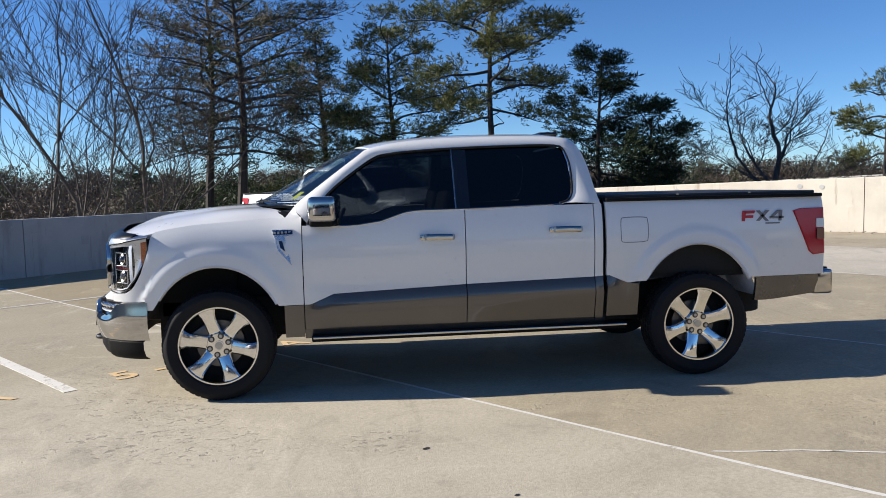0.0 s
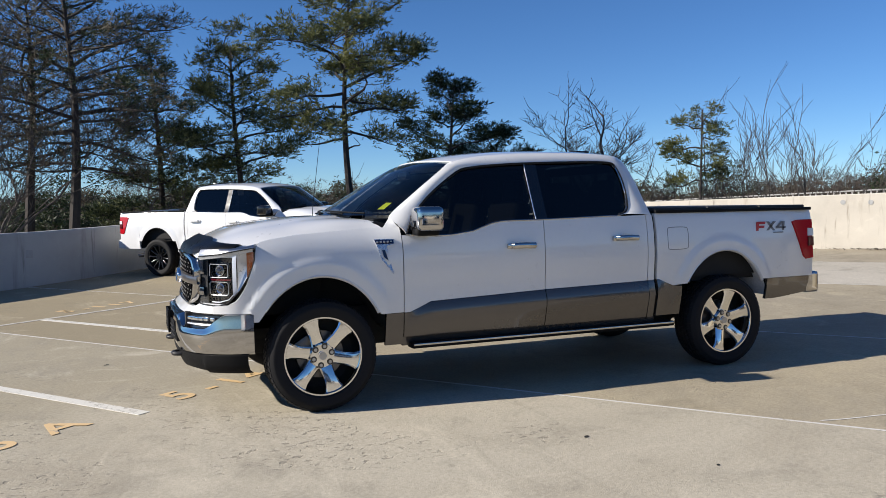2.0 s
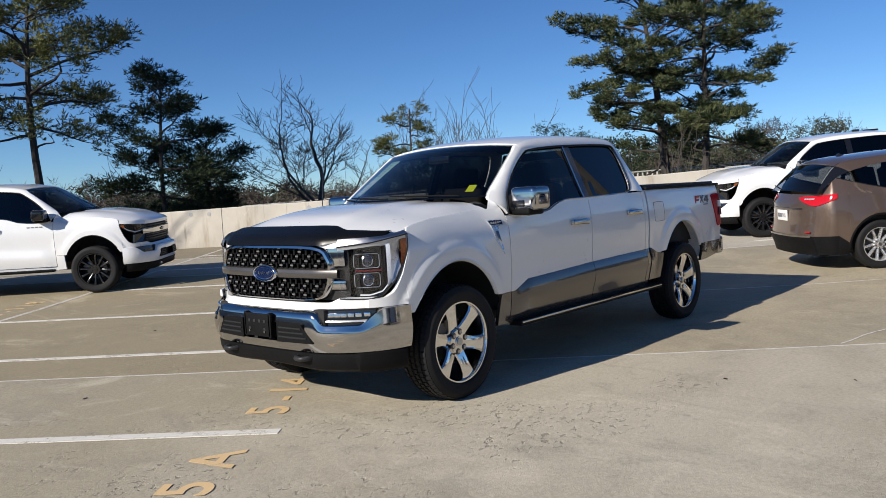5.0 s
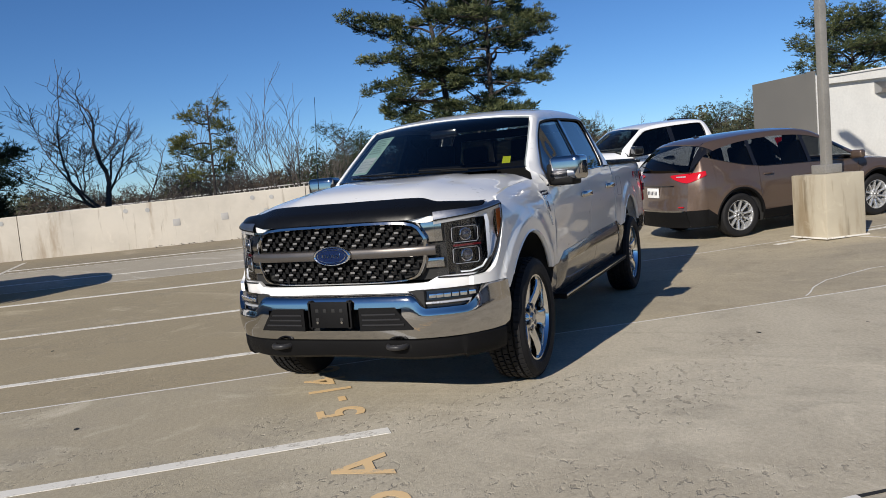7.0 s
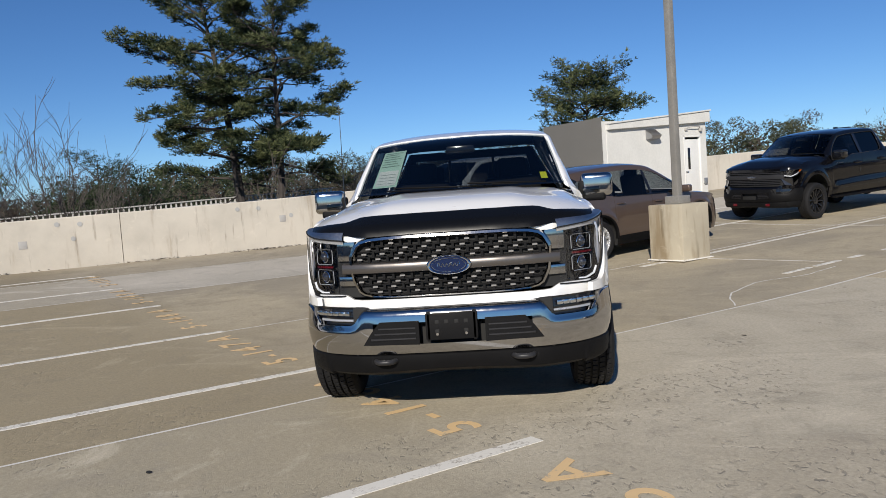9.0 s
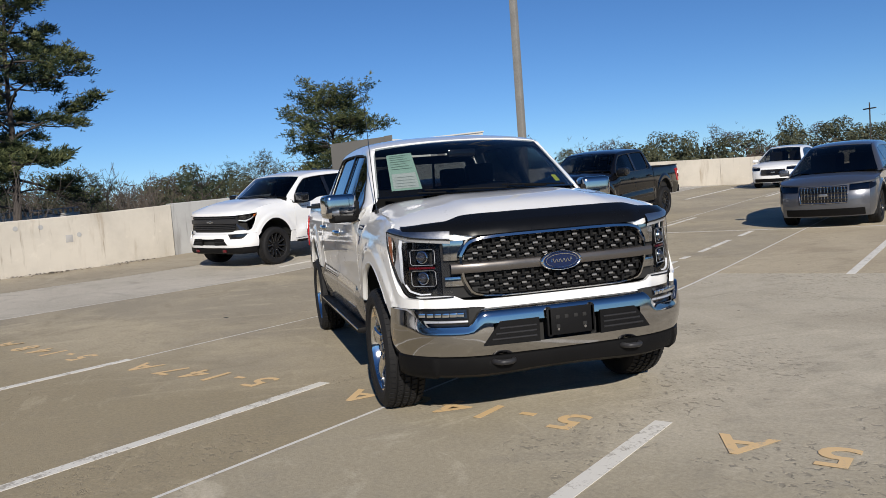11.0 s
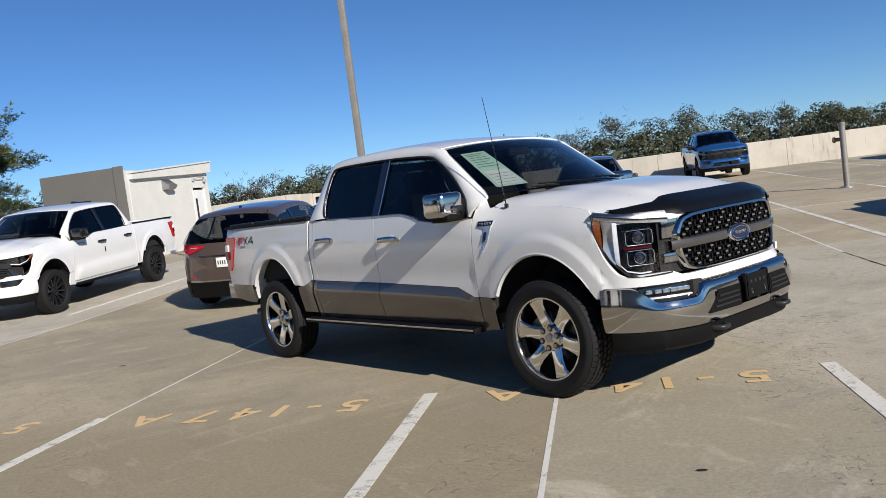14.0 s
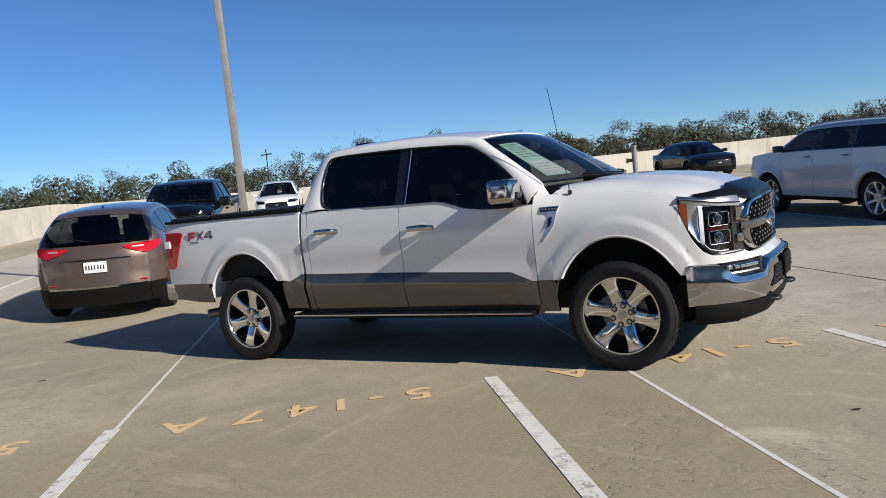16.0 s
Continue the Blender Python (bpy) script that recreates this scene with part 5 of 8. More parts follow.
            def guide(t0, t1, za, zb, off=0.012):
                loft(bm, [[lamp(t, za(t), off + 0.012), lamp(t, lerp(za(t), zb(t), 0.15), off), lamp(t, lerp(za(t), zb(t), 0.85), off), lamp(t, zb(t), off + 0.012)] for t in np.linspace(t0, t1, 12)])
            guide(0.690, 0.745, lambda t: botz(t) + 0.012, lambda t: topz(t) - 0.028, 0.004)
            guide(0.30, 0.69, lambda t: botz(t) + 0.020, lambda t: botz(t) + 0.029, 0.010)
            part("light_guide", bm, M_LEDW, lens, "white light guide")
            bm = bmesh.new()
            loft(bm, [[lamp(t, lerp(max(botz(t) + 0.006, 0.92), topz(t) - 0.026, j / 3), 0.005) for j in range(4)] for t in np.linspace(0.885, 0.985, 6)])
            part("marker_lens", bm, M_AMBER, lens, "amber side marker")
            for z in (1.052, 0.925):
                a_, b_ = lamp(0.24, z, 0.036), lamp(0.63, z, 0.036)
                mid, d = (a_ + b_) / 2, (b_ - a_)
                rot = Matrix.Rotation(math.atan2(d.y, d.x), 4, "Z")
                L = d.length
                bm = bmesh.new()                          # dark tunnel behind each frame
                for dx, dz, sx, sz in ((0, 0.050, L, 0.004), (0, -0.050, L, 0.004), (-L / 2, 0, 0.004, 0.10), (L / 2, 0, 0.004, 0.10)):
                    box(bm, mid + rot @ Vector((dx, 0, dz)), (sx, 0.030, sz), 0.001, rot)
                part("projector_tunnel", bm, M_GLOSSBLK, lens)
                bm = bmesh.new()                          # bright frame, rounded at the corners
                fwd = Vector((1, 0, 0)) * 0.016
                h_, w_ = 0.047, L / 2 - 0.002
                ring_ = [(-w_ + 0.012, h_), (w_ - 0.012, h_), (w_, h_ - 0.012), (w_, -h_ + 0.012), (w_ - 0.012, -h_), (-w_ + 0.012, -h_), (-w_, -h_ + 0.012), (-w_, h_ - 0.012), (-w_ + 0.012, h_)]
                tube(bm, [mid + fwd + rot @ Vector((px_, 0, pz_)) for px_, pz_ in ring_], 0.0022, 6, cap=False)
                part("projector_frame", bm, M_BEZEL, lens, "thin bright light frame")
                bm = bmesh.new()
                bmesh.ops.create_uvsphere(bm, u_segments=18, v_segments=12, radius=0.030, matrix=Matrix.Translation(mid))
                part("projector", bm, M_LENSBALL, lens)
                bm = bmesh.new()
                tube(bm, [mid + rot @ Vector((0.034 * math.cos(q), 0, 0.034 * math.sin(q))) + Vector((0.008, 0, 0)) for q in np.linspace(0, 6.283, 22)], 0.0045, 6, cap=False)
                part("projector_ring", bm, M_REFLECTOR, lens)
            bm = bmesh.new()                              # red-brown divider between the two projectors
            loft(bm, [[lamp(t, z, 0.030) for z in (0.982, 0.994)] for t in np.linspace(0.24, 0.64, 5)])
            part("lamp_divider", bm, M_REDDARK, lens)
        else:
            bm = bmesh.new()
            loft(bm, [[lamp(t, botz(t) + 0.012, 0.02), lamp(t, botz(t) + 0.03, 0.015)] for t in ts[1:-3]])
            part("light_guide", bm, M_LEDW, lens, "white light guide")
            bm = bmesh.new()
            loft(bm, [[lamp(t, lerp(botz(t) + 0.02, topz(t) - 0.02, j / 2), 0.03) for j in range(3)] for t in ts[3:12]])
            part("projector", bm, M_GLOSSBLK, lens)
            bm = bmesh.new()
            loft(bm, [[lamp(t, lerp(max(botz(t) + 0.012, 1.03), topz(t) - 0.02, j / 3), 0.006) for j in range(4)] for t in np.linspace(0.84, 0.97, 6)])
            part("marker_lens", bm, M_AMBER, lens)
            # lower lamp in the bumper corner
            bm = bmesh.new()
            poly_plate(bm, [(0.66, 0.985), (0.86, 0.96), (0.87, 0.80), (0.74, 0.83)], lambda y, z: Vector((FRONTX(y) + 0.004, s * y, z)), (-0.03, 0, 0))
            part("lamp_pocket", bm, M_GLOSSBLK, e)
        # wheels
        for x in (HUBX, -HUBX):
            add_wheel(e, x, s * 0.876, S["wheel"][0], S["wheel"], S.get("spin", 0.3) + x)
        bm = bmesh.new()
        scr = lambda k, y: Vector((lerp(1.25, 1.07, k) + lerp(0.38, 0.29, k) * (1 - (y / 0.88) ** 2) + 0.006, y, lerp(1.425, 1.575, k) + 0.012))
        tube(bm, [scr(0.02 + 0.16 * q / 5, s * 0.02 + 0.30 + (0.34 if s > 0 else -0.18) - 0.58 * q / 5) for q in range(6)], 0.0065, 6)
        tube(bm, [scr(0.0, s * 0.40 + 0.05), scr(0.06, s * 0.40 - 0.14)], 0.007, 6)
        part("wiper", bm, M_PLASTIC, e)

    # roof
    o = [Vector(q) for q in crom(RAIL, 4)]
    sec = o[16:37]
    bm = bmesh.new()
    rows = []
    for i, q in enumerate(sec):
        k = i / (len(sec) - 1)
        row = []
        for j in range(17):
            t = 1 - 2 * j / 16
            crown = (1 - abs(t) ** 2.6) * (0.042 if k < 0.8 else lerp(0.042, 0.03, (k - 0.8) / 0.2))
            bow = (1 - t * t) * (0.10 * max(0, 1 - k / 0.35) - 0.02 * max(0, (k - 0.8) / 0.2))
            row.append((q.x + bow, q.y * t, q.z + crown - 0.012 * max(0, bow) * 6))
        rows.append(row)
    loft(bm, rows)
    rim_in(bm, (0, 0, -0.02))
    roof = part("roof", bm, P, e)
    bm = bmesh.new()
    box(bm, (-0.86, 0, 1.962), (0.16, 0.34, 0.035), 0.014, None, 3)
    part("roof_lamp", bm, M_GLOSSBLK, roof, "dark high brake lamp on the roof edge")
    if S["kind"] != "a":
        bm = bmesh.new()
        box(bm, (-0.55, 0, 1.975), (0.16, 0.03, 0.05), 0.012)
        part("roof_fin", bm, M_GLOSSBLK, roof)
    # windscreen
    edge = [Vector(q) for q in crom(RAIL[1:5], 6)]
    rows = []
    for i, q in enumerate(edge):
        k = i / (len(edge) - 1)
        rows.append([(q.x + lerp(0.38, 0.10, k) * (1 - t * t) - 0.004, (q.y - 0.012) * t, q.z + 0.03 * k * (1 - t * t)) for t in [1 - 2 * j / 20 for j in range(21)]])
    bm = bmesh.new()
    loft(bm, rows)
    ws = part("windscreen", bm, M_GLASS_W, e, "windscreen with paper notices")
    if S.get("notices"):
        def paper(name, k0, k1, t0, t1, mt, off, label):
            bm = bmesh.new()
            ks = [k for k in np.linspace(k0, k1, 7)]
            rows_ = []
            for k in ks:
                i = k * (len(edge) - 1)
                a_ = edge[int(i)].lerp(edge[min(int(i) + 1, len(edge) - 1)], i - int(i))
                rows_.append([(a_.x + lerp(0.38, 0.10, k) * (1 - t * t) - 0.004 + off, (a_.y - 0.012) * t, a_.z + 0.03 * k * (1 - t * t) + off) for t in np.linspace(t0, t1, 5)])
            loft(bm, rows_)
            return part(name, bm, mt, ws, label, smooth=False)
        paper("notice_sheet", 0.165, 0.675, -0.86, -0.60, M_STICKER, -0.012, "mint green printed sales sheet")
        paper("notice_field", 0.19, 0.40, -0.84, -0.62, M_PAPER, -0.0095, "white form panel")
        for q in range(7):
            paper("notice_bar", 0.455 + 0.030 * q, 0.461 + 0.030 * q, -0.835, -0.635 - 0.025 * (q % 3), M_INK, -0.0095, "")
        for q in range(4):
            paper("notice_bar", 0.215 + 0.043 * q, 0.219 + 0.043 * q, -0.825, -0.64, M_INK, -0.0075, "")
        paper("yellow_tag", 0.145, 0.245, 0.79, 0.855, M_YELLOW, -0.012, "fluorescent yellow tag")
    bm = bmesh.new()                                       # dark frit band round the screen
    for j0, j1 in ((0, 0.045), (0.955, 1.0)):
        ks = np.linspace(j0, j1, 3)
        rows_ = []
        for k in ks:
            i = k * (len(edge) - 1)
            a_ = edge[int(i)].lerp(edge[min(int(i) + 1, len(edge) - 1)], i - int(i))
            rows_.append([(a_.x + lerp(0.38, 0.10, k) * (1 - t * t) - 0.0065, (a_.y - 0.012) * t, a_.z + 0.03 * k * (1 - t * t) - 0.003) for t in [1 - 2 * j / 20 for j in range(21)]])
        loft(bm, rows_)
    part("screen_band", bm, M_GLOSSBLK, ws)
    # cowl
    bm = bmesh.new()
    rows = []
    for dx, dz in ((-0.02, -0.020), (0.04, -0.018), (0.10, -0.045), (0.16, -0.10)):
        rows.append([(edge[0].x + 0.38 * (1 - t * t) + dx, 0.89 * t, min(1.415 + dz, bonnet_z(edge[0].x + 0.38 * (1 - t * t) + 0.06, t) + 0.012 + dz)) for t in [1 - 2 * j / 20 for j in range(21)]])
    loft(bm, rows)
    part("cowl", bm, M_PLASTIC, e)
    # bonnet
    bm = bmesh.new()
    rows = []
    for i in range(25):
        k = i / 24
        row = []
        for j in range(37):
            t = 1 - 2 * j / 36
            x = lerp(1.305 + 0.37 * (1 - t * t), nose(t), k)
            row.append((x, (side_y(min(x, 2.45), HOODLINE(x)) - 0.006) * t, bonnet_z(x, t)))
        rows.append(row)
    for dx, f in ((0.018, 0.35), (0.030, 0.75), (0.034, 1.0)):  # rolled front lip
        row = []
        for x, y, z in rows[24]:
            row.append((x + dx * (1 if abs(y) < 0.66 else 0.2), y, lerp(z, min(z - 0.012, 1.172) if abs(y) < 0.66 else z - 0.03, f)))
        rows.append(row)
    loft(bm, rows)
    rim_in(bm, (0, 0, -0.03))
    bon = part("bonnet", bm, P, e)
    if S.get("deflector"):
        bm = bmesh.new()
        rows = []
        # section: free rear edge, blade above the bonnet, front face down to the lip, and back inside
        for dx, dz, low in ((-0.090, 0.020, 0), (-0.05, 0.022, 0), (-0.01, 0.017, 0), (0.028, 0.002, 0), (0.050, -0.014, 0.35), (0.056, -0.020, 1), (0.046, -0.020, 1), (0.026, -0.002, 0.3), (-0.01, 0.009, 0), (-0.090, 0.012, 0)):
            row = []
            for j in range(57):
                t = (1 - 2 * j / 56) * 0.985
                a = abs(t)
                mid_ = 1 - smooth01(0.56, 0.72, a)
                w_ = side_y(min(nose(t), 2.45), HOODLINE(nose(t))) - 0.012
                x = nose(t) + (dx * (0.62 + 0.50 * mid_) if dx < 0 else dx * (0.55 + 0.45 * mid_))
                z = bonnet_z(min(x, nose(t)), t) + dz + (0.010 * mid_ if dz > 0 else 0)
                row.append((x, w_ * t, lerp(z, lerp(bonnet_z(nose(t), t) - 0.030, 1.166, mid_), low)))
            rows.append(row)
        loft(bm, rows, closed=False)
        part("bug_deflector", bm, M_SMOKE, bon, "smoked acrylic stone deflector")
    # front panel round the grille
    gi = [(0, 1.142), (0.475, 1.132), (0.575, 1.065), (0.585, 1.0), (0.562, 0.888), (0.465, 0.818), (0, 0.808)]
    go = [(0, 1.172), (0.49, 1.163), (0.602, 1.085), (0.614, 1.0), (0.587, 0.875), (0.48, 0.800), (0, 0.792)]
    ring = lambda half: [(y, z) for y, z in half] + [(-y, z) for y, z in half[-2:0:-1]]
    bm = bmesh.new()
    ys = spread(-0.845, 0.845, 34)
    ptop = lambda y: 0.786 + 0.032 * smooth01(0.58, 0.66, abs(y))
    jut = lambda y: 1 - smooth01(0.56, 0.70, abs(y))      # the chin juts out under the grille
    loft(bm, [[(FRONTX(abs(y)) - 0.004 + jut(y) * (0.062, 0.050, 0.034, 0.020)[k], y, lerp(0.740, ptop(y), k / 3)) for k in range(4)] for y in ys])
    rim_in(bm, (-0.03, 0, 0))
    part("front_panel", bm, P, e)
    bm = bmesh.new()
    loft(bm, [[(FRONTX(abs(y)) - 0.03, y, z) for z in (0.80, 0.95, 1.10, 1.20)] for y in spread(-0.70, 0.70, 20)])
    part("grille_backing", bm, M_DARK, e)
    if S["kind"] == "a":
        bm = bmesh.new()
        A, B = ring(crom(gi, 4)), ring(crom(go, 4))
        mid = [((a[0] + b[0]) / 2, (a[1] + b[1]) / 2) for a, b in zip(A, B)]
        at = lambda pts, off: [(FRONTX(abs(y)) + off, y, z) for y, z in pts]
        loft(bm, [at(A, -0.02), at(A, 0.012), at([(lerp(a[0], b[0], 0.3), lerp(a[1], b[1], 0.3)) for a, b in zip(A, B)], 0.026), at([(lerp(a[0], b[0], 0.75), lerp(a[1], b[1], 0.75)) for a, b in zip(A, B)], 0.022), at(B, 0.002), at(B, -0.02)], closed=True)
        gr = part("grille_surround", bm, M_CHROME, e, "chrome grille surround")
        bm = bmesh.new()
        bars = []
        for z0, z1 in ((1.012, 1.136), (0.814, 0.938)):
            nrow = 4
            for r in range(nrow + 1):
                z = lerp(z0, z1, r / nrow)
                half = float(np.interp(z, [0.808, 0.818, 0.888, 1.0, 1.065, 1.132, 1.142], [0.40, 0.465, 0.562, 0.585, 0.575, 0.475, 0.40]))
                loft(bm, [[(FRONTX(abs(y)) - d_, y, z + dz) for y in spread(-half, half, 22)] for d_, dz in ((0.028, -0.004), (0.006, -0.004), (0.006, 0.004), (0.028, 0.004))])
            for r in range(nrow):
                z = lerp(z0, z1, (r + 0.5) / nrow)
                half = float(np.interp(z, [0.818, 0.888, 1.0, 1.065, 1.132], [0.465, 0.562, 0.585, 0.575, 0.475]))
                n_ = 21
                for i in range(n_):
                    y = -0.60 + 1.2 * (i + (0.5 if r % 2 else 0.0)) / n_
                    if abs(y) < half - 0.01:
                        box(bm, (FRONTX(abs(y)) - 0.012, y, z), (0.03, 0.016, (z1 - z0) / nrow + 0.004))
                        bars.append((y, z, r))
        part("grille_mesh", bm, M_PLASTIC, gr, "gloss black hexagonal mesh", smooth=False)
        for i, (y, z, r) in enumerate(bars):
            if i % 2 == (r // 2) % 2 and not (r in (0, 3) and i % 4 == 1):
                bm = bmesh.new()
                box(bm, (FRONTX(abs(y)) + 0.006, y, z + 0.004), (0.006, 0.032, 0.012), 0.002, seg=1)
                part("grille_tip", bm, M_TIP, gr, smooth=False)
        bm = bmesh.new()
        loft(bm, [[(FRONTX(abs(y)) + dx, y, 0.977 + dz) for y in spread(-0.660, 0.660, 30)] for dx, dz in ((-0.01, -0.034), (0.022, -0.028), (0.028, -0.02), (0.028, 0.02), (0.022, 0.028), (-0.01, 0.034))])
        part("grille_bar", bm, M_BARGREY, gr, "stone grey grille bar")
        for s in (1, -1):
            for za, zb in ((1.022, 1.145), (0.868, 0.932)):
                bm = bmesh.new()
                loft(bm, [[(FRONTX(abs(y)) + dx, s * y, z) for y in spread(0.575, 0.690, 6)] for dx, z in ((-0.03, za), (-0.008, za + 0.004), (-0.002, lerp(za, zb, 0.6)), (-0.006, zb - 0.004), (-0.03, zb))])
                part("grille_wing", bm, M_CHROME, gr)
        bm = bmesh.new()                                   # oval emblem, left plain
        loft(bm, [[(x, 0.134 * k * math.cos(t), 0.977 + 0.060 * k * math.sin(t)) for t in np.linspace(0, 6.2832, 41)[:-1]] for x, k in ((2.755, 1.0), (2.776, 1.0), (2.784, 0.965), (2.787, 0.91), (2.784, 0.85), (2.779, 0.83))], closed=True)
        em = part("emblem", bm, M_CHROMEW, e, "plain oval emblem with a chrome rim")
        bm = bmesh.new()
        cyl(bm, (2.777, 0, 0.977), 0.114, 0.012, "X", 40)
        bmesh.ops.scale(bm, vec=(1, 1, 0.42), verts=bm.verts, space=Matrix.Translation((0, 0, -0.977)))
        part("emblem_field", bm, M_EMBLEM, em, "blue enamel field")
        bm = bmesh.new()
        tube(bm, [(2.784, 0.100 * math.cos(t), 0.977 + 0.039 * math.sin(t)) for t in np.linspace(0, 6.283, 30)], 0.0022, 5, cap=False)
        tube(bm, [(2.785, 0.066 - 0.132 * q / 26, 0.977 + 0.011 * math.sin(q * 1.35) * (1.5 if q in (1, 2, 24, 25) else 1)) for q in range(27)], 0.0030, 5)
        part("emblem_line", bm, M_CHROMEW, em)
    else:
        bm = bmesh.new()
        for z in np.linspace(0.86, 1.13, 8):
            loft(bm, [[(FRONTX(abs(y)) + dx, y, z + dz) for y in spread(-0.66, 0.66, 18)] for dx, dz in ((-0.02, -0.012), (0.004, -0.008), (0.004, 0.008), (-0.02, 0.012))])
        gr = part("grille", bm, M_BLACKTRIM, e, "black slatted grille", smooth=False)
        bm = bmesh.new()
        loft(bm, [[(FRONTX(abs(y)) + dx, y, 1.005 + dz) for y in spread(-0.74, 0.74, 18)] for dx, dz in ((-0.02, -0.05), (0.014, -0.042), (0.018, 0.0), (0.014, 0.042), (-0.02, 0.05))])
        part("grille_bar", bm, S["grille_bar"], gr)
        bm = bmesh.new()
        loft(bm, [[(FRONTX(abs(y)) + dx, y, 1.165 + dz) for y in spread(-0.66, 0.66, 18)] for dx, dz in ((-0.03, -0.04), (0.006, -0.035), (0.004, 0.02), (-0.05, 0.055))])
        part("grille_top", bm, S["grille_top"], gr)
        bm = bmesh.new()
        box(bm, (2.757, 0, 1.005), (0.015, 0.20, 0.035), 0.006)
        box(bm, (2.757, 0, 1.005), (0.015, 0.07, 0.062), 0.006)
        part("emblem", bm, S["emblem"], e)
    # front bumper, with its lower opening and lamp notches cut through
    full = BUMPER + [(x, -y) for x, y in BUMPER[-2::-1]]
    st = crom(full, 3)
    zr = [(0.752, -0.045), (0.742, -0.008), (0.728, 0.004), (0.690, 0.008), (0.655, 0.012), (0.600, 0.016), (0.545, 0.010), (0.525, 0.006), (0.490, -0.004), (0.468, -0.014), (0.458, -0.04)]
    bm = bmesh.new()
    grid = []
    for x, y in st:
        nx, ny = (1.0, 0.0) if abs(y) < 0.6 else (0.72, 0.70 * (1 if y > 0 else -1)) if abs(y) < 0.9 else (0.2, 0.98 * (1 if y > 0 else -1))
        dip = 0.0 if S["kind"] != "a" else 0.014 * (1 - smooth01(0.50, 0.62, abs(y)))
        flat = smooth01(0.54, 0.62, abs(y))                # upper edge: sloped in the middle, upright at the ends
        zs = [lerp(z, q, flat) for (z, _), q in zip(zr, (0.752, 0.750, 0.745, 0.690, 0.655, 0.600, 0.545, 0.525, 0.490, 0.468, 0.458))]
        notch = 0.105 * smooth01(0.52, 0.61, abs(y)) * (1 - smooth01(0.81, 0.925, abs(y)))   # the rim dips under each fog lamp
        zs = [z if z < 0.60 else 0.60 + (z - 0.60) * (0.152 - notch) / 0.152 for z in zs]
        grid.append([bm.verts.new((x + nx * d_, y + ny * d_, z - (dip if z > 0.7 else 0))) for z, (_, d_) in zip(zs, zr)])
    for i in range(len(st) - 1):
        ym = abs((st[i][1] + st[i + 1][1]) / 2)
        for j in range(len(zr) - 1):
            zm = (zr[j][0] + zr[j + 1][0]) / 2
            if ym < 0.44 + 0.5 * (0.66 - zm) and 0.53 < zm < 0.665:
                continue
            bm.faces.new((grid[i][j], grid[i + 1][j], grid[i + 1][j + 1], grid[i][j + 1]))
    bmp = part("front_bumper", bm, BMP, e, "chrome front bumper" if BMP is M_CHROME else "")
    bm = bmesh.new()
    loft(bm, [[(2.775 - 0.12 * (abs(y) / 0.55) ** 3, y, z) for z in (0.50, 0.56, 0.61, 0.68)] for y in spread(-0.56, 0.56, 14)])
    part("intake_back", bm, M_DARK, bmp)
    for s in (1, -1):
        bm = bmesh.new()
        face_ = curve([(0.0, 2.856), (0.15, 2.854), (0.30, 2.850), (0.44, 2.842), (0.52, 2.832), (0.585, 2.815)])
        slab = [(0.195, 0.664), (0.43, 0.664), (0.485, 0.600), (0.535, 0.528), (0.195, 0.524)]
        poly_plate(bm, slab, lambda y, z: Vector((face_(y), s * y, z)), (-0.03, 0, 0))
        part("intake_panel", bm, M_PLASTIC, bmp, "black ribbed intake panel")
        for z, y1 in ((0.563, 0.485), (0.594, 0.462), (0.625, 0.438)):
            bm = bmesh.new()
            loft(bm, [[(face_(y) + dx, s * y, z + dz) for dx, dz in ((-0.002, -0.010), (0.005, -0.004), (0.005, 0.002), (-0.002, 0.004))] for y in spread(0.215, y1, 6)])
            part("intake_rib", bm, M_BLACKTRIM, bmp)
        bm = bmesh.new()
        rows = []
        bend = curve([(0.52, 2.812), (0.585, 2.795), (0.65, 2.77), (0.72, 2.735), (0.785, 2.69), (0.835, 2.64), (0.885, 2.575)])
        for y in np.linspace(0.57, 0.875, 10):
            rows.append([(bend(y) - 0.042 - 0.01 * (z > 0.70), s * (y - 0.012), z) for z in (0.645, 0.67, 0.70, 0.73, 0.75)])
        loft(bm, rows)
        fg = part("fog_lamp", bm, M_GLOSSBLK, bmp)
        for i in range(6 if S["kind"] == "a" else 0):
            bm = bmesh.new()
            y = 0.635 + 0.040 * i
            box(bm, (bend(y) - 0.040, s * y, 0.712), (0.024, 0.044, 0.027), 0.007, Matrix.Rotation(radians(s * 32), 4, "Z"))
            part("fog_cell", bm, M_REFLECTOR, fg, "bright fog lamp cell")
        if S["kind"] == "a":
            bm = bmesh.new()
            loft(bm, [[(bend(y) - o_, s * (y - 0.01), z) for o_, z in ((0.030, 0.664), (0.026, 0.668), (0.030, 0.676), (0.05, 0.678))] for y in np.linspace(0.61, 0.86, 9)])
            part("fog_guide", bm, M_BEZEL, fg, "pale lower light guide")
        bm = bmesh.new()
        if S["kind"] == "a":                               # tow hook
            pts = [(2.70, s * 0.345, 0.425), (2.80, s * 0.35, 0.425), (2.845, s * 0.375, 0.425), (2.852, s * 0.41, 0.425), (2.845, s * 0.445, 0.425), (2.80, s * 0.47, 0.425), (2.70, s * 0.475, 0.425)]
            tube(bm, crom(pts, 3), 0.016, 10)
            part("tow_hook", bm, M_BLACKTRIM, e)
            bm = bmesh.new()
            box(bm, (2.76, s * 0.41, 0.42), (0.07, 0.22, 0.075), 0.025)
            part("hook_pocket", bm, M_PLASTIC, e)
        else:
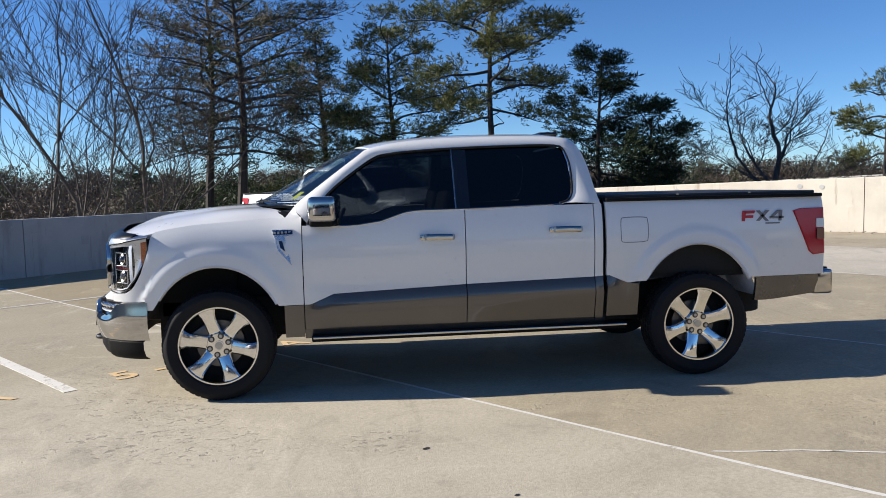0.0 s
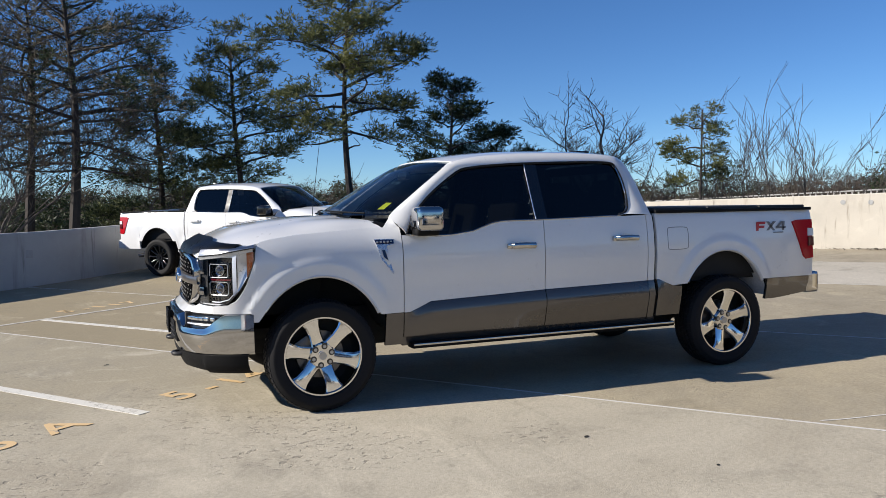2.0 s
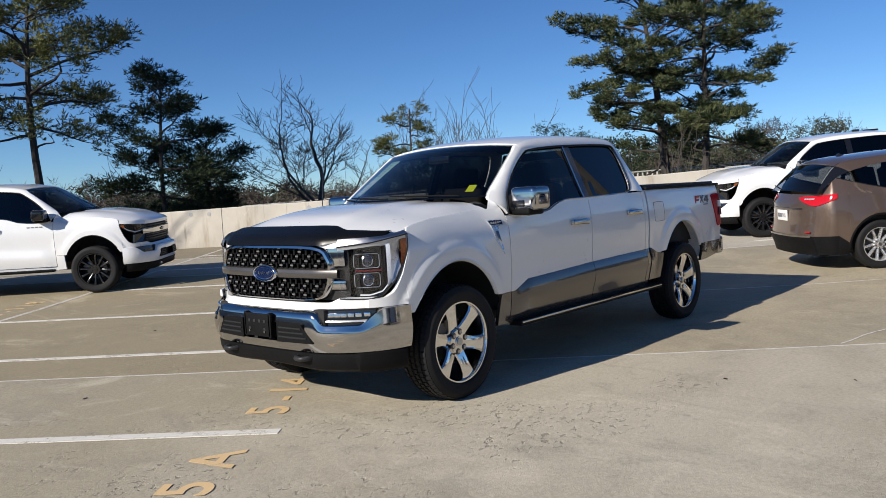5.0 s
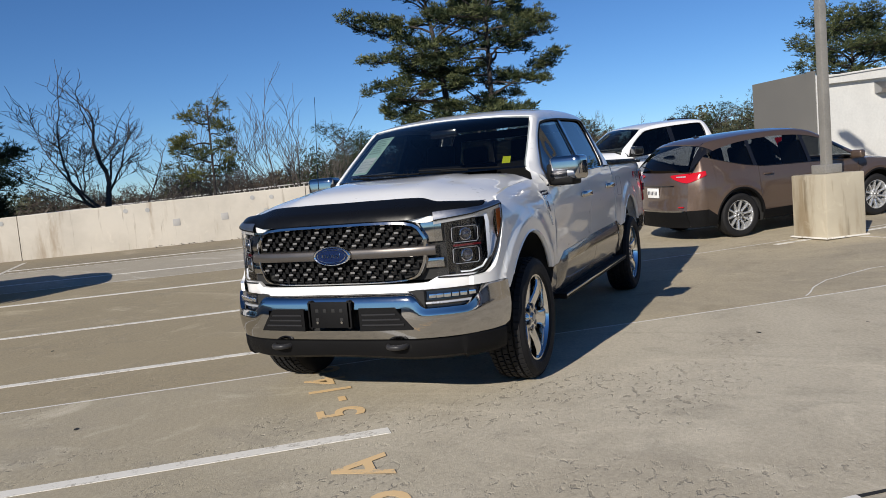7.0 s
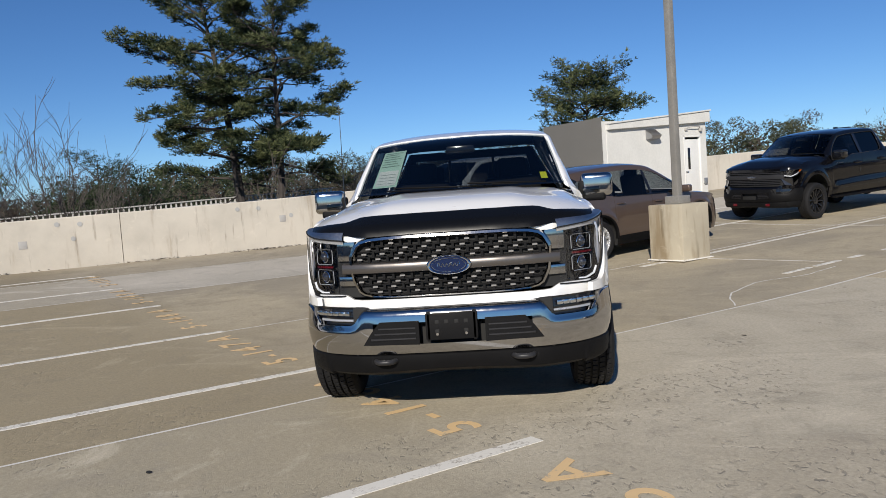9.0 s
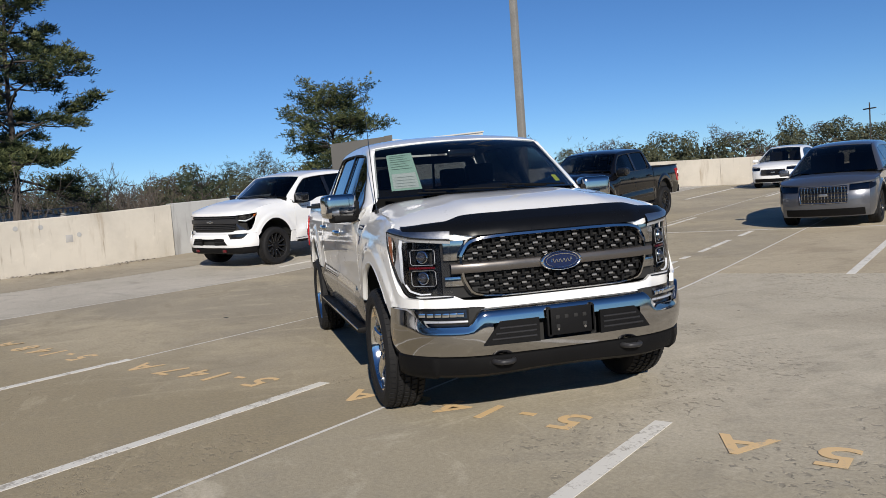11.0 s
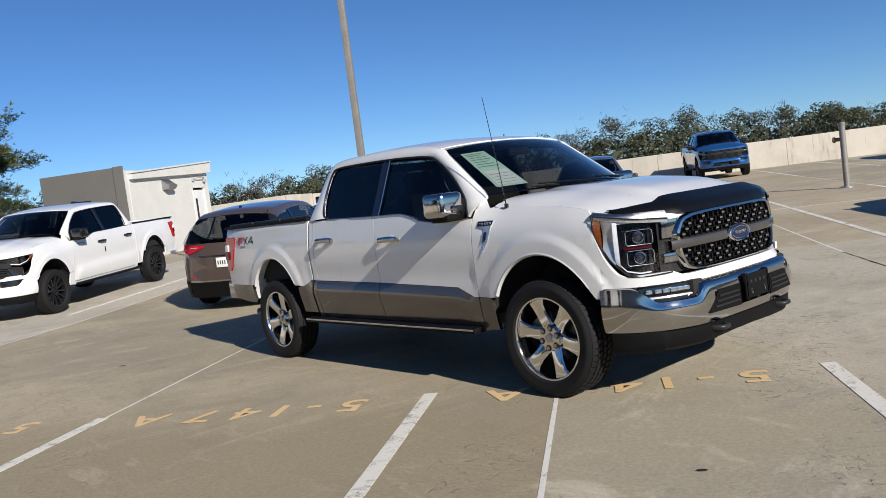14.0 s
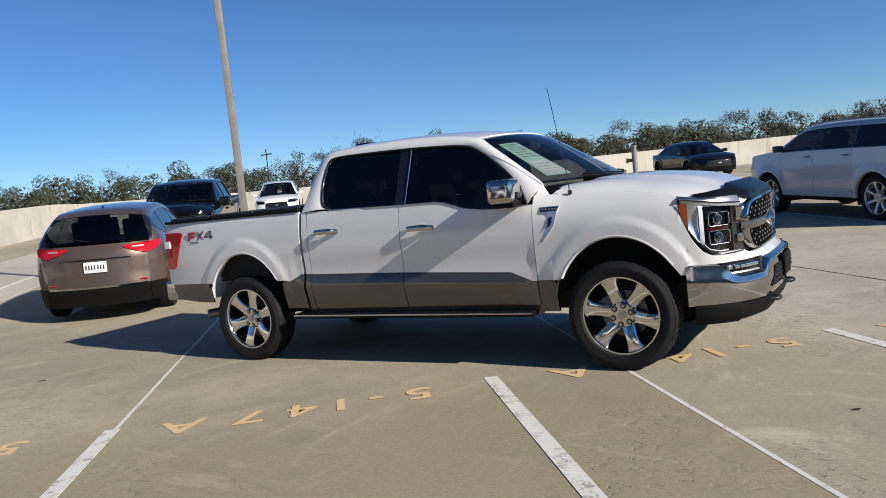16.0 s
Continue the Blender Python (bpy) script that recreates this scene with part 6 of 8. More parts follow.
            box(bm, (2.79, s * 0.42, 0.40), (0.05, 0.10, 0.06), 0.015)
            part("tow_hook", bm, S.get("hook", M_GLOSSBLK), e)
    # valance under the bumper
    bm = bmesh.new()
    rows = []
    for z, d_ in ((0.470, -0.05), (0.455, -0.02), (0.40, -0.022), (0.35, -0.045), (0.325, -0.10)):
        rows.append([(x + (d_ if abs(y) < 0.8 else d_ * 0.5), y * (1 + d_ * 0.35), z + 0.045 * smooth01(0.0, 0.5, 0.55 - abs(y)) * (1 if z < 0.42 else 0) * 0.3) for x, y in st[2:-2]])
    loft(bm, rows)
    part("valance", bm, M_PLASTIC, e, "black plastic valance")
    if S.get("plate_bracket"):
        bm = bmesh.new()
        box(bm, (2.862, 0, 0.628), (0.016, 0.305, 0.160), 0.006)
        for y in (-0.135, 0.135):
            box(bm, (2.850, y, 0.628), (0.04, 0.02, 0.175), 0.004)
        pb = part("plate_bracket", bm, M_PLASTIC, e, "empty black plastic plate bracket")
        for y, z in ((-0.085, 0.60), (0.085, 0.60), (-0.03, 0.655), (0.03, 0.655), (-0.085, 0.655), (0.085, 0.655)):
            bm = bmesh.new()
            box(bm, (2.870, y, z), (0.006, 0.024, 0.022), 0.003)
            part("bracket_hole", bm, M_DARK, pb)
        for y in (-0.085, 0.085):
            bm = bmesh.new()
            cyl(bm, (2.872, y, 0.583), 0.008, 0.008, "X", 10)
            part("screw", bm, M_CHROME, pb)
    # load bed: floor, inner sides, tailgate, cover
    bm = bmesh.new()
    box(bm, (-2.0, 0, 0.80), (1.74, 1.70, 0.06))
    box(bm, (-1.105, 0, 1.08), (0.04, 1.72, 0.56), 0.006)
    for s in (1, -1):
        box(bm, (-2.0, s * 0.86, 1.09), (1.74, 0.05, 0.55))
    part("bed_liner", bm, M_DARK, e)
    bm = bmesh.new()
    box(bm, (-2.870, 0, 1.09), (0.07, 1.74, 0.62), 0.02, None, 3)
    tg = part("tailgate", bm, P, e)
    bm = bmesh.new()
    box(bm, (-2.908, 0, 1.27), (0.02, 0.26, 0.09), 0.01)
    part("tailgate_handle", bm, M_PLASTIC, tg)
    bm = bmesh.new()
    box(bm, (-2.93, 0, 0.70), (0.15, 1.4, 0.19), 0.03, None, 3)
    part("rear_bumper", bm, BMP, e)
    bm = bmesh.new()
    box(bm, (-2.93, 0, 0.803), (0.14, 1.75, 0.015), 0.004)
    part("bumper_step", bm, M_PLASTIC, e)
    if S.get("cover"):
        for a_, b_ in ((-1.115, -1.70), (-1.71, -2.30), (-2.31, -2.865)):
            bm = bmesh.new()
            box(bm, ((a_ + b_) / 2, 0, 1.424), (abs(b_ - a_) - 0.006, 1.80, 0.030), 0.010, None, 2)
            part("bed_cover", bm, M_TONNEAU, e, "black folding bed cover, shut")
    for s in (1, -1):
        bm = bmesh.new()
        box(bm, (-2.0, s * 0.905, 1.402), (1.79, 0.10, 0.028), 0.008)
        part("bed_rail_cap", bm, M_PLASTIC, e)
    # cab rear, floor, inside
    back = lambda z, o: float(np.interp(z, [0.5, 1.37, 1.60, 1.84], [-1.065, -1.060, -1.01, -0.945])) + o
    half_w = lambda z: float(np.interp(z, [0.5, 1.37, 1.60, 1.84], [0.93, 0.93, 0.78, 0.65]))
    win_w = lambda z: float(np.interp(z, [1.43, 1.76], [0.66, 0.58]))
    for nm, mt, o_, k_ in (("cab_back", P, 0.0, 1.0), ("cab_lining", M_SEAT, 0.03, 0.97)):
        bm = bmesh.new()
        loft(bm, [[(back(z, o_), half_w(z) * k_ * t, z) for z in (0.5, 0.9, 1.37, 1.43)] for t in np.linspace(-1, 1, 9)])
        loft(bm, [[(back(z, o_), half_w(z) * k_ * t, z) for z in (1.76, 1.84)] for t in np.linspace(-1, 1, 9)])
        for s in (1, -1):
            loft(bm, [[(back(z, o_), s * win_w(z), z), (back(z, o_), s * half_w(z) * k_, z)] for z in np.linspace(1.43, 1.76, 5)])
        if o_:
            loft(bm, [[(-0.925, y * 0.76, 1.86), (-0.80, y * 0.72, 1.885), (0.60, y * 0.70, 1.865)] for y in spread(-0.90, 0.90, 8)])
        part(nm, bm, mt, e)
    bm = bmesh.new()
    loft(bm, [[(back(z, -0.004), win_w(z) * t, z) for z in np.linspace(1.425, 1.765, 4)] for t in np.linspace(-1, 1, 7)])
    bw = part("back_window", bm, M_GLASS_S if S["kind"] == "a" else M_GLASS_P, e, "tinted sliding back window")
    bm = bmesh.new()
    for y in (-0.24, 0.24):
        tube(bm, [(back(1.43, 0.002), y, 1.43), (back(1.76, 0.002), y * 0.95, 1.76)], 0.014, 6)
    part("window_bar", bm, M_GLOSSBLK, bw)
    bm = bmesh.new()
    box(bm, (0.13, 0, 0.60), (2.36, 1.80, 0.10))
    for s in (1, -1):
        box(bm, (0.08, s * 0.885, 0.90), (2.2, 0.05, 0.66))
    box(bm, (0.0, 0, 0.80), (1.3, 0.28, 0.36), 0.04)
    part("cabin_tub", bm, M_DASH, e)
    bm = bmesh.new()
    box(bm, (1.30, 0, 1.14), (0.42, 1.66, 0.42), 0.08, None, 3)
    box(bm, (1.12, 0, 1.30), (0.20, 0.42, 0.18), 0.03, None, 2)
    part("dashboard", bm, M_DASH, e)
    bm = bmesh.new()
    tube(bm, [Vector((0.98, 0.40, 1.20)) + Matrix.Rotation(radians(-24), 4, "Y") @ Vector((0, 0.185 * math.cos(t), 0.185 * math.sin(t))) for t in np.linspace(0, 6.283, 26)], 0.015, 8, cap=False)
    box(bm, (0.99, 0.40, 1.20), (0.04, 0.15, 0.13), 0.02, Matrix.Rotation(radians(-24), 4, "Y"))
    box(bm, (0.99, 0.40, 1.20), (0.02, 0.35, 0.03), 0.008, Matrix.Rotation(radians(-24), 4, "Y"))
    part("steering_wheel", bm, M_DASH, e)
    for x0, ys_ in ((0.30, (0.42, -0.42)), (-0.62, (0.42, -0.42))):
        for y in ys_:
            bm = bmesh.new()
            box(bm, (x0 + 0.12, y, 0.86), (0.52, 0.54, 0.18), 0.06, None, 3)
            box(bm, (x0 - 0.20, y, 1.20), (0.17, 0.52, 0.64), 0.06, Matrix.Rotation(radians(-14), 4, "Y"), 3)
            box(bm, (x0 - 0.30, y, 1.60), (0.10, 0.27, 0.19), 0.045, Matrix.Rotation(radians(-8), 4, "Y"), 3)
            part("seat", bm, M_SEAT, e)
    bm = bmesh.new()
    box(bm, (0.86, 0, 1.755), (0.05, 0.24, 0.07), 0.02, None, 2)
    part("inner_mirror", bm, M_GLOSSBLK, e)
    # underside
    bm = bmesh.new()
    box(bm, (0.15, 0, 0.60), (4.4, 1.1, 0.22), 0.03)
    for s in (1, -1):
        box(bm, (0.1, s * 0.50, 0.47), (4.5, 0.09, 0.16), 0.015)
    box(bm, (2.15, 0, 0.80), (0.8, 1.1, 0.5), 0.03)
    # unseen upright panel behind the grille, added to stop sun leaking underneath
    box(bm, (2.50, 0, 0.80), (0.10, 1.50, 0.66), 0.02)
    box(bm, (2.62, 0, 0.60), (0.30, 1.20, 0.30), 0.02)
    box(bm, (2.10, 0, 1.14), (0.9, 1.45, 0.10), 0.02)
    part("chassis", bm, M_DARK, e)
    bm = bmesh.new()
    cyl(bm, (-2.45, 0.05, 0.48), 0.36, 0.2, "Z", 26)
    part("spare_wheel", bm, M_DARK, e)
    for x in (HUBX, -HUBX):
        bm = bmesh.new()
        cyl(bm, (x, 0, 0.40), 0.055, 1.6, "Y", 14)
        bmesh.ops.create_uvsphere(bm, u_segments=14, v_segments=10, radius=0.17, matrix=Matrix.Translation((x, 0, 0.40)))
        part("axle", bm, M_DARK, e)
    bm = bmesh.new()
    tube(bm, [(-2.05, -0.62, 0.50), (-2.35, -0.76, 0.46), (-2.52, -0.86, 0.44)], 0.045, 14)
    part("exhaust", bm, M_EXHAUST, e)
    bm = bmesh.new()
    tube(bm, [(-0.6, -0.35, 0.40), (-1.2, -0.38, 0.40), (-1.5, -0.5, 0.48)], 0.10, 12)
    part("silencer", bm, M_EXHAUST, e)
    if S["kind"] == "a":
        bm = bmesh.new()
        tube(bm, [(1.50, -0.86, 1.32), (1.485, -0.865, 1.50), (1.40, -0.875, 2.13)], 0.0045, 6, 0.0022)
        cyl(bm, (1.50, -0.86, 1.335), 0.016, 0.03, "Z", 12)
        part("aerial", bm, M_GLOSSBLK, e, "thin black mast aerial")
        bm = bmesh.new()
        q = [(-1.215, 1.085), (-1.215, 1.235), (-1.245, 1.262), (-1.40, 1.262), (-1.43, 1.235), (-1.43, 1.105), (-1.40, 1.075), (-1.245, 1.072)]
        tube(bm, [Vector((x, side_y(x, z) - 0.0015, z)) for x, z in crom(q + [q[0]], 4)], 0.0038, 5, cap=False)
        part("fuel_flap", bm, M_GREYBADGE, e, "fuel flap seam")
    if S.get("tag"):
        bm = bmesh.new()
        box(bm, (0.12, side_y(0.1, 0.95) + 0.003, 0.98), (0.035, 0.006, 0.10), 0.003)
        box(bm, (0.12, -side_y(0.1, 0.95) - 0.003, 0.98), (0.035, 0.006, 0.10), 0.003)
        part("paper_tag", bm, M_DARK, e)
    return e


CHROME_WHEEL = (0.408, 0.268, 0.282, 6, 0.112, M_CHROMEW, True, M_SATIN)
pickup(Matrix(), dict(
    kind="a", label="pearl white crew cab pickup with grey lower band and chrome", paint=M_WHITE, lower=M_STONE,
    bumper=M_CHROME, trim=M_CHROME, handle=M_CHROME, mirror=M_CHROME, mirror_label="chrome mirror cap", glass_f=M_GLASS_S,
    wheel=CHROME_WHEEL, notices=True, deflector=True, plate_bracket=True, cover=True))


# ---- the other vehicles ----
def park(x, y, heading):
    """Pose of a vehicle whose middle stands over (x, y), on the deck and tilted with it."""
    h = radians(heading)
    f, l = Vector((math.cos(h), math.sin(h))), Vector((-math.sin(h), math.cos(h)))
    z = lambda a, b: ground_at(x + f.x * a + l.x * b, y + f.y * a + l.y * b)
    zf, zb, zl, zr = (z(1.8, 0.8) + z(1.8, -0.8)) / 2, (z(-1.8, 0.8) + z(-1.8, -0.8)) / 2, (z(1.8, 0.8) + z(-1.8, 0.8)) / 2, (z(1.8, -0.8) + z(-1.8, -0.8)) / 2
    fx = Vector((f.x, f.y, (zf - zb) / 3.6)).normalized()
    ly = Vector((l.x, l.y, (zl - zr) / 1.6))
    up = fx.cross(ly).normalized()
    ly = up.cross(fx)
    m = Matrix((fx, ly, up)).transposed().to_4x4()
    m.translation = (x, y, (zf + zb) / 2)
    return m


BLACK_WHEEL = (0.408, 0.265, 0.272, 12, 0.036, M_BLKWHEEL, False, M_BLKWHEEL)
base = dict(kind="b", bumper=M_WHITE2, trim=M_GLOSSBLK, handle=M_WHITE2, mirror=M_GLOSSBLK, glass_f=M_GLASS_S, wheel=BLACK_WHEEL,
            grille_bar=M_BLACKTRIM, grille_top=M_BLACKTRIM, emblem=M_GLOSSBLK, notices=False, tag=True)
pickup(park(0.52, -10.85, 134.5), dict(base, label="plain white crew cab pickup with black wheels by the parapet", grille_top=M_WHITE2, paint=M_WHITE2, lower=M_WHITE2, grille_bar=M_CHROME, trim=M_CHROME))
pickup(park(-12.02, -0.25, -49.0), dict(base, label="white crew cab pickup with black grille and wheels", handle=M_GLOSSBLK, emblem=M_SATIN, grille_top=M_WHITE2, paint=M_WHITE2, lower=M_WHITE2, hook=M_REDDARK))
pickup(park(-12.56, 8.02, -53.0), dict(base, label="glossy black crew cab pickup with black wheels", grille_top=M_BLACKP, paint=M_BLACKP, lower=M_BLACKP, bumper=M_PLASTIC, handle=M_BLACKP, hook=M_REDDARK, emblem=M_SATIN))
pickup(park(-12.5, 26.3, -51.0), dict(base, label="metallic blue crew cab pickup at the far parapet", grille_top=M_BLUE, paint=M_BLUE, lower=M_BLUE, bumper=M_BLUE, handle=M_BLUE))


def car(m, S):
    """Estate-bodied car or saloon from its own outlines: skins for wings, doors and quarters, glass, ends, lamps, wheels."""
    e = thing(S["name"], m, S["label"], S["category"])
    P, w = S["paint"], S["w"]
    xf, xr, hub, R = S["xf"], S["xr"], S["hub"], S["wheel"][0]
    belt, hood, sill = curve(S["belt"]), curve(S["hood"]), S["sill"]
    low = S.get("clad", M_PLASTIC)
    ztop = S.get("ztop", max(z for _, z in S["belt"]))
    fl = curve([(0.15, 0.90 * w), (0.30, 0.955 * w), (0.50, 0.985 * w), (0.72, w), (0.88, 0.992 * w), (ztop, 0.952 * w)])
    a = R + 0.075

    def sy(x, z):
        y = 0.5 * fl(z) + 0.25 * (fl(z - 0.06) + fl(z + 0.06)) if z < ztop else 0.945 * w - (z - ztop) * S.get("tumble", 0.42)
        t = max(0.0, (x - (xf - 0.80)) / 0.80)
        y *= 1 - 0.30 * t ** 2.6
        t = max(0.0, ((xr + 0.75) - x) / 0.75)
        y *= 1 - S.get("taper", 0.16) * t ** 2.2
        for xc in (hub, -hub):
            r = math.hypot((x - xc) / a, (z - R) / a)
            y += 0.018 * (1 - smooth01(1.16, 1.28, r)) * (1 if z > R * 0.8 else 0)
        return y

    archz = lambda x: max([R + math.sqrt(max(0, a * a - (x - xc) ** 2)) for xc in (hub, -hub) if abs(x - xc) < a] + [sill])
    d1, d2, d3 = S["doors"]
    clad = sill + S.get("clad_h", 0.16)
    dlo, rail = S["dlo"], S["rail"]
    for s in (1, -1):
        F = lambda x, z, o=0.0: Vector((x, s * (sy(x, z) + o), z))

        def skin(name, xs, lo, hi, n, mt, parent=e, o=0.0, label=""):
            bm = bmesh.new()
            sheet(bm, xs, lo, hi, n, lambda x, z: F(x, z, o))
            rim_in(bm, (0, -s * 0.025, 0))
            return part(name, bm, mt, parent, label)

        base_lo = lambda x: max(archz(x) if archz(x) > sill + 0.001 else clad, clad)
        skin("front_wing", sorted(set(spread(d1 + 0.004, xf - 0.445, 10) + [x for x in arch_xs(hub, a, 14) if d1 < x < xf - 0.445])), base_lo, lambda x: hood(x), 9, P)
        for nm, xa, xb in (("front_door", d2 + 0.003, d1 - 0.003), ("rear_door", d3 + 0.003, d2 - 0.003)):
            d = skin(nm, sorted(set(spread(xa, xb, 10) + [x for x in arch_xs(-hub, a, 14) if xa < x < xb])), base_lo, belt, 8, P)
            bm = bmesh.new()
            hx = xa + 0.16
            hz = belt(hx) - 0.12
            tube(bm, [F(hx - 0.09, hz, 0.008), F(hx - 0.06, hz, 0.03), F(hx + 0.06, hz, 0.03), F(hx + 0.09, hz, 0.008)], 0.014, 8)
            part("door_handle", bm, S.get("handle", P), d)
        skin("quarter_panel", sorted(set(spread(xr + 0.415, d3 - 0.003, 14) + [x for x in arch_xs(-hub, a, 14) if xr + 0.415 < x < d3])), base_lo, belt, 9, P)
        # cladding along the sill and round the arches
        skin("sill_cladding", spread(-hub + a + 0.005, hub - a - 0.005, 8), lambda x: sill - 0.03, lambda x: clad - 0.003, 3, low, o=0.004)
        for xc in (hub, -hub):
            bm = bmesh.new()
            pts = [(xc + math.cos(t), R + math.sin(t), t) for t in np.linspace(-0.02 + math.asin(max(-0.3, (clad - R) / a)) * 0.3, math.pi, 22)]
            rows = [[Vector((xc + math.cos(t) * rr_, s * (sy(xc + math.cos(t) * rr_, R + math.sin(t) * rr_) + o), R + math.sin(t) * rr_)) for _, _, t in pts] for rr_, o in ((a + S.get("arch_w", 0.05), 0.002), (a + S.get("arch_w", 0.05) - 0.005, 0.010), (a + 0.004, 0.012), (a - 0.012, 0.0), (a - 0.012, -0.05))]
            loft(bm, rows)
            part("arch_trim", bm, S.get("arch_mat", low), e)
            bm = bmesh.new()
            vv = loft(bm, [[(xc + (a + 0.01) * math.cos(t), s * y, R + (a + 0.01) * math.sin(t)) for t in np.linspace(-0.3, math.pi + 0.3, 22)] for y in (w * 0.95, w * 0.55)])
            bm.faces.new(vv[-1])
            part("wheel_housing", bm, M_DARK, e)
            add_wheel(e, xc, s * (w - 0.02 - S["wheel"][1] / 2), R, S["wheel"], 0.4 + xc)
        # window frame and glass
        A2, O3 = crom(dlo, 4), [Vector(q) for q in crom(rail, 4)]
        rows = []
        for t in (0.0, 0.3, 0.7, 1.0):
            rows.append([(lambda p: (p.x, s * p.y, p.z))(Vector((x, sy(x, z), z)).lerp(q, t) + Vector((0, 0.012, 0.008)) * math.sin(math.pi * t)) for (x, z), q in zip(A2, O3)])
        cut = S.get("corner_cut", len(A2) - 1)
        bm = bmesh.new()
        loft(bm, [r_[:cut + 1] for r_ in rows])
        rim_in(bm, (0, -s * 0.025, 0))
        part("roof_side", bm, P, e)
        if cut < len(A2) - 1:                              # black corner between quarter and rear window
            bm = bmesh.new()
            loft(bm, [r_[cut:] for r_ in rows])
            part("rear_corner", bm, M_GLOSSBLK, e, "gloss black rear corner")
        bm = bmesh.new()
        x0, x1 = min(x for x, z in dlo), max(x for x, z in dlo)
        im = max(range(len(A2)), key=lambda i: A2[i][1])
        fr = sorted(A2[:im + 1] + A2[im:], key=lambda q: q[0])
        top = curve([(x, z) for x, z in fr])
        xs = spread(x0 + 0.004, x1 - 0.004, 34)
        loft(bm, [[Vector((x, s * (sy(x, z) - 0.012), z)) for z in np.linspace(min(belt(x) + 0.004, top(x) - 0.004), top(x), 6)] for x in xs])
        part("side_window", bm, S.get("side_glass", M_GLASS_P), e, "dark side windows")
        for xp in S["pillars"]:
            bm = bmesh.new()
            loft(bm, [[Vector((x, s * (sy(x, z) - 0.004), z)) for z in np.linspace(belt(x), top(x), 5)] for x in (xp - 0.035, xp, xp + 0.035)])
            part("pillar_cover", bm, M_GLOSSBLK, e)
        bm = bmesh.new()
        tube(bm, [F(x, belt(x) + 0.002, 0.002) for x in spread(x0, x1, 14)], 0.007, 6)
        part("belt_strip", bm, S.get("trim", M_GLOSSBLK), e)
        bm = bmesh.new()
        mx = d1 - 0.12
        mc = Vector((mx, s * (w + 0.10), belt(mx) + 0.07))
        box(bm, mc, (0.12, 0.20, 0.13), 0.04, Matrix.Rotation(radians(-s * 10), 4, "Z"), 3)
        tube(bm, [(mx + 0.02, s * (w - 0.06), belt(mx) + 0.01), mc + Vector((0, -s * 0.08, -0.04))], 0.03, 8)
        part("mirror", bm, S.get("mirror", P), e)
        if S.get("roof_rails"):
            bm = bmesh.new()
            i0, i1 = S["roof_rails"]
            pts = [q + Vector((0, -0.03, 0.035)) for q in O3[i0:i1]]
            pts = [pts[0] + Vector((0, 0, -0.04))] + pts + [pts[-1] + Vector((0, 0, -0.04))]
            tube(bm, [(q.x, s * q.y, q.z) for q in pts], 0.017, 8)
            part("roof_rail", bm, S["rail_mat"], e)
    # roof
    O3 = [Vector(q) for q in crom(rail, 4)]
    i0, i1 = S["roof_span"]
    bm = bmesh.new()
    rows = []
    for i, q in enumerate(O3[i0:i1]):
        k = i / (i1 - i0 - 1)
        rows.append([(q.x + (1 - t * t) * (0.07 * max(0, 1 - k / 0.3) - 0.05 * max(0, (k - 0.75) / 0.25)), q.y * t, q.z + 0.045 * (1 - abs(t) ** 2.6)) for t in [1 - 2 * j / 14 for j in range(15)]])
    loft(bm, rows)
    rim_in(bm, (0, 0, -0.02))
    part("roof", bm, P, e)
    # screens
    for nm, seg, bow0, bow1, gm in (("windscreen", S["screen"], 0.20, 0.07, S.get("screen_glass", M_GLASS_W)), ("rear_window", S["backlight"], -0.12, -0.05, S.get("back_glass", M_GLASS_P))):
        ed = O3[seg[0]:seg[1]]
        bm = bmesh.new()
        n = len(ed)
        loft(bm, [[(q.x + lerp(bow0, bow1, i / (n - 1)) * (1 - t * t), (q.y - 0.015) * t * (S.get("back_w", 1.0) if bow0 < 0 else 1.0), q.z + 0.03 * (i / (n - 1)) * (1 - t * t) + 0.004) for t in [1 - 2 * j / 16 for j in range(17)]] for i, q in enumerate(ed)])
        part(nm, bm, gm, e)
        if bow0 < 0 and S.get("back_w", 1.0) < 1:
            for s in (1, -1):                               # painted pillars beside the narrower glass
                bm = bmesh.new()
                loft(bm, [[(q.x + lerp(bow0, bow1, i / (n - 1)) * (1 - t * t), s * q.y * t, q.z + 0.012 + 0.03 * (i / (n - 1)) * (1 - t * t)) for t in np.linspace(S["back_w"] - 0.02, 1.0, 4)] for i, q in enumerate(ed)])
                part("rear_pillar", bm, P, e)
    # bonnet
    q0 = O3[S["screen"][0]]
    bm = bmesh.new()
    rows = []
    for i in range(15):
        k = i / 14
        row = []
        for j in range(19):
            t = 1 - 2 * j / 18
            x = lerp(q0.x + 0.02 + 0.19 * (1 - t * t), xf - 0.10 - 0.26 * abs(t) ** 2.6, k)
            z = hood(x) + 0.075 * (1 - abs(t) ** 2.6) * (1 - 0.75 * k ** 3) - 0.004
            row.append((x, (sy(x, hood(x)) - 0.004) * t, z))
        rows.append(row)
    loft(bm, rows)
    rim_in(bm, (0, 0, -0.03))
    part("bonnet", bm, P, e)
    # front end
    wrap = lambda k: math.sin(0.5 * math.pi * k)
    hf = hood(xf - 0.1) + 0.015
    fx = lambda y, z: xf - 0.02 - 0.30 * (abs(y) / w) ** 3.2 - 0.10 * max(0, (z - 0.55) / (hf - 0.55)) ** 2 - 0.10 * max(0, (0.35 - z) / 0.2)
    ye = 0.86 * w
    bm = bmesh.new()
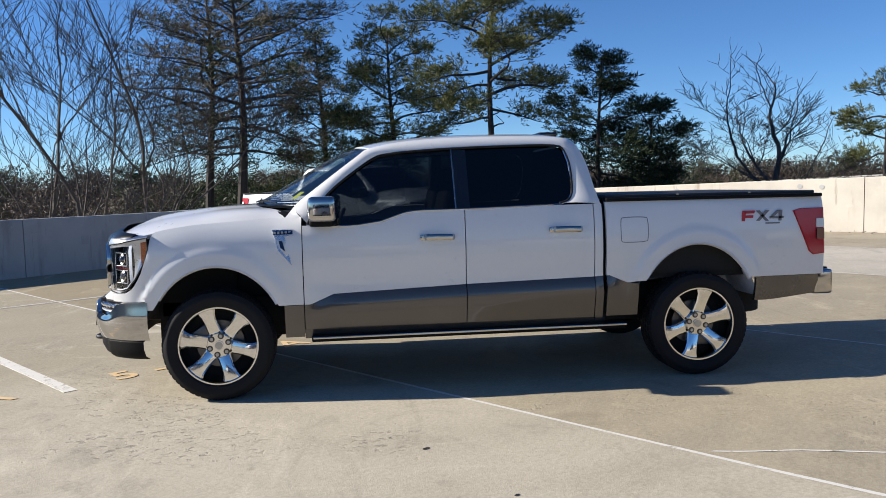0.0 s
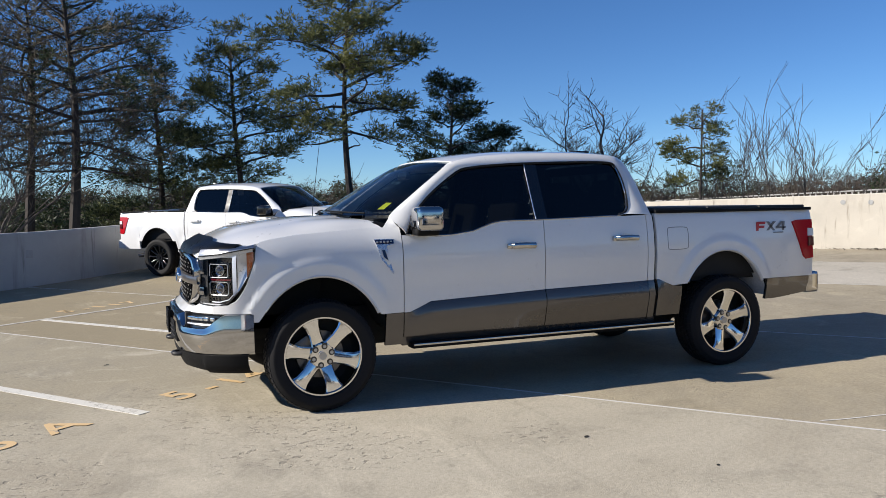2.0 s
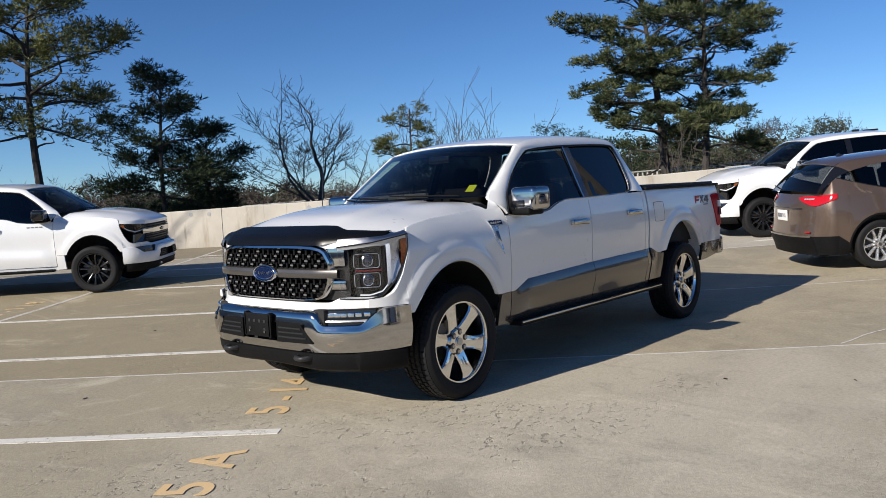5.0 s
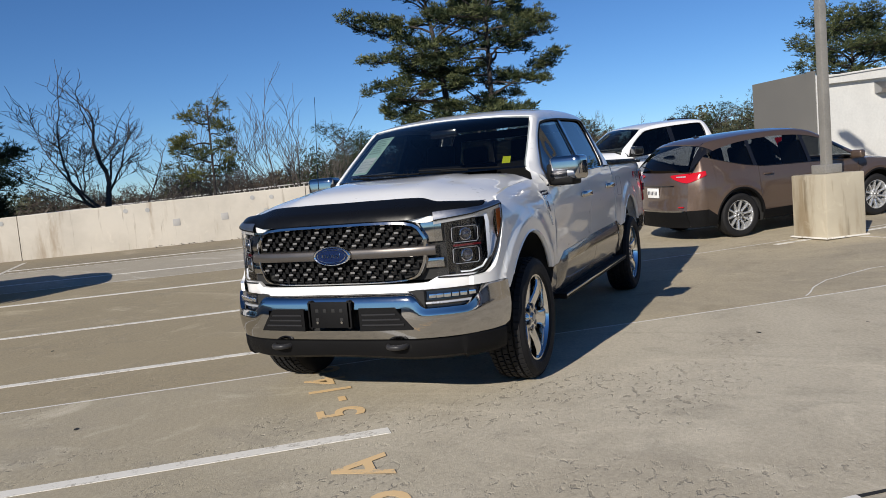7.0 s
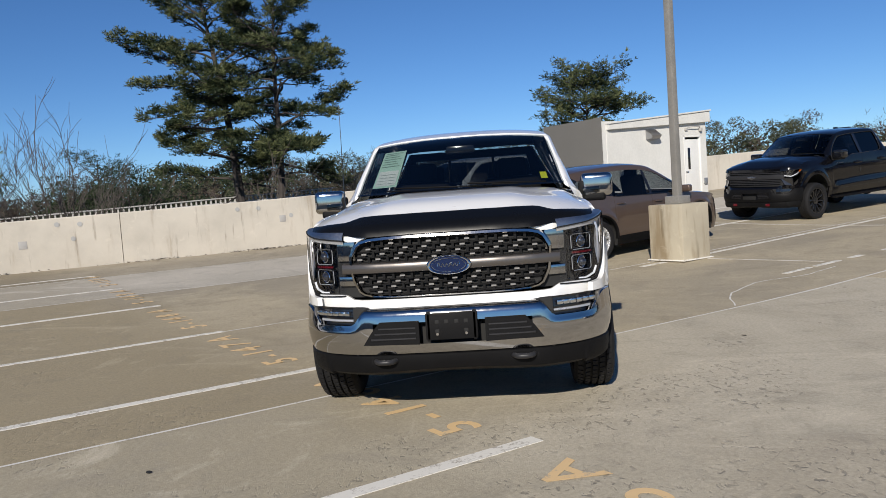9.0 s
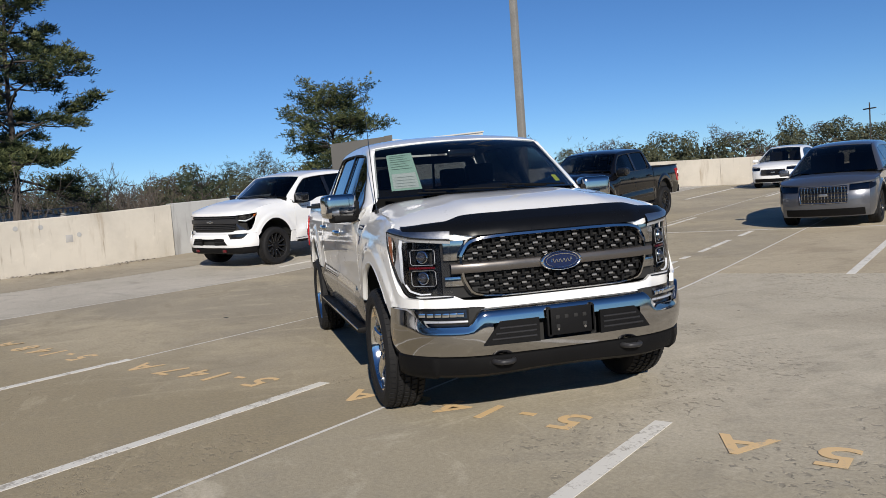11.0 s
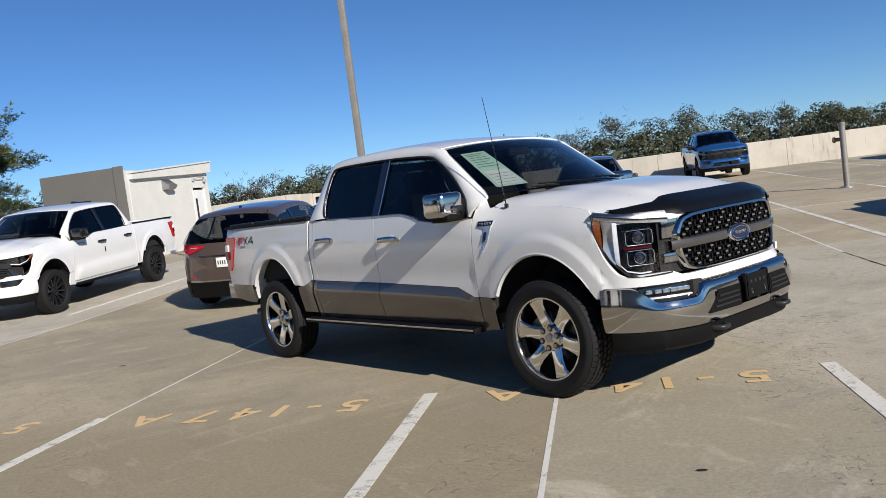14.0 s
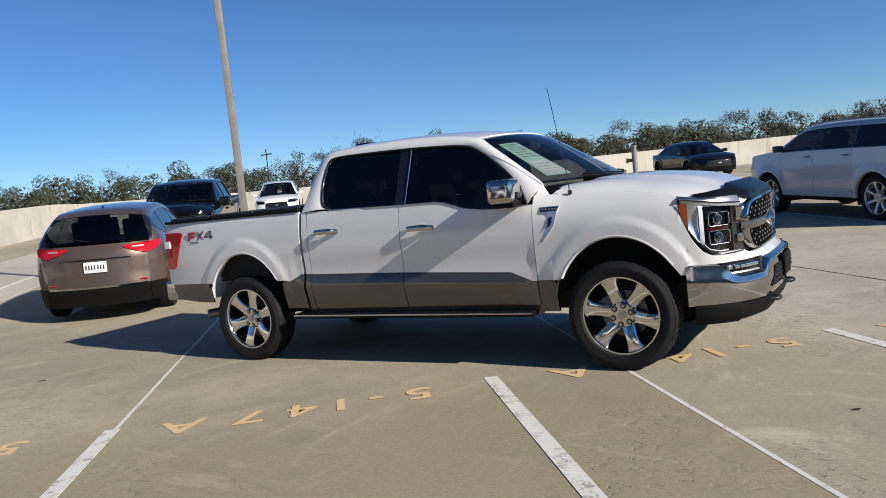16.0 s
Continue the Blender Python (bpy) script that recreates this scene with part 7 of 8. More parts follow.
    loft(bm, [[(fx(y, z), y, z) for z in np.linspace(0.22, hf, 9)] for y in spread(-ye, ye, 24)])
    for s in (1, -1):                                       # wrap back to the wing
        loft(bm, [[(lerp(fx(ye, z), xf - 0.45, k), s * lerp(ye, sy(xf - 0.45, z), wrap(k)), z) for z in np.linspace(0.22, lerp(hf, hood(xf - 0.45), k), 7)] for k in np.linspace(0, 1, 9)])
    part("front_bumper", bm, P, e)
    fr = S["front"]
    bm = bmesh.new()
    g0, g1, gw = fr["grille"]
    for z in np.linspace(g0, g1, 6):
        loft(bm, [[(fx(y, z) + dx, y, z + dz) for y in spread(-gw, gw, 14)] for dx, dz in ((-0.01, -0.016), (0.012, -0.012), (0.012, 0.012), (-0.01, 0.016))])
    loft(bm, [[(fx(y, z) + 0.004, y, z) for z in np.linspace(g0 - 0.02, g1 + 0.02, 5)] for y in spread(-gw, gw, 14)])
    gr = part("grille", bm, fr.get("mesh", M_GLOSSBLK), e)
    bm = bmesh.new()
    for s in (1, -1):
        for i in range(fr.get("verticals", 0)):
            y = s * gw * (i + 0.5) / fr["verticals"]
            box(bm, (fx(y, (g0 + g1) / 2) + 0.012, y, (g0 + g1) / 2), (0.02, 0.012, g1 - g0), 0.003)
    tube(bm, [(fx(y, z) + 0.014, y, z) for y, z in ((-gw, g0), (-gw * 1.02, (g0 + g1) / 2), (-gw, g1), (0, g1 + 0.01), (gw, g1), (gw * 1.02, (g0 + g1) / 2), (gw, g0), (0, g0 - 0.01), (-gw, g0))], 0.012, 8)
    part("grille_frame", bm, fr.get("frame", M_CHROME), gr)
    bm = bmesh.new()
    loft(bm, [[(fx(y, z) + 0.01, y, z) for z in (0.24, 0.30, 0.38)] for y in spread(-ye * 0.9, ye * 0.9, 14)])
    part("lower_intake", bm, M_PLASTIC, e)
    for s in (1, -1):
        bm = bmesh.new()
        h0, h1 = fr["lamp"]
        pts = [(gw + 0.03, h0 + 0.02), (ye, h0), (ye + 0.03, h1), (gw + 0.03, h1 - 0.02)]
        loft(bm, [[(fx(y, z) + 0.016, s * y, z) for z in np.linspace(h0, h1, 4)] for y in spread(gw + 0.04, ye, 6)] + [[(lerp(fx(ye, z), xf - 0.42, k), s * (lerp(ye, sy(xf - 0.42, z), wrap(k)) + 0.010), z) for z in np.linspace(lerp(h0, h1, 0.55 * k), h1, 4)] for k in (0.15, 0.3, 0.5, 0.7, 0.9)])
        l_ = part("headlamp", bm, M_LENS_SMOKE, e, "clear headlamp")
        bm = bmesh.new()
        loft(bm, [[(fx(y, z) + 0.008, s * y, z) for z in np.linspace(h0 + 0.01, h1 - 0.01, 4)] for y in spread(gw + 0.05, ye - 0.01, 6)])
        part("reflector", bm, M_REFLECTOR, l_)
    bm = bmesh.new()
    box(bm, (fx(0, (g0 + g1) / 2) + 0.024, 0, (g0 + g1) / 2), (0.02, 0.15, 0.05), 0.008)
    part("emblem", bm, fr.get("emblem", M_SATIN), e)
    # rear end
    zb = S["tail_z"]
    rx = lambda y, z: xr + 0.02 + S.get("round", 0.16) * (abs(y) / w) ** 2.8 + 0.10 * max(0, (z - 0.7) / (zb - 0.7)) ** 2 + 0.05 * max(0, (0.40 - z) / 0.2) - 0.035 * math.exp(-((z - 0.52) / 0.10) ** 2) - 0.02 * math.exp(-((z - 0.98) / 0.07) ** 2)
    yr = S.get("corner", 0.82) * w
    bm = bmesh.new()
    loft(bm, [[(rx(y, z), y, z) for z in np.linspace(0.50, zb, 9)] for y in spread(-yr, yr, 24)])
    for s in (1, -1):
        loft(bm, [[(lerp(rx(yr, z), xr + 0.42, k), s * lerp(yr, sy(xr + 0.42, z), wrap(k)), z) for z in np.linspace(0.50, max(zb, belt(lerp(rx(yr, zb), xr + 0.42, k))), 9)] for k in np.linspace(0, 1, 9)])
    part("tailgate", bm, P, e)
    bm = bmesh.new()
    loft(bm, [[(rx(y, z) - 0.02, y, z) for z in np.linspace(0.24, 0.515, 6)] for y in spread(-yr, yr, 24)])
    for s in (1, -1):
        loft(bm, [[(lerp(rx(yr, z) - 0.02, xr + 0.42, k), s * (lerp(yr, sy(xr + 0.42, z), wrap(k)) + 0.008), z) for z in np.linspace(0.24, 0.515, 5)] for k in np.linspace(0, 1, 9)])
        loft(bm, [[(lerp(xr + 0.42, -hub - a - 0.004, k), s * (sy(lerp(xr + 0.42, -hub - a - 0.004, k), z) + 0.008), z) for z in np.linspace(0.24, lerp(0.515, max(clad, 0.40), k), 5)] for k in (0, 0.5, 1)])
    part("rear_bumper", bm, low, e, "black lower bumper")
    if S.get("rear_detail"):
        bm = bmesh.new()
        loft(bm, [[(rx(y, z) - 0.024, y, z) for z in (0.500, 0.525)] for y in spread(-yr * 0.96, yr * 0.96, 20)])
        part("bumper_strip", bm, M_CHROME, e)
        bm = bmesh.new()
        box(bm, (rx(0, 0.80) - 0.015, 0.0, 0.80), (0.02, 0.31, 0.155), 0.004)
        pl = part("number_plate", bm, M_PLATE, e, "white number plate with dark bars")
        bm = bmesh.new()
        for i in range(7):
            box(bm, (rx(0, 0.80) - 0.027, -0.115 + 0.038 * i + (0.008 if i > 2 else 0), 0.80), (0.004, 0.018, 0.062), 0.002)
        part("plate_bar", bm, M_PLATEINK, pl)
        bm = bmesh.new()
        loft(bm, [[(rx(y, z) - o_, y, z) for o_, z in ((0.0, 0.895), (0.012, 0.90), (0.012, 0.912), (0.0, 0.917))] for y in spread(-0.48, 0.48, 10)])
        part("tailgate_strip", bm, M_GLOSSBLK, e)
        for s in (1, -1):
            bm = bmesh.new()
            box(bm, (rx(0.62, 0.56) - 0.010, s * 0.62, 0.575), (0.02, 0.10, 0.022), 0.006, Matrix.Rotation(radians(-s * 14), 4, "Z"))
            part("reflector", bm, M_REDLENS, e)
        bm = bmesh.new()
        tube(bm, [(rx(0, zb) - 0.05, 0.05, zb + 0.05), (rx(0, zb) - 0.05, 0.35, zb + 0.12)], 0.008, 6)
        part("rear_wiper", bm, M_PLASTIC, e)
    for s in (1, -1):
        t0, t1, ty = S["tail_lamp"]
        bm = bmesh.new()
        loft(bm, [[(rx(y, z) - 0.016, s * y, z) for z in np.linspace(lerp(t0, t1, 0.72 * ((yr - y) / (yr - ty)) ** 1.3), t1 - 0.02 * (yr - y) / (yr - ty), 4)] for y in spread(ty, yr, 8)] + [[(lerp(rx(yr, z), xr + 0.42, k) - 0.006, s * (lerp(yr, sy(xr + 0.42, z), wrap(k)) + 0.012), z) for z in np.linspace(lerp(t0, t1, 0.72 * k), t1 + 0.02 * k, 4)] for k in (0.12, 0.3, 0.5, 0.75, 0.95)])
        rim_in(bm, (0.02, 0, 0))
        tl = part("tail_lamp", bm, M_REDLENS, e, "red tail lamp")
        bm = bmesh.new()
        loft(bm, [[(rx(y, z) - 0.021, s * y, z) for z in np.linspace(lerp(t0, t1, 0.62), lerp(t0, t1, 0.74), 2)] for y in spread(ty + 0.12, yr - 0.04, 6)])
        part("clear_band", bm, M_BEZEL, tl)
    # inside and underside
    bm = bmesh.new()
    zi = ztop - 0.12
    box(bm, ((d1 + d3) / 2 - 0.2, 0, (sill + zi) / 2), (d1 - d3 + 1.1, w * 1.70, zi - sill), 0.05)
    part("cabin_tub", bm, M_DASH, e)
    for x0 in (d2 + 0.12, d3 + 0.10):
        for y in (-0.38, 0.38):
            bm = bmesh.new()
            zs = max(q[-1] for q in rail) - 0.58
            box(bm, (x0, y, zs + 0.10), (0.15, 0.48, 0.56), 0.05, Matrix.Rotation(radians(-12), 4, "Y"), 2)
            box(bm, (x0 - 0.07, y, zs + 0.42), (0.09, 0.26, 0.17), 0.04, None, 2)
            part("seat", bm, M_SEAT, e)
    bm = bmesh.new()
    box(bm, (0, 0, sill + 0.03), (xf - xr - 0.9, w * 1.5, 0.14), 0.03)
    box(bm, ((xf + hub) / 2 - 0.3, 0, 0.55), (0.9, w * 1.2, 0.4), 0.03)
    box(bm, ((xr - hub) / 2 + 0.2, 0, 0.50), (0.9, w * 1.2, 0.3), 0.03)
    part("chassis", bm, M_DARK, e)
    return e


SILVER_WHEEL = (0.352, 0.225, 0.235, 10, 0.034, M_SILVERWHEEL, False, M_SATIN)
BIG_SILVER = (0.405, 0.275, 0.285, 7, 0.06, M_SILVERWHEEL, False, M_SATIN)
SMALL_BLACK = (0.345, 0.235, 0.235, 10, 0.03, M_BLKWHEEL, False, M_BLKWHEEL)

# brown crossover, seen from the side and from behind
crossover = dict(
    name="crossover_car", category="crossover", label="metallic brown crossover with black cladding and silver wheels", paint=M_BROWN, w=0.915, xf=2.27, xr=-2.36, hub=1.3625, wheel=SILVER_WHEEL,
    sill=0.26, clad_h=0.13, ztop=1.10, arch_w=0.022, belt=[(1.3, 1.00), (0.85, 1.01), (0.0, 1.04), (-0.95, 1.08), (-1.3, 1.15), (-1.6, 1.23), (-1.88, 1.325), (-1.98, 1.30), (-2.15, 1.16), (-2.3, 1.08)],
    hood=[(0.8, 1.02), (1.2, 0.985), (1.7, 0.93), (2.05, 0.86), (2.25, 0.78)], doors=(0.98, 0.02, -0.98),
    dlo=[(0.96, 1.03), (0.70, 1.20), (0.36, 1.40), (0.10, 1.475), (-0.30, 1.515), (-0.80, 1.515), (-1.25, 1.482), (-1.62, 1.418), (-1.84, 1.35), (-1.885, 1.328)],
    rail=[(1.18, 0.84, 1.02), (0.86, 0.75, 1.20), (0.44, 0.64, 1.45), (0.16, 0.60, 1.56), (-0.30, 0.59, 1.605), (-0.80, 0.59, 1.605), (-1.25, 0.59, 1.585), (-1.75, 0.60, 1.53), (-2.02, 0.68, 1.32), (-2.18, 0.77, 1.12)],
    roof_span=(11, 30), screen=(1, 13), backlight=(28, 37), pillars=(0.02, -1.02), tumble=0.50, trim=M_GLOSSBLK, side_glass=M_GLASS_L,
    front=dict(grille=(0.52, 0.72, 0.45), lamp=(0.70, 0.82), frame=M_CHROME), tail_z=1.11, tail_lamp=(0.945, 1.095, 0.38), taper=0.20, round=0.34, corner=0.76, back_glass=M_GLASS_L, back_w=1.0, rear_detail=True, corner_cut=29)
cross = car(park(-7.85, 2.35, 131.0), crossover)
bm = bmesh.new()
loft(bm, [[(x, y * w_, z) for y, z in ((-0.03, 1.555), (-0.012, 1.555 + h_), (0.012, 1.555 + h_), (0.03, 1.555))] for x, w_, h_ in ((-1.30, 0.3, 0.01), (-1.38, 0.9, 0.055), (-1.46, 1.0, 0.095), (-1.50, 0.8, 0.09), (-1.52, 0.6, 0.01))])
part("aerial_fin", bm, M_GLOSSBLK, cross, "black roof aerial")

# large white utility wagon
wagon = dict(
    name="utility_wagon", category="suv", label="tall pale white utility wagon with chrome trim and large silver wheels", mirror=M_GLOSSBLK, paint=M_PALE, w=1.02, xf=2.60, xr=-2.72, hub=1.535, wheel=BIG_SILVER,
    sill=0.36, clad_h=0.04, clad=M_PLASTIC, arch_mat=M_PALE, belt=[(1.6, 1.28), (1.0, 1.28), (0.0, 1.29), (-1.0, 1.30), (-2.6, 1.31)],
    hood=[(1.0, 1.29), (1.5, 1.27), (2.0, 1.23), (2.35, 1.17), (2.6, 1.06)], doors=(1.12, 0.10, -0.98),
    dlo=[(1.12, 1.30), (0.92, 1.48), (0.70, 1.66), (0.45, 1.755), (0.0, 1.785), (-0.70, 1.79), (-1.40, 1.78), (-2.10, 1.76), (-2.45, 1.62), (-2.52, 1.34)],
    rail=[(1.36, 0.92, 1.29), (1.08, 0.83, 1.50), (0.78, 0.74, 1.72), (0.50, 0.70, 1.84), (0.0, 0.69, 1.885), (-0.70, 0.69, 1.895), (-1.40, 0.69, 1.885), (-2.25, 0.70, 1.84), (-2.55, 0.76, 1.62), (-2.66, 0.86, 1.32)],
    roof_span=(11, 30), screen=(1, 13), backlight=(28, 37), pillars=(0.10, -0.98, -1.95), tumble=0.46, trim=M_CHROME, handle=M_CHROME,
    front=dict(grille=(0.72, 1.02, 0.62), lamp=(0.86, 1.02)), tail_z=1.30, tail_lamp=(0.95, 1.30, 0.80), roof_rails=(12, 28), rail_mat=M_SATIN)
for key in ("dlo", "rail"):                                # a lower greenhouse
    wagon[key] = [(*q[:-1], 1.285 + (q[-1] - 1.285) * 0.80) for q in wagon[key]]
car(park(2.95, 10.95, 131.0), wagon)

# grey crossover facing the aisle
grey = dict(crossover, side_glass=M_GLASS_S, screen_glass=M_GLASS_S, label="grey metallic crossover with a bright slatted grille", paint=M_GREY, clad_h=0.10, rear_detail=False, trim=M_CHROME,
            front=dict(grille=(0.50, 0.80, 0.42), lamp=(0.72, 0.84), frame=M_CHROME, verticals=7, mesh=M_GLOSSBLK), wheel=SMALL_BLACK)
car(park(-7.15, 11.05, -52.0), grey)
car(park(-20.6, 20.4, -52.0), dict(crossover, label="small white crossover at the far parapet", paint=M_WHITE2, rear_detail=False, wheel=SMALL_BLACK))

# dark saloon
saloon = dict(
    name="saloon_car", category="saloon", label="glossy black saloon with black wheels by the far parapet", paint=M_BLACKP, w=0.94, xf=2.42, xr=-2.50, hub=1.47, wheel=SMALL_BLACK,
    sill=0.22, clad_h=0.05, clad=M_GLOSSBLK, arch_mat=M_BLACKP, belt=[(1.3, 0.94), (0.8, 0.95), (0.0, 0.97), (-1.0, 0.99), (-1.6, 1.01), (-2.4, 1.02)],
    hood=[(0.9, 0.95), (1.4, 0.91), (1.9, 0.85), (2.2, 0.78), (2.4, 0.70)], doors=(1.02, 0.02, -1.0),
    dlo=[(1.0, 0.97), (0.72, 1.12), (0.36, 1.27), (0.10, 1.33), (-0.25, 1.355), (-0.60, 1.34), (-0.95, 1.29), (-1.20, 1.22), (-1.42, 1.12), (-1.50, 1.04)],
    rail=[(1.24, 0.86, 0.95), (0.90, 0.76, 1.13), (0.46, 0.64, 1.34), (0.14, 0.60, 1.42), (-0.25, 0.58, 1.45), (-0.62, 0.58, 1.435), (-1.0, 0.60, 1.385), (-1.35, 0.64, 1.28), (-1.72, 0.70, 1.11), (-1.95, 0.78, 1.02)],
    roof_span=(11, 27), screen=(1, 13), backlight=(25, 37), pillars=(0.02,), tumble=0.55,
    front=dict(grille=(0.45, 0.66, 0.50), lamp=(0.62, 0.72), frame=M_GLOSSBLK), tail_z=1.0, tail_lamp=(0.80, 0.92, 0.45))
sal = car(park(-4.2, 28.6, -52.0), saloon)
bm = bmesh.new()
loft(bm, [[(x, y, 1.0 + 0.03 * (1 - (y / 0.8) ** 2) - 0.02 * k) for y in spread(-0.80, 0.80, 10)] for k, x in enumerate((-1.75, -2.1, -2.40))])
part("boot_lid", bm, M_BLACKP, sal)


def barricade(x, y):
    """Short striped barrier by the far parapet."""
    e = thing("barricade", Matrix.Translation((x, y, ground_at(x, y))) @ Matrix.Rotation(LOT, 4, "Z"), "orange and white striped plastic barrier", "barrier")
    for k, z in enumerate((0.25, 0.5, 0.75, 0.95)):
        bm = bmesh.new()
        box(bm, (0, 0, z), (1.7, 0.04, 0.14), 0.01)
        part("board", bm, M_REDLENS if k % 2 else M_PAPER, e)
    for s in (-1, 1):
        bm = bmesh.new()
        box(bm, (s * 0.75, 0, 0.5), (0.06, 0.05, 1.0), 0.01)
        box(bm, (s * 0.75, 0, 0.03), (0.08, 0.5, 0.06), 0.01)
        part("leg", bm, M_PAPER, e)


barricade(0.9, 29.0)


# ---- trees and distance ----
GROUND_Z = -7.0
bm = bmesh.new()
loft(bm, [[(r * math.cos(a), r * math.sin(a), GROUND_Z + (0 if r < 150 else min(14.0, (r - 150) * 0.02))) for a in np.linspace(0, 2 * math.pi, 65)[:-1]] for r in (0.5, 20, 60, 150, 400, 900, 2500)], closed=True)
ground = tagged(part("ground", bm, M_EARTH), "leaf litter and winter grass round the building", "ground", kind="structure")
# outer face of the building under the deck
bm = bmesh.new()
c4 = [lot(WALL_BACK - 0.3, -14.3), lot(WALL_EAST + 0.3, -14.3), lot(WALL_EAST + 0.3, WALL_FAR + 0.3), lot(WALL_BACK - 0.3, WALL_FAR + 0.3)]
loft(bm, [[(p.x, p.y, GROUND_Z - 0.3) for p in c4], [(p.x, p.y, -0.5) for p in c4]], closed=True)
tagged(part("building_face", bm, M_WALLGREY, smooth=False), "concrete outer wall of the car park", "wall", kind="structure")


class Soup:
    """Collects bark tubes and leaf fans as plain lists."""
    def __init__(self):
        self.v, self.f = [], []

    def tube(self, pts, r0, r1, seg=5):
        n = len(pts)
        k0 = len(self.v)
        for i, p in enumerate(pts):
            d = Vector(pts[min(i + 1, n - 1)]) - Vector(pts[max(i - 1, 0)])
            d.normalize()
            a = d.cross(Vector((0.3, 0.9, 0.2))).normalized()
            b = d.cross(a)
            r = lerp(r0, r1, i / (n - 1))
            for k in range(seg):
                t = 2 * math.pi * k / seg
                self.v.append(tuple(Vector(p) + a * (r * math.cos(t)) + b * (r * math.sin(t))))
        for i in range(n - 1):
            for k in range(seg):
                self.f.append((k0 + i * seg + k, k0 + i * seg + (k + 1) % seg, k0 + (i + 1) * seg + (k + 1) % seg, k0 + (i + 1) * seg + k))

    def spray(self, c, rx, rz, n, size, slim, rng):
        """Loose shell of small leaf-like blades round a centre."""
        for _ in range(n):
            th, cz = rng.uniform(0, 6.283), rng.uniform(-0.8, 1.0)
            q = math.sqrt(max(0.0, 1 - cz * cz))
            d = Vector((q * math.cos(th), q * math.sin(th), cz))
            k = rng.uniform(0.72, 1.06)
            p = Vector(c) + Vector((d.x * rx, d.y * rx, d.z * rz)) * k
            a = d.cross(Vector((rng.uniform(-1, 1), rng.uniform(-1, 1), rng.uniform(-1, 1)))).normalized()
            b = d.cross(a) + d * rng.uniform(-0.5, 0.9)
            a = a + d * rng.uniform(-0.5, 0.5)
            L = size * rng.uniform(0.6, 1.3)
            i0 = len(self.v)
            self.v += [tuple(p - a * L - b * (L * slim)), tuple(p + a * L * rng.uniform(0.6, 1.2)), tuple(p + b * (L * slim))]
            self.f.append((i0, i0 + 1, i0 + 2))

    def fan(self, c, n, size, rng, flat=0.8, wide=0.16, axis=None):
        """A clump of narrow blades that spring from one point."""
        k0 = len(self.v)
        self.v.append(tuple(c))
        for _ in range(n):
            th, cz = rng.uniform(0, 6.283), rng.uniform(-0.45, 1.0)
            s = math.sqrt(max(0.0, 1 - cz * cz))
            d = Vector((s * math.cos(th), s * math.sin(th), cz * flat))
            if axis is not None:
                d = (d + axis * 0.6)
            L = size * rng.uniform(0.55, 1.15)
            sd = d.cross(Vector((rng.uniform(-1, 1), rng.uniform(-1, 1), rng.uniform(-1, 1)))).normalized() * (L * wide)
            tip = Vector(c) + d * L
            k = len(self.v)
            self.v += [tuple(Vector(c) + d * (L * 0.55) + sd), tuple(tip), tuple(Vector(c) + d * (L * 0.55) - sd)]
            self.f += [(k0, k, k + 1), (k0, k + 1, k + 2)]


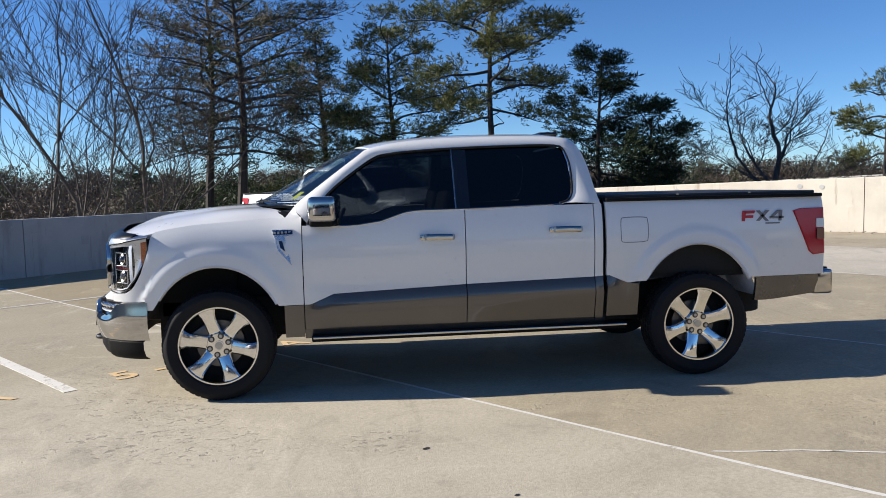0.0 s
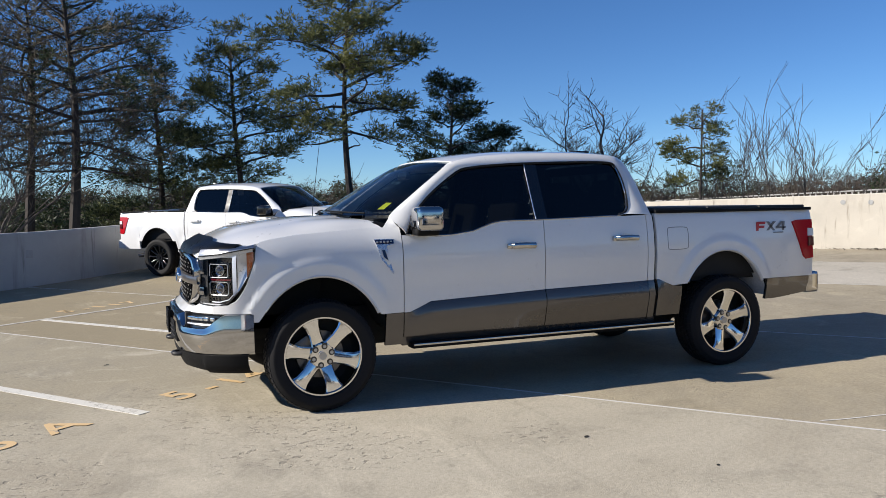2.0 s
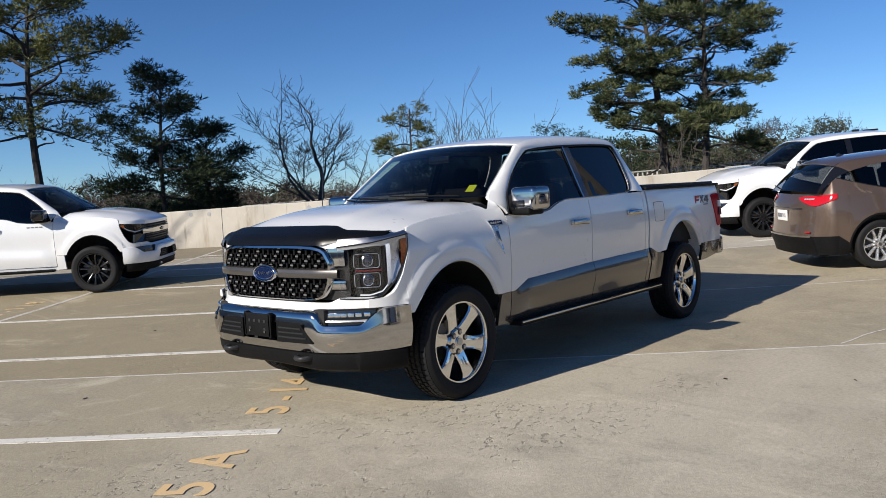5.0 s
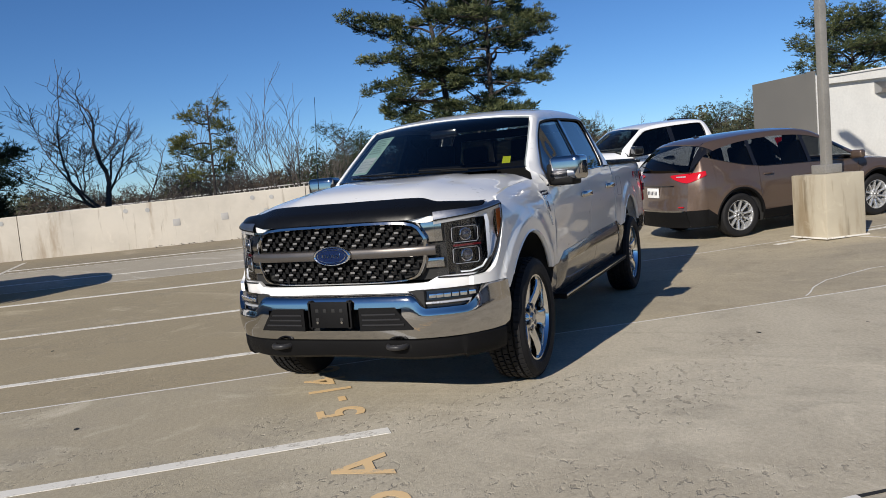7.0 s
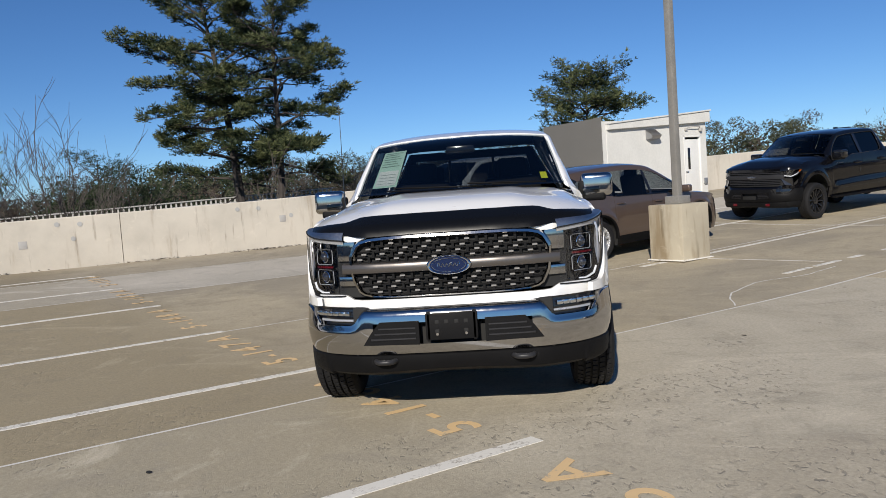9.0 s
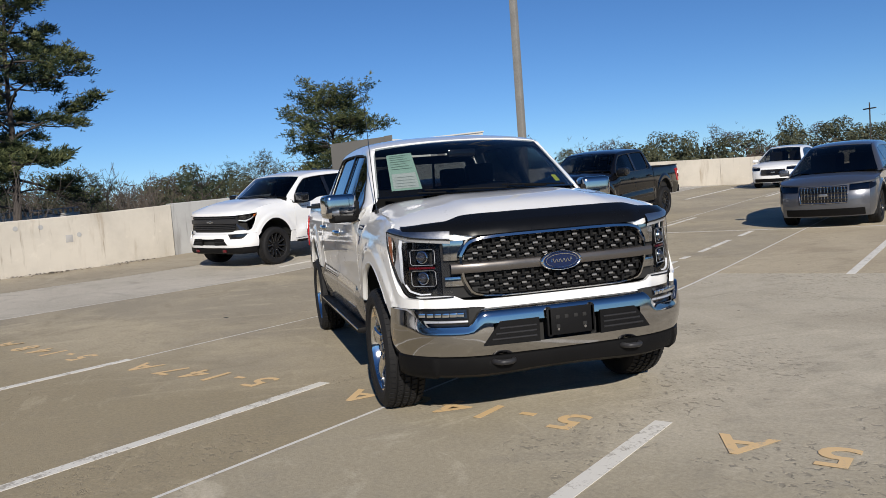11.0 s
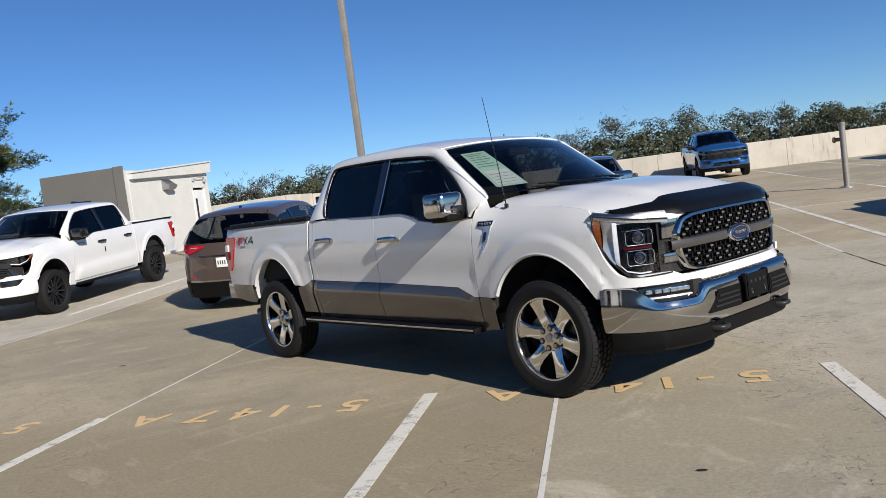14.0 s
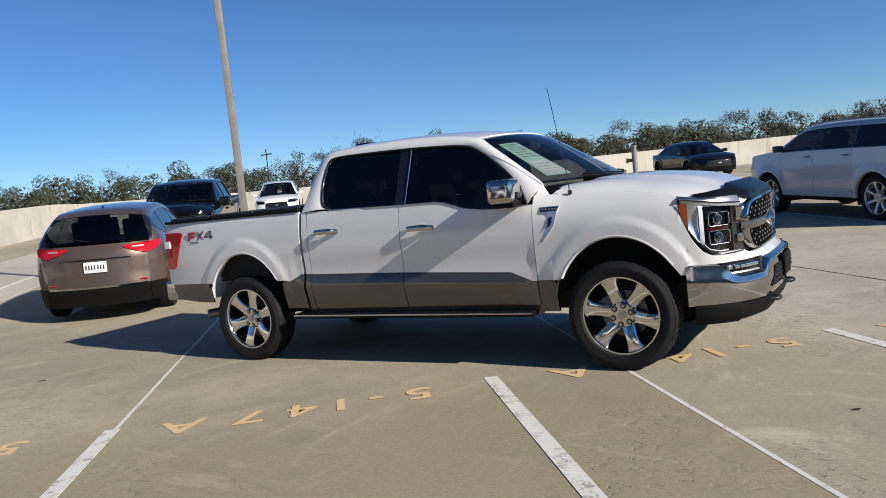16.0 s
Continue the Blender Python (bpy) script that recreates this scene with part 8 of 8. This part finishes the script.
def pine(name, x, y, top, low, half, seed, needles, label, fill=1.0, shape="round", trunk_r=0.22, lean=(0, 0), yellow=None, pad=0.55, tufts=40, clump=0.21, press=0.72, bare=0.35, wide=0.085, blades=10):
    """Tall pine: a tapered trunk, crooked limbs in tiers that fork into twigs, and flat pads of needle tufts on their outer ends."""
    rng = random.Random(seed)
    e = thing(name, Matrix.Translation((x, y, GROUND_Z)), label, "tree")
    H, L0 = top - GROUND_Z, low - GROUND_Z
    bark, leaf, leaf2 = Soup(), Soup(), Soup()
    sway = lambda h: max(0.0, (h - 6.0) / (H - 6.0))
    mid = lambda h: Vector((lean[0] * sway(h) + 0.16 * math.sin(h * 0.45 + seed), lean[1] * sway(h) + 0.14 * math.cos(h * 0.41 + seed * 2), h))
    bark.tube([mid(H * i / 18) for i in range(19)], trunk_r * 1.3, 0.03, 8)
    span = H - L0
    n = max(7, int(span / 0.31 * fill))
    az = rng.uniform(0, 6.28)

    def tuft_pad(c, pr, out):
        tgt = leaf2 if (yellow is not None and rng.random() < 0.40) else leaf
        for _ in range(int(tufts * rng.uniform(0.7, 1.2) * (pr / pad) ** 1.5)):
            d = Vector((rng.gauss(0, 0.44), rng.gauss(0, 0.44), rng.gauss(0.10, 0.42) * press))
            tgt.fan(c + d * pr, blades, clump * rng.uniform(0.65, 1.15), rng, 0.8, wide, axis=d * 0.5 + out * 0.35 + Vector((0, 0, 0.35)))

    for i in range(n):
        k = (i + rng.random() * 0.8) / n
        h = L0 + span * (k * 0.96)
        prof = {"round": math.sin(math.pi * (0.22 + 0.70 * k)) ** 0.8, "cone": 1.1 * (1 - k) ** 0.75 + 0.14, "flat": math.sin(math.pi * (0.30 + 0.62 * k)) ** 0.8}[shape]
        Lb = half * prof * rng.choice((0.6, 0.8, 0.95, 1.05, 1.2))
        az += 2.4 + rng.uniform(-0.55, 0.55)
        up = lerp(0.05, 0.85, k ** 1.5) + rng.uniform(-0.28, 0.45)
        p0 = mid(h)
        pts = [p0]
        for q in range(1, 7):
            t = q / 6
            wob = az + 0.35 * math.sin(t * 4 + i * 1.7)
            pts.append(p0 + Vector((math.cos(wob) * Lb * t, math.sin(wob) * Lb * t, Lb * (up * t - 0.40 * t * t + 0.22 * t ** 3) + 0.06 * math.sin(t * 7 + i))))
        bark.tube(pts, 0.022 + 0.013 * Lb, 0.010, 5)
        out = Vector((math.cos(az), math.sin(az), 0))
        if k < 0.10 and rng.random() < 0.5:                # a dead lower limb
            continue
        tuft_pad(pts[-1], pad * rng.uniform(0.75, 1.1), out)
        m_ = max(1, int(Lb / (pad * 0.62)))
        for q in range(m_):
            t = lerp(bare, 0.95, (q + rng.random()) / m_)
            j = min(5, int(t * 6))
            c = pts[j].lerp(pts[j + 1], t * 6 - j)
            sd = (1 if q % 2 else -1) * rng.uniform(0.35, 0.75) * (0.35 + 0.28 * Lb) * (1.15 - t * 0.5)
            tip = c + Vector((-math.sin(az) * sd, math.cos(az) * sd, 0.10 + 0.18 * rng.random())) + out * 0.15
            bark.tube([c, c.lerp(tip, 0.5) + Vector((0, 0, -0.04)), tip], 0.016, 0.008, 3)
            tuft_pad(tip, pad * rng.uniform(0.65, 1.05), out)
    part_raw("trunk", bark.v, bark.f, M_BARK, e, "dark ridged bark")
    part_raw("crown", leaf.v, leaf.f, needles, e, "needle tufts", smooth=False)
    if leaf2.v:
        part_raw("crown", leaf2.v, leaf2.f, yellow, e, "yellowish needle tufts", smooth=False)
    return e


def bare_tree(name, x, y, top, half, seed, label, trunk_r=0.16, fork=0.55, twigs=5, stems=1, lean=(0, 0), fine=0.009):
    """Leafless broadleaf: a forked bole, limbs that arch out and up, and ever finer twigs."""
    rng = random.Random(seed)
    e = thing(name, Matrix.Translation((x, y, GROUND_Z)), label, "tree")
    H = top - GROUND_Z
    s, bole = Soup(), Soup()
    crown = H * (1 - fork)
    wide = half / (0.42 * crown)

    def grow(p, d, L, r, lvl):
        pts = [p]
        for i in range(4):
            d = (d + Vector((rng.gauss(0, 0.13), rng.gauss(0, 0.13), rng.gauss(0.03, 0.07)))).normalized()
            pts.append(pts[-1] + d * (L / 4))
        (s if lvl > 1 else bole).tube(pts, r, r * (0.75 if lvl == 0 else 0.55), 7 if lvl == 0 else 5 if lvl < 3 else 3)
        if lvl >= twigs:
            return
        kids = (4 if stems == 1 else 3) if lvl == 0 else (3 if lvl < 2 else rng.choice((3, 3, 4)))
        a0 = rng.uniform(0, 6.283)
        for k in range(kids):
            a = a0 + 6.283 * k / kids + rng.uniform(-0.5, 0.5)
            side = Vector((math.cos(a), math.sin(a), 0))
            nd = (d + side * (rng.uniform(0.5, 1.05) if k else 0.22) * wide + Vector((0, 0, 0.06))).normalized()
            j = 4 if k == 0 else (rng.choice((3, 4)) if lvl == 0 else rng.choice((1, 2, 3, 4)))
            grow(pts[j], nd, (crown * rng.uniform(0.34, 0.46)) if lvl == 0 else L * (rng.uniform(0.52, 0.76) if k else rng.uniform(0.68, 0.82)), max(fine, r * (0.40 if k else 0.66)), lvl + 1)

    for k in range(stems):
        ln = Vector((lean[0] + rng.gauss(0, 0.04) * stems, lean[1] + rng.gauss(0, 0.04) * stems, 1)).normalized()
        grow(Vector((rng.gauss(0, 0.2) * (stems > 1), rng.gauss(0, 0.2) * (stems > 1), 0)), ln, H * fork, trunk_r, 0)
    z0 = H * fork * 0.8
    k = (H - z0) / (max(v[2] for v in s.v) - z0)
    for q in (s, bole):
        q.v = [(a, b, c if c < z0 else z0 + (c - z0) * k) for a, b, c in q.v]
    part_raw("trunk", bole.v, bole.f, M_BARKG, e, "grey forking trunk")
    part_raw("crown", s.v, s.f, M_BARKG, e, "grey-brown leafless twigs")
    return e


PINE = "tall pine with a bare trunk and open green crown"
pine("pine_tree", 6.6, -29.0, 10.6, 2.8, 4.0, 11, M_NEEDLEB, "tall pine with a dull brownish crown of many dead twigs", fill=1.45, clump=0.22, tufts=23, yellow=M_NEEDLED, trunk_r=0.26, bare=0.20, pad=0.62, wide=0.075, press=0.9, blades=6)
pine("pine_tree", 4.9, -25.3, 11.4, 2.6, 4.0, 12, M_NEEDLEB, "tall pine with a dull brownish crown of many dead twigs", fill=1.45, clump=0.22, tufts=23, yellow=M_NEEDLED, trunk_r=0.26, bare=0.20, pad=0.62, wide=0.075, press=0.9, blades=6)
pine("pine_tree", 1.8, -30.3, 8.7, 0.4, 2.1, 13, M_NEEDLE, "slim pine with a narrow green crown", shape="cone", fill=1.4, pad=0.50, tufts=34, yellow=M_NEEDLED, blades=7, wide=0.10, press=0.85)
pine("pine_tree", -1.4, -28.1, 8.4, 1.4, 2.6, 14, M_NEEDLE, PINE, fill=1.35, yellow=M_NEEDLEY, pad=0.52, tufts=36, bare=0.35, blades=7, wide=0.10, press=0.85)
pine("pine_tree", -4.9, -22.7, 10.0, 3.6, 3.1, 15, M_NEEDLE, "tall pine with a yellow-green crown above a bare trunk", fill=1.4, yellow=M_NEEDLEY, pad=0.52, tufts=36, bare=0.35, trunk_r=0.19, blades=7, wide=0.10, press=0.85)
pine("evergreen_tree", -8.7, -21.5, 6.0, 0.6, 2.0, 16, M_NEEDLED, "dark irregular evergreen with a ragged crown", fill=1.35, pad=0.50, tufts=44, clump=0.19, bare=0.3, trunk_r=0.15)
pine("evergreen_tree", -11.0, -22.5, 4.0, 0.2, 1.7, 17, M_NEEDLED, "dark low evergreen beside a taller one", fill=1.4, pad=0.48, tufts=44, clump=0.19, bare=0.25, trunk_r=0.13)
bare_tree("bare_tree", 9.3, -22.2, 11.6, 3.4, 21, "leafless grey tree with upswept limbs", stems=2, trunk_r=0.15, fork=0.36, twigs=6, fine=0.010)
bare_tree("bare_tree", 7.4, -20.6, 6.0, 1.6, 22, "slim leafless grey tree beyond the parapet", trunk_r=0.08, fork=0.48, twigs=5)
bare_tree("bare_tree", 10.8, -21.5, 10.0, 2.6, 23, "leafless grey tree with fine twigs", trunk_r=0.13, fork=0.42, twigs=5, fine=0.010)
bare_tree("bare_tree", -15.7, -21.2, 6.6, 2.7, 24, "dark leafless tree with a wide fan of limbs", trunk_r=0.21, fork=0.62, twigs=6, lean=(-0.05, 0.0), fine=0.012)
pine("pine_tree", -16.8, -17.0, 4.9, 2.0, 1.15, 18, M_NEEDLE, "small pine with an open yellow-green crown", yellow=M_NEEDLEY, fill=1.3, trunk_r=0.07, pad=0.36, tufts=26, clump=0.17)
for i, (x, y, t) in enumerate(((-21.4, -17.4, 6.5), (-21.1, -19.7, 6.4), (-21.8, -16.2, 5.9), (-22.0, -14.9, 5.0), (-21.0, -18.7, 5.6), (-22.6, -12.9, 4.2), (-20.6, -21.2, 4.8), (-22.9, -15.6, 5.3), (-19.2, -19.0, 4.0), (-18.4, -22.6, 3.8), (-12.6, -25.0, 3.6), (3.2, -23.0, 4.2), (1.0, -24.0, 3.6))):
    bare_tree("sapling", x, y, t, 0.95, 30 + i, "slim leafless grey sapling beyond the parapet", trunk_r=0.05, fork=0.55, twigs=4, fine=0.010)
pine("pine_tree", -31.4, -12.8, 13.2, 2.4, 4.2, 19, M_NEEDLE, "very tall old pine with tiered flat limbs", shape="flat", fill=1.45, trunk_r=0.30, lean=(0.3, -1.6), yellow=M_NEEDLED, pad=0.42, tufts=24, clump=0.22, press=0.70, wide=0.10, bare=0.40)
pine("pine_tree", -30.9, -11.3, 12.0, 2.8, 3.5, 20, M_NEEDLE, "very tall old pine with a forked open crown", shape="flat", fill=1.35, trunk_r=0.24, lean=(0.2, 1.0), yellow=M_NEEDLED, pad=0.42, tufts=24, clump=0.22, press=0.70, wide=0.10, bare=0.50)
pine("pine_tree", -68.8, 8.0, 11.5, 4.6, 4.7, 25, M_NEEDLE, "broad round-crowned pine beyond the stair house", shape="round", fill=2.6, trunk_r=0.34, yellow=M_NEEDLED, pad=0.75, tufts=26, clump=0.30, press=0.9, wide=0.12, blades=7)
for i, (x, y, t, h) in enumerate(((-46.7, -28.9, 5.6, 2.6), (-27.0, -27.6, 3.4, 1.5), (-43.0, -25.0, 4.2, 2.4), (-58.0, -12.5, 4.4, 3.6), (-15.4, -30.0, 3.6, 1.5), (-60.0, 1.0, 4.8, 4.0), (-62.0, -4.0, 4.2, 4.0), (-46.0, -15.5, 3.8, 2.8))):
    pine("evergreen_shrub_tree", x, y, t, -2.0, h, 50 + i, M_NEEDLED if i % 2 == 0 else M_FARGREEN, "low rounded evergreen behind the parapet", shape="round", fill=1.0, trunk_r=0.15, pad=0.80, tufts=30, clump=0.26, press=0.8, bare=0.2, wide=0.075, blades=6)
for i, (x, y, t) in enumerate(((-51.2, -12.5, 5.4), (-56.0, -10.0, 5.2), (-49.0, -15.0, 5.0), (-37.5, -23.5, 4.4), (-47.5, -9.5, 5.2), (-36.0, -14.5, 3.4), (-34.0, -9.0, 3.4), (-35.5, -6.0, 3.2))):
    bare_tree("bare_tree", x, y, t, 1.7, 60 + i, "leafless tree behind the parapet", trunk_r=0.09, fork=0.58, twigs=5, fine=0.012)


def woods(name, crowns, material, label, seed, blade=0.9, per=60, core=0.0, thin=0.14, lift=None, reach=(0.80, 1.0), lumps=0, spread_=0.17, puff=0.0, leafy=0.5, dense=1.0):
    """A belt of distant crowns, too many to count: sprays of blades in clumps, with leafy fans over them."""
    rng = random.Random(seed)
    s = Soup()
    for x, y, z0, z1, r in crowns:
        zc, hz = (z0 + z1) / 2, (z1 - z0) / 2
        n = int(per * max(1.0, hz * r / 14) * (1.0 if y > -45 else 0.22))
        if core:                                           # thick inner crown
            s.spray(Vector((x, y, zc)), r * core, hz * core, int(240 * dense), min(r, hz) * core * 0.17, leafy, rng)
        heads = []
        for _ in range(lumps):                             # puffs, gathered in the upper crown
            th, cz = rng.uniform(0, 6.283), rng.uniform(-0.35, 0.95) ** 1.0
            q = math.sqrt(max(0.0, 1 - cz * cz)) * rng.uniform(0.55, 0.95)
            heads.append(Vector((x + r * q * math.cos(th), y + r * q * math.sin(th), zc + hz * cz * rng.uniform(0.85, 1.0))))
            if puff:                                       # bough mass of many small blades
                pr = r * puff * rng.uniform(0.7, 1.25)
                s.spray(heads[-1], pr, pr * 0.8, int(150 * dense), pr * 0.14, leafy, rng)
        for i_ in range(n):
            if heads and i_ % 5:
                h = heads[i_ % lumps]
                c = h + Vector((rng.gauss(0, spread_ * r), rng.gauss(0, spread_ * r), rng.gauss(0, 0.7 * spread_ * r)))
            else:
                th, cz = rng.uniform(0, 6.283), rng.uniform(-0.9, 1.0)
                q = math.sqrt(max(0, 1 - cz * cz)) * rng.uniform(*reach)
                bump = 1 + 0.25 * noise.noise((x + th * 1.3, y, cz * 2.0))
                c = Vector((x + r * q * bump * math.cos(th), y + r * q * bump * math.sin(th), zc + hz * cz * bump))
            s.fan(c, 4, blade * rng.uniform(0.6, 1.2), rng, 0.9, thin, axis=lift)
    ob = part_raw(name, s.v, s.f, material, smooth=False)
    return tagged(ob, label, "woods", kind="stuff")


rng = random.Random(77)
eye0 = Vector((4.0, 0.0))
green, brown = [], []
skyline = curve([(70, 6.0), (95, 6.6), (100, 7.7), (104, 8.7), (107, 8.8), (110, 7.6), (114, 9.2), (124, 10.2), (130, 9.7), (134, 9.0), (138, 8.0), (142, 8.8), (148, 9.3), (152, 8.6), (156, 9.1), (160, 10.5), (165, 10.8), (172, 9.2), (180, 8.4), (188, 7.8), (195, 9.8), (203, 10.4), (209, 9.5), (213, 6.2), (220, 4.6), (230, 4.2), (240, 5.5), (250, 5.2), (260, 5.0), (275, 5.3), (285, 6.4), (312, 6.0)])
for k in range(340):
    a = 72 + 240 * (k + rng.random()) / 340
    far = 1.0 if a < 175 else 0.80
    d = rng.uniform(108, 150) * far
    x, y = eye0.x + d * math.cos(radians(a)), eye0.y + d * math.sin(radians(a))
    t = skyline(a) * (d / 128) * rng.uniform(0.72, 1.08)
    r = rng.uniform(3.0, 5.2)
    (green if rng.random() < (0.66 if a < 175 else 0.25) else brown).append((x, y, GROUND_Z + 2.0, t, r))
woods("far_pine_woods", green, M_FARGREEN, "distant belt of green pines", 81, 0.30, 40, 0.78, 0.24, None, (0.80, 0.98), 13, 0.13, 0.36, 0.55)
woods("far_bare_woods", brown, M_SCRUB, "distant belt of leafless brown trees", 82, 0.75, 60, 0.76, 0.045, Vector((0, 0, 1.0)), (0.62, 0.98), 10, 0.16, 0.34, 0.36, 0.9)
scrub = []
for k in range(150):
    a = 172 + 130 * (k + rng.random()) / 150
    d = rng.uniform(48, 84)
    scrub.append((eye0.x + d * math.cos(radians(a)), eye0.y + d * math.sin(radians(a)), GROUND_Z, rng.uniform(2.0, 3.9) * (d / 66), rng.uniform(2.0, 3.6)))
for k in range(70):                                        # thicker brown growth past the back wall
    a, d = radians(rng.uniform(186, 232)), rng.uniform(58, 84)
    scrub.append((eye0.x + d * math.cos(a), eye0.y + d * math.sin(a), GROUND_Z, rng.uniform(3.0, 4.6) * (d / 66), rng.uniform(2.0, 3.4)))
woods("winter_scrub", scrub, M_SCRUB, "brown leafless scrub behind the parapet", 83, 0.60, 90, 0.70, 0.040, Vector((0, 0, 0.9)), (0.6, 1.0), 5, 0.17, 0.38, 0.22, 0.8)
low_green, low_brown = [], []
for k in range(120):                                        # undergrowth between the near pines
    x, y = rng.uniform(-20, 13), rng.uniform(-46, -33)
    (low_green if rng.random() < 0.45 else low_brown).append((x, y, GROUND_Z + 2, rng.uniform(1.2, 3.8), rng.uniform(1.2, 2.4)))
for k in range(22):                                        # dark thicket at the foot of the old pines
    a, d = radians(rng.uniform(195, 212)), rng.uniform(54, 70)
    low_green.append((eye0.x + d * math.cos(a), eye0.y + d * math.sin(a), GROUND_Z + 1, rng.uniform(3.4, 5.6), rng.uniform(2.0, 3.2)))
woods("dark_undergrowth", low_green, M_NEEDLED, "dark evergreen undergrowth between the pines", 84, 0.30, 150, 0.60, 0.12, None, (0.7, 1.0), 7, 0.17, 0.36, 0.40, 0.7)
woods("brown_undergrowth", low_brown, M_SCRUB, "leafless brown undergrowth between the pines", 85, 0.42, 180, 0.55, 0.028, Vector((0, 0, 0.7)), (0.5, 1.0), 5, 0.17, 0.36, 0.16, 0.6)
twig = Soup()
for k in range(45):                                        # fine bare poles standing in the scrub
    a = radians(rng.uniform(176, 300))
    d = rng.uniform(50, 86)
    p = Vector((eye0.x + d * math.cos(a), eye0.y + d * math.sin(a), GROUND_Z))
    h = rng.uniform(8.4, 11.5)
    top = p + Vector((rng.gauss(0, 0.5), rng.gauss(0, 0.5), h))
    twig.tube([p, p.lerp(top, 0.5) + Vector((rng.gauss(0, 0.2), rng.gauss(0, 0.2), 0)), top], 0.06, 0.012, 4)
    for j in range(9):
        b = p.lerp(top, rng.uniform(0.5, 0.95))
        th = rng.uniform(0, 6.283)
        twig.tube([b, b + Vector((math.cos(th) * 0.5, math.sin(th) * 0.5, 0.6)), b + Vector((math.cos(th) * 0.9, math.sin(th) * 0.9, 1.5))], 0.022, 0.008, 3)
tagged(part_raw("scrub_poles", twig.v, twig.f, M_BARKG, smooth=False), "thin leafless stems standing in the scrub", "woods", kind="stuff")


def bridge_railing():
    """Pale balustrade of a road beyond the back wall."""
    e = thing("bridge_railing", Matrix.Translation(lot(-34.0, 0, 0).xy.to_3d() + Vector((0, 0, -0.19))) @ Matrix.Rotation(LOT, 4, "Z") @ Matrix.Rotation(0.033, 4, "X"), "long pale concrete road railing beyond the parapet", "railing")
    bm = bmesh.new()
    box(bm, (0, -7.5, 1.96), (0.20, 45, 0.06), 0.02)
    part("top_rail", bm, M_RAIL, e)
    bm = bmesh.new()
    box(bm, (0, -7.5, 1.30), (0.35, 45, 0.86), 0.02)
    part("kerb_beam", bm, M_RAIL, e)
    bm = bmesh.new()
    box(bm, (0, 0, 1.83), (0.07, 0.07, 0.22), 0.0)
    me = bpy.data.meshes.new("post")
    bm.to_mesh(me)
    bm.free()
    me.materials.append(M_RAIL)
    for i in range(178):
        o_ = new("post", me)
        o_.parent = e
        o_.matrix_basis = Matrix.Translation((0, -29.5 + 0.25 * i, 0))
    bm = bmesh.new()
    for i in range(4):
        box(bm, (0, -26 + 13 * i, -3.1), (0.6, 0.9, 8.0), 0.02)
    part("pier", bm, M_RAIL, e)
    return e


bridge_railing()


def utility_pole(x, y, top):
    e = thing("utility_pole", Matrix.Translation((x, y, GROUND_Z)), "distant wooden utility pole with a cross-arm", "pole")
    bm = bmesh.new()
    cyl(bm, (0, 0, (top - GROUND_Z) / 2), 0.09, top - GROUND_Z, seg=10, r2=0.06)
    part("pole", bm, M_BARK, e)
    bm = bmesh.new()
    box(bm, (0, 0, top - GROUND_Z - 0.6), (1.6, 0.12, 0.12), 0.01)
    part("cross_arm", bm, M_BARK, e)


utility_pole(-58.0, 60.5, 7.6)
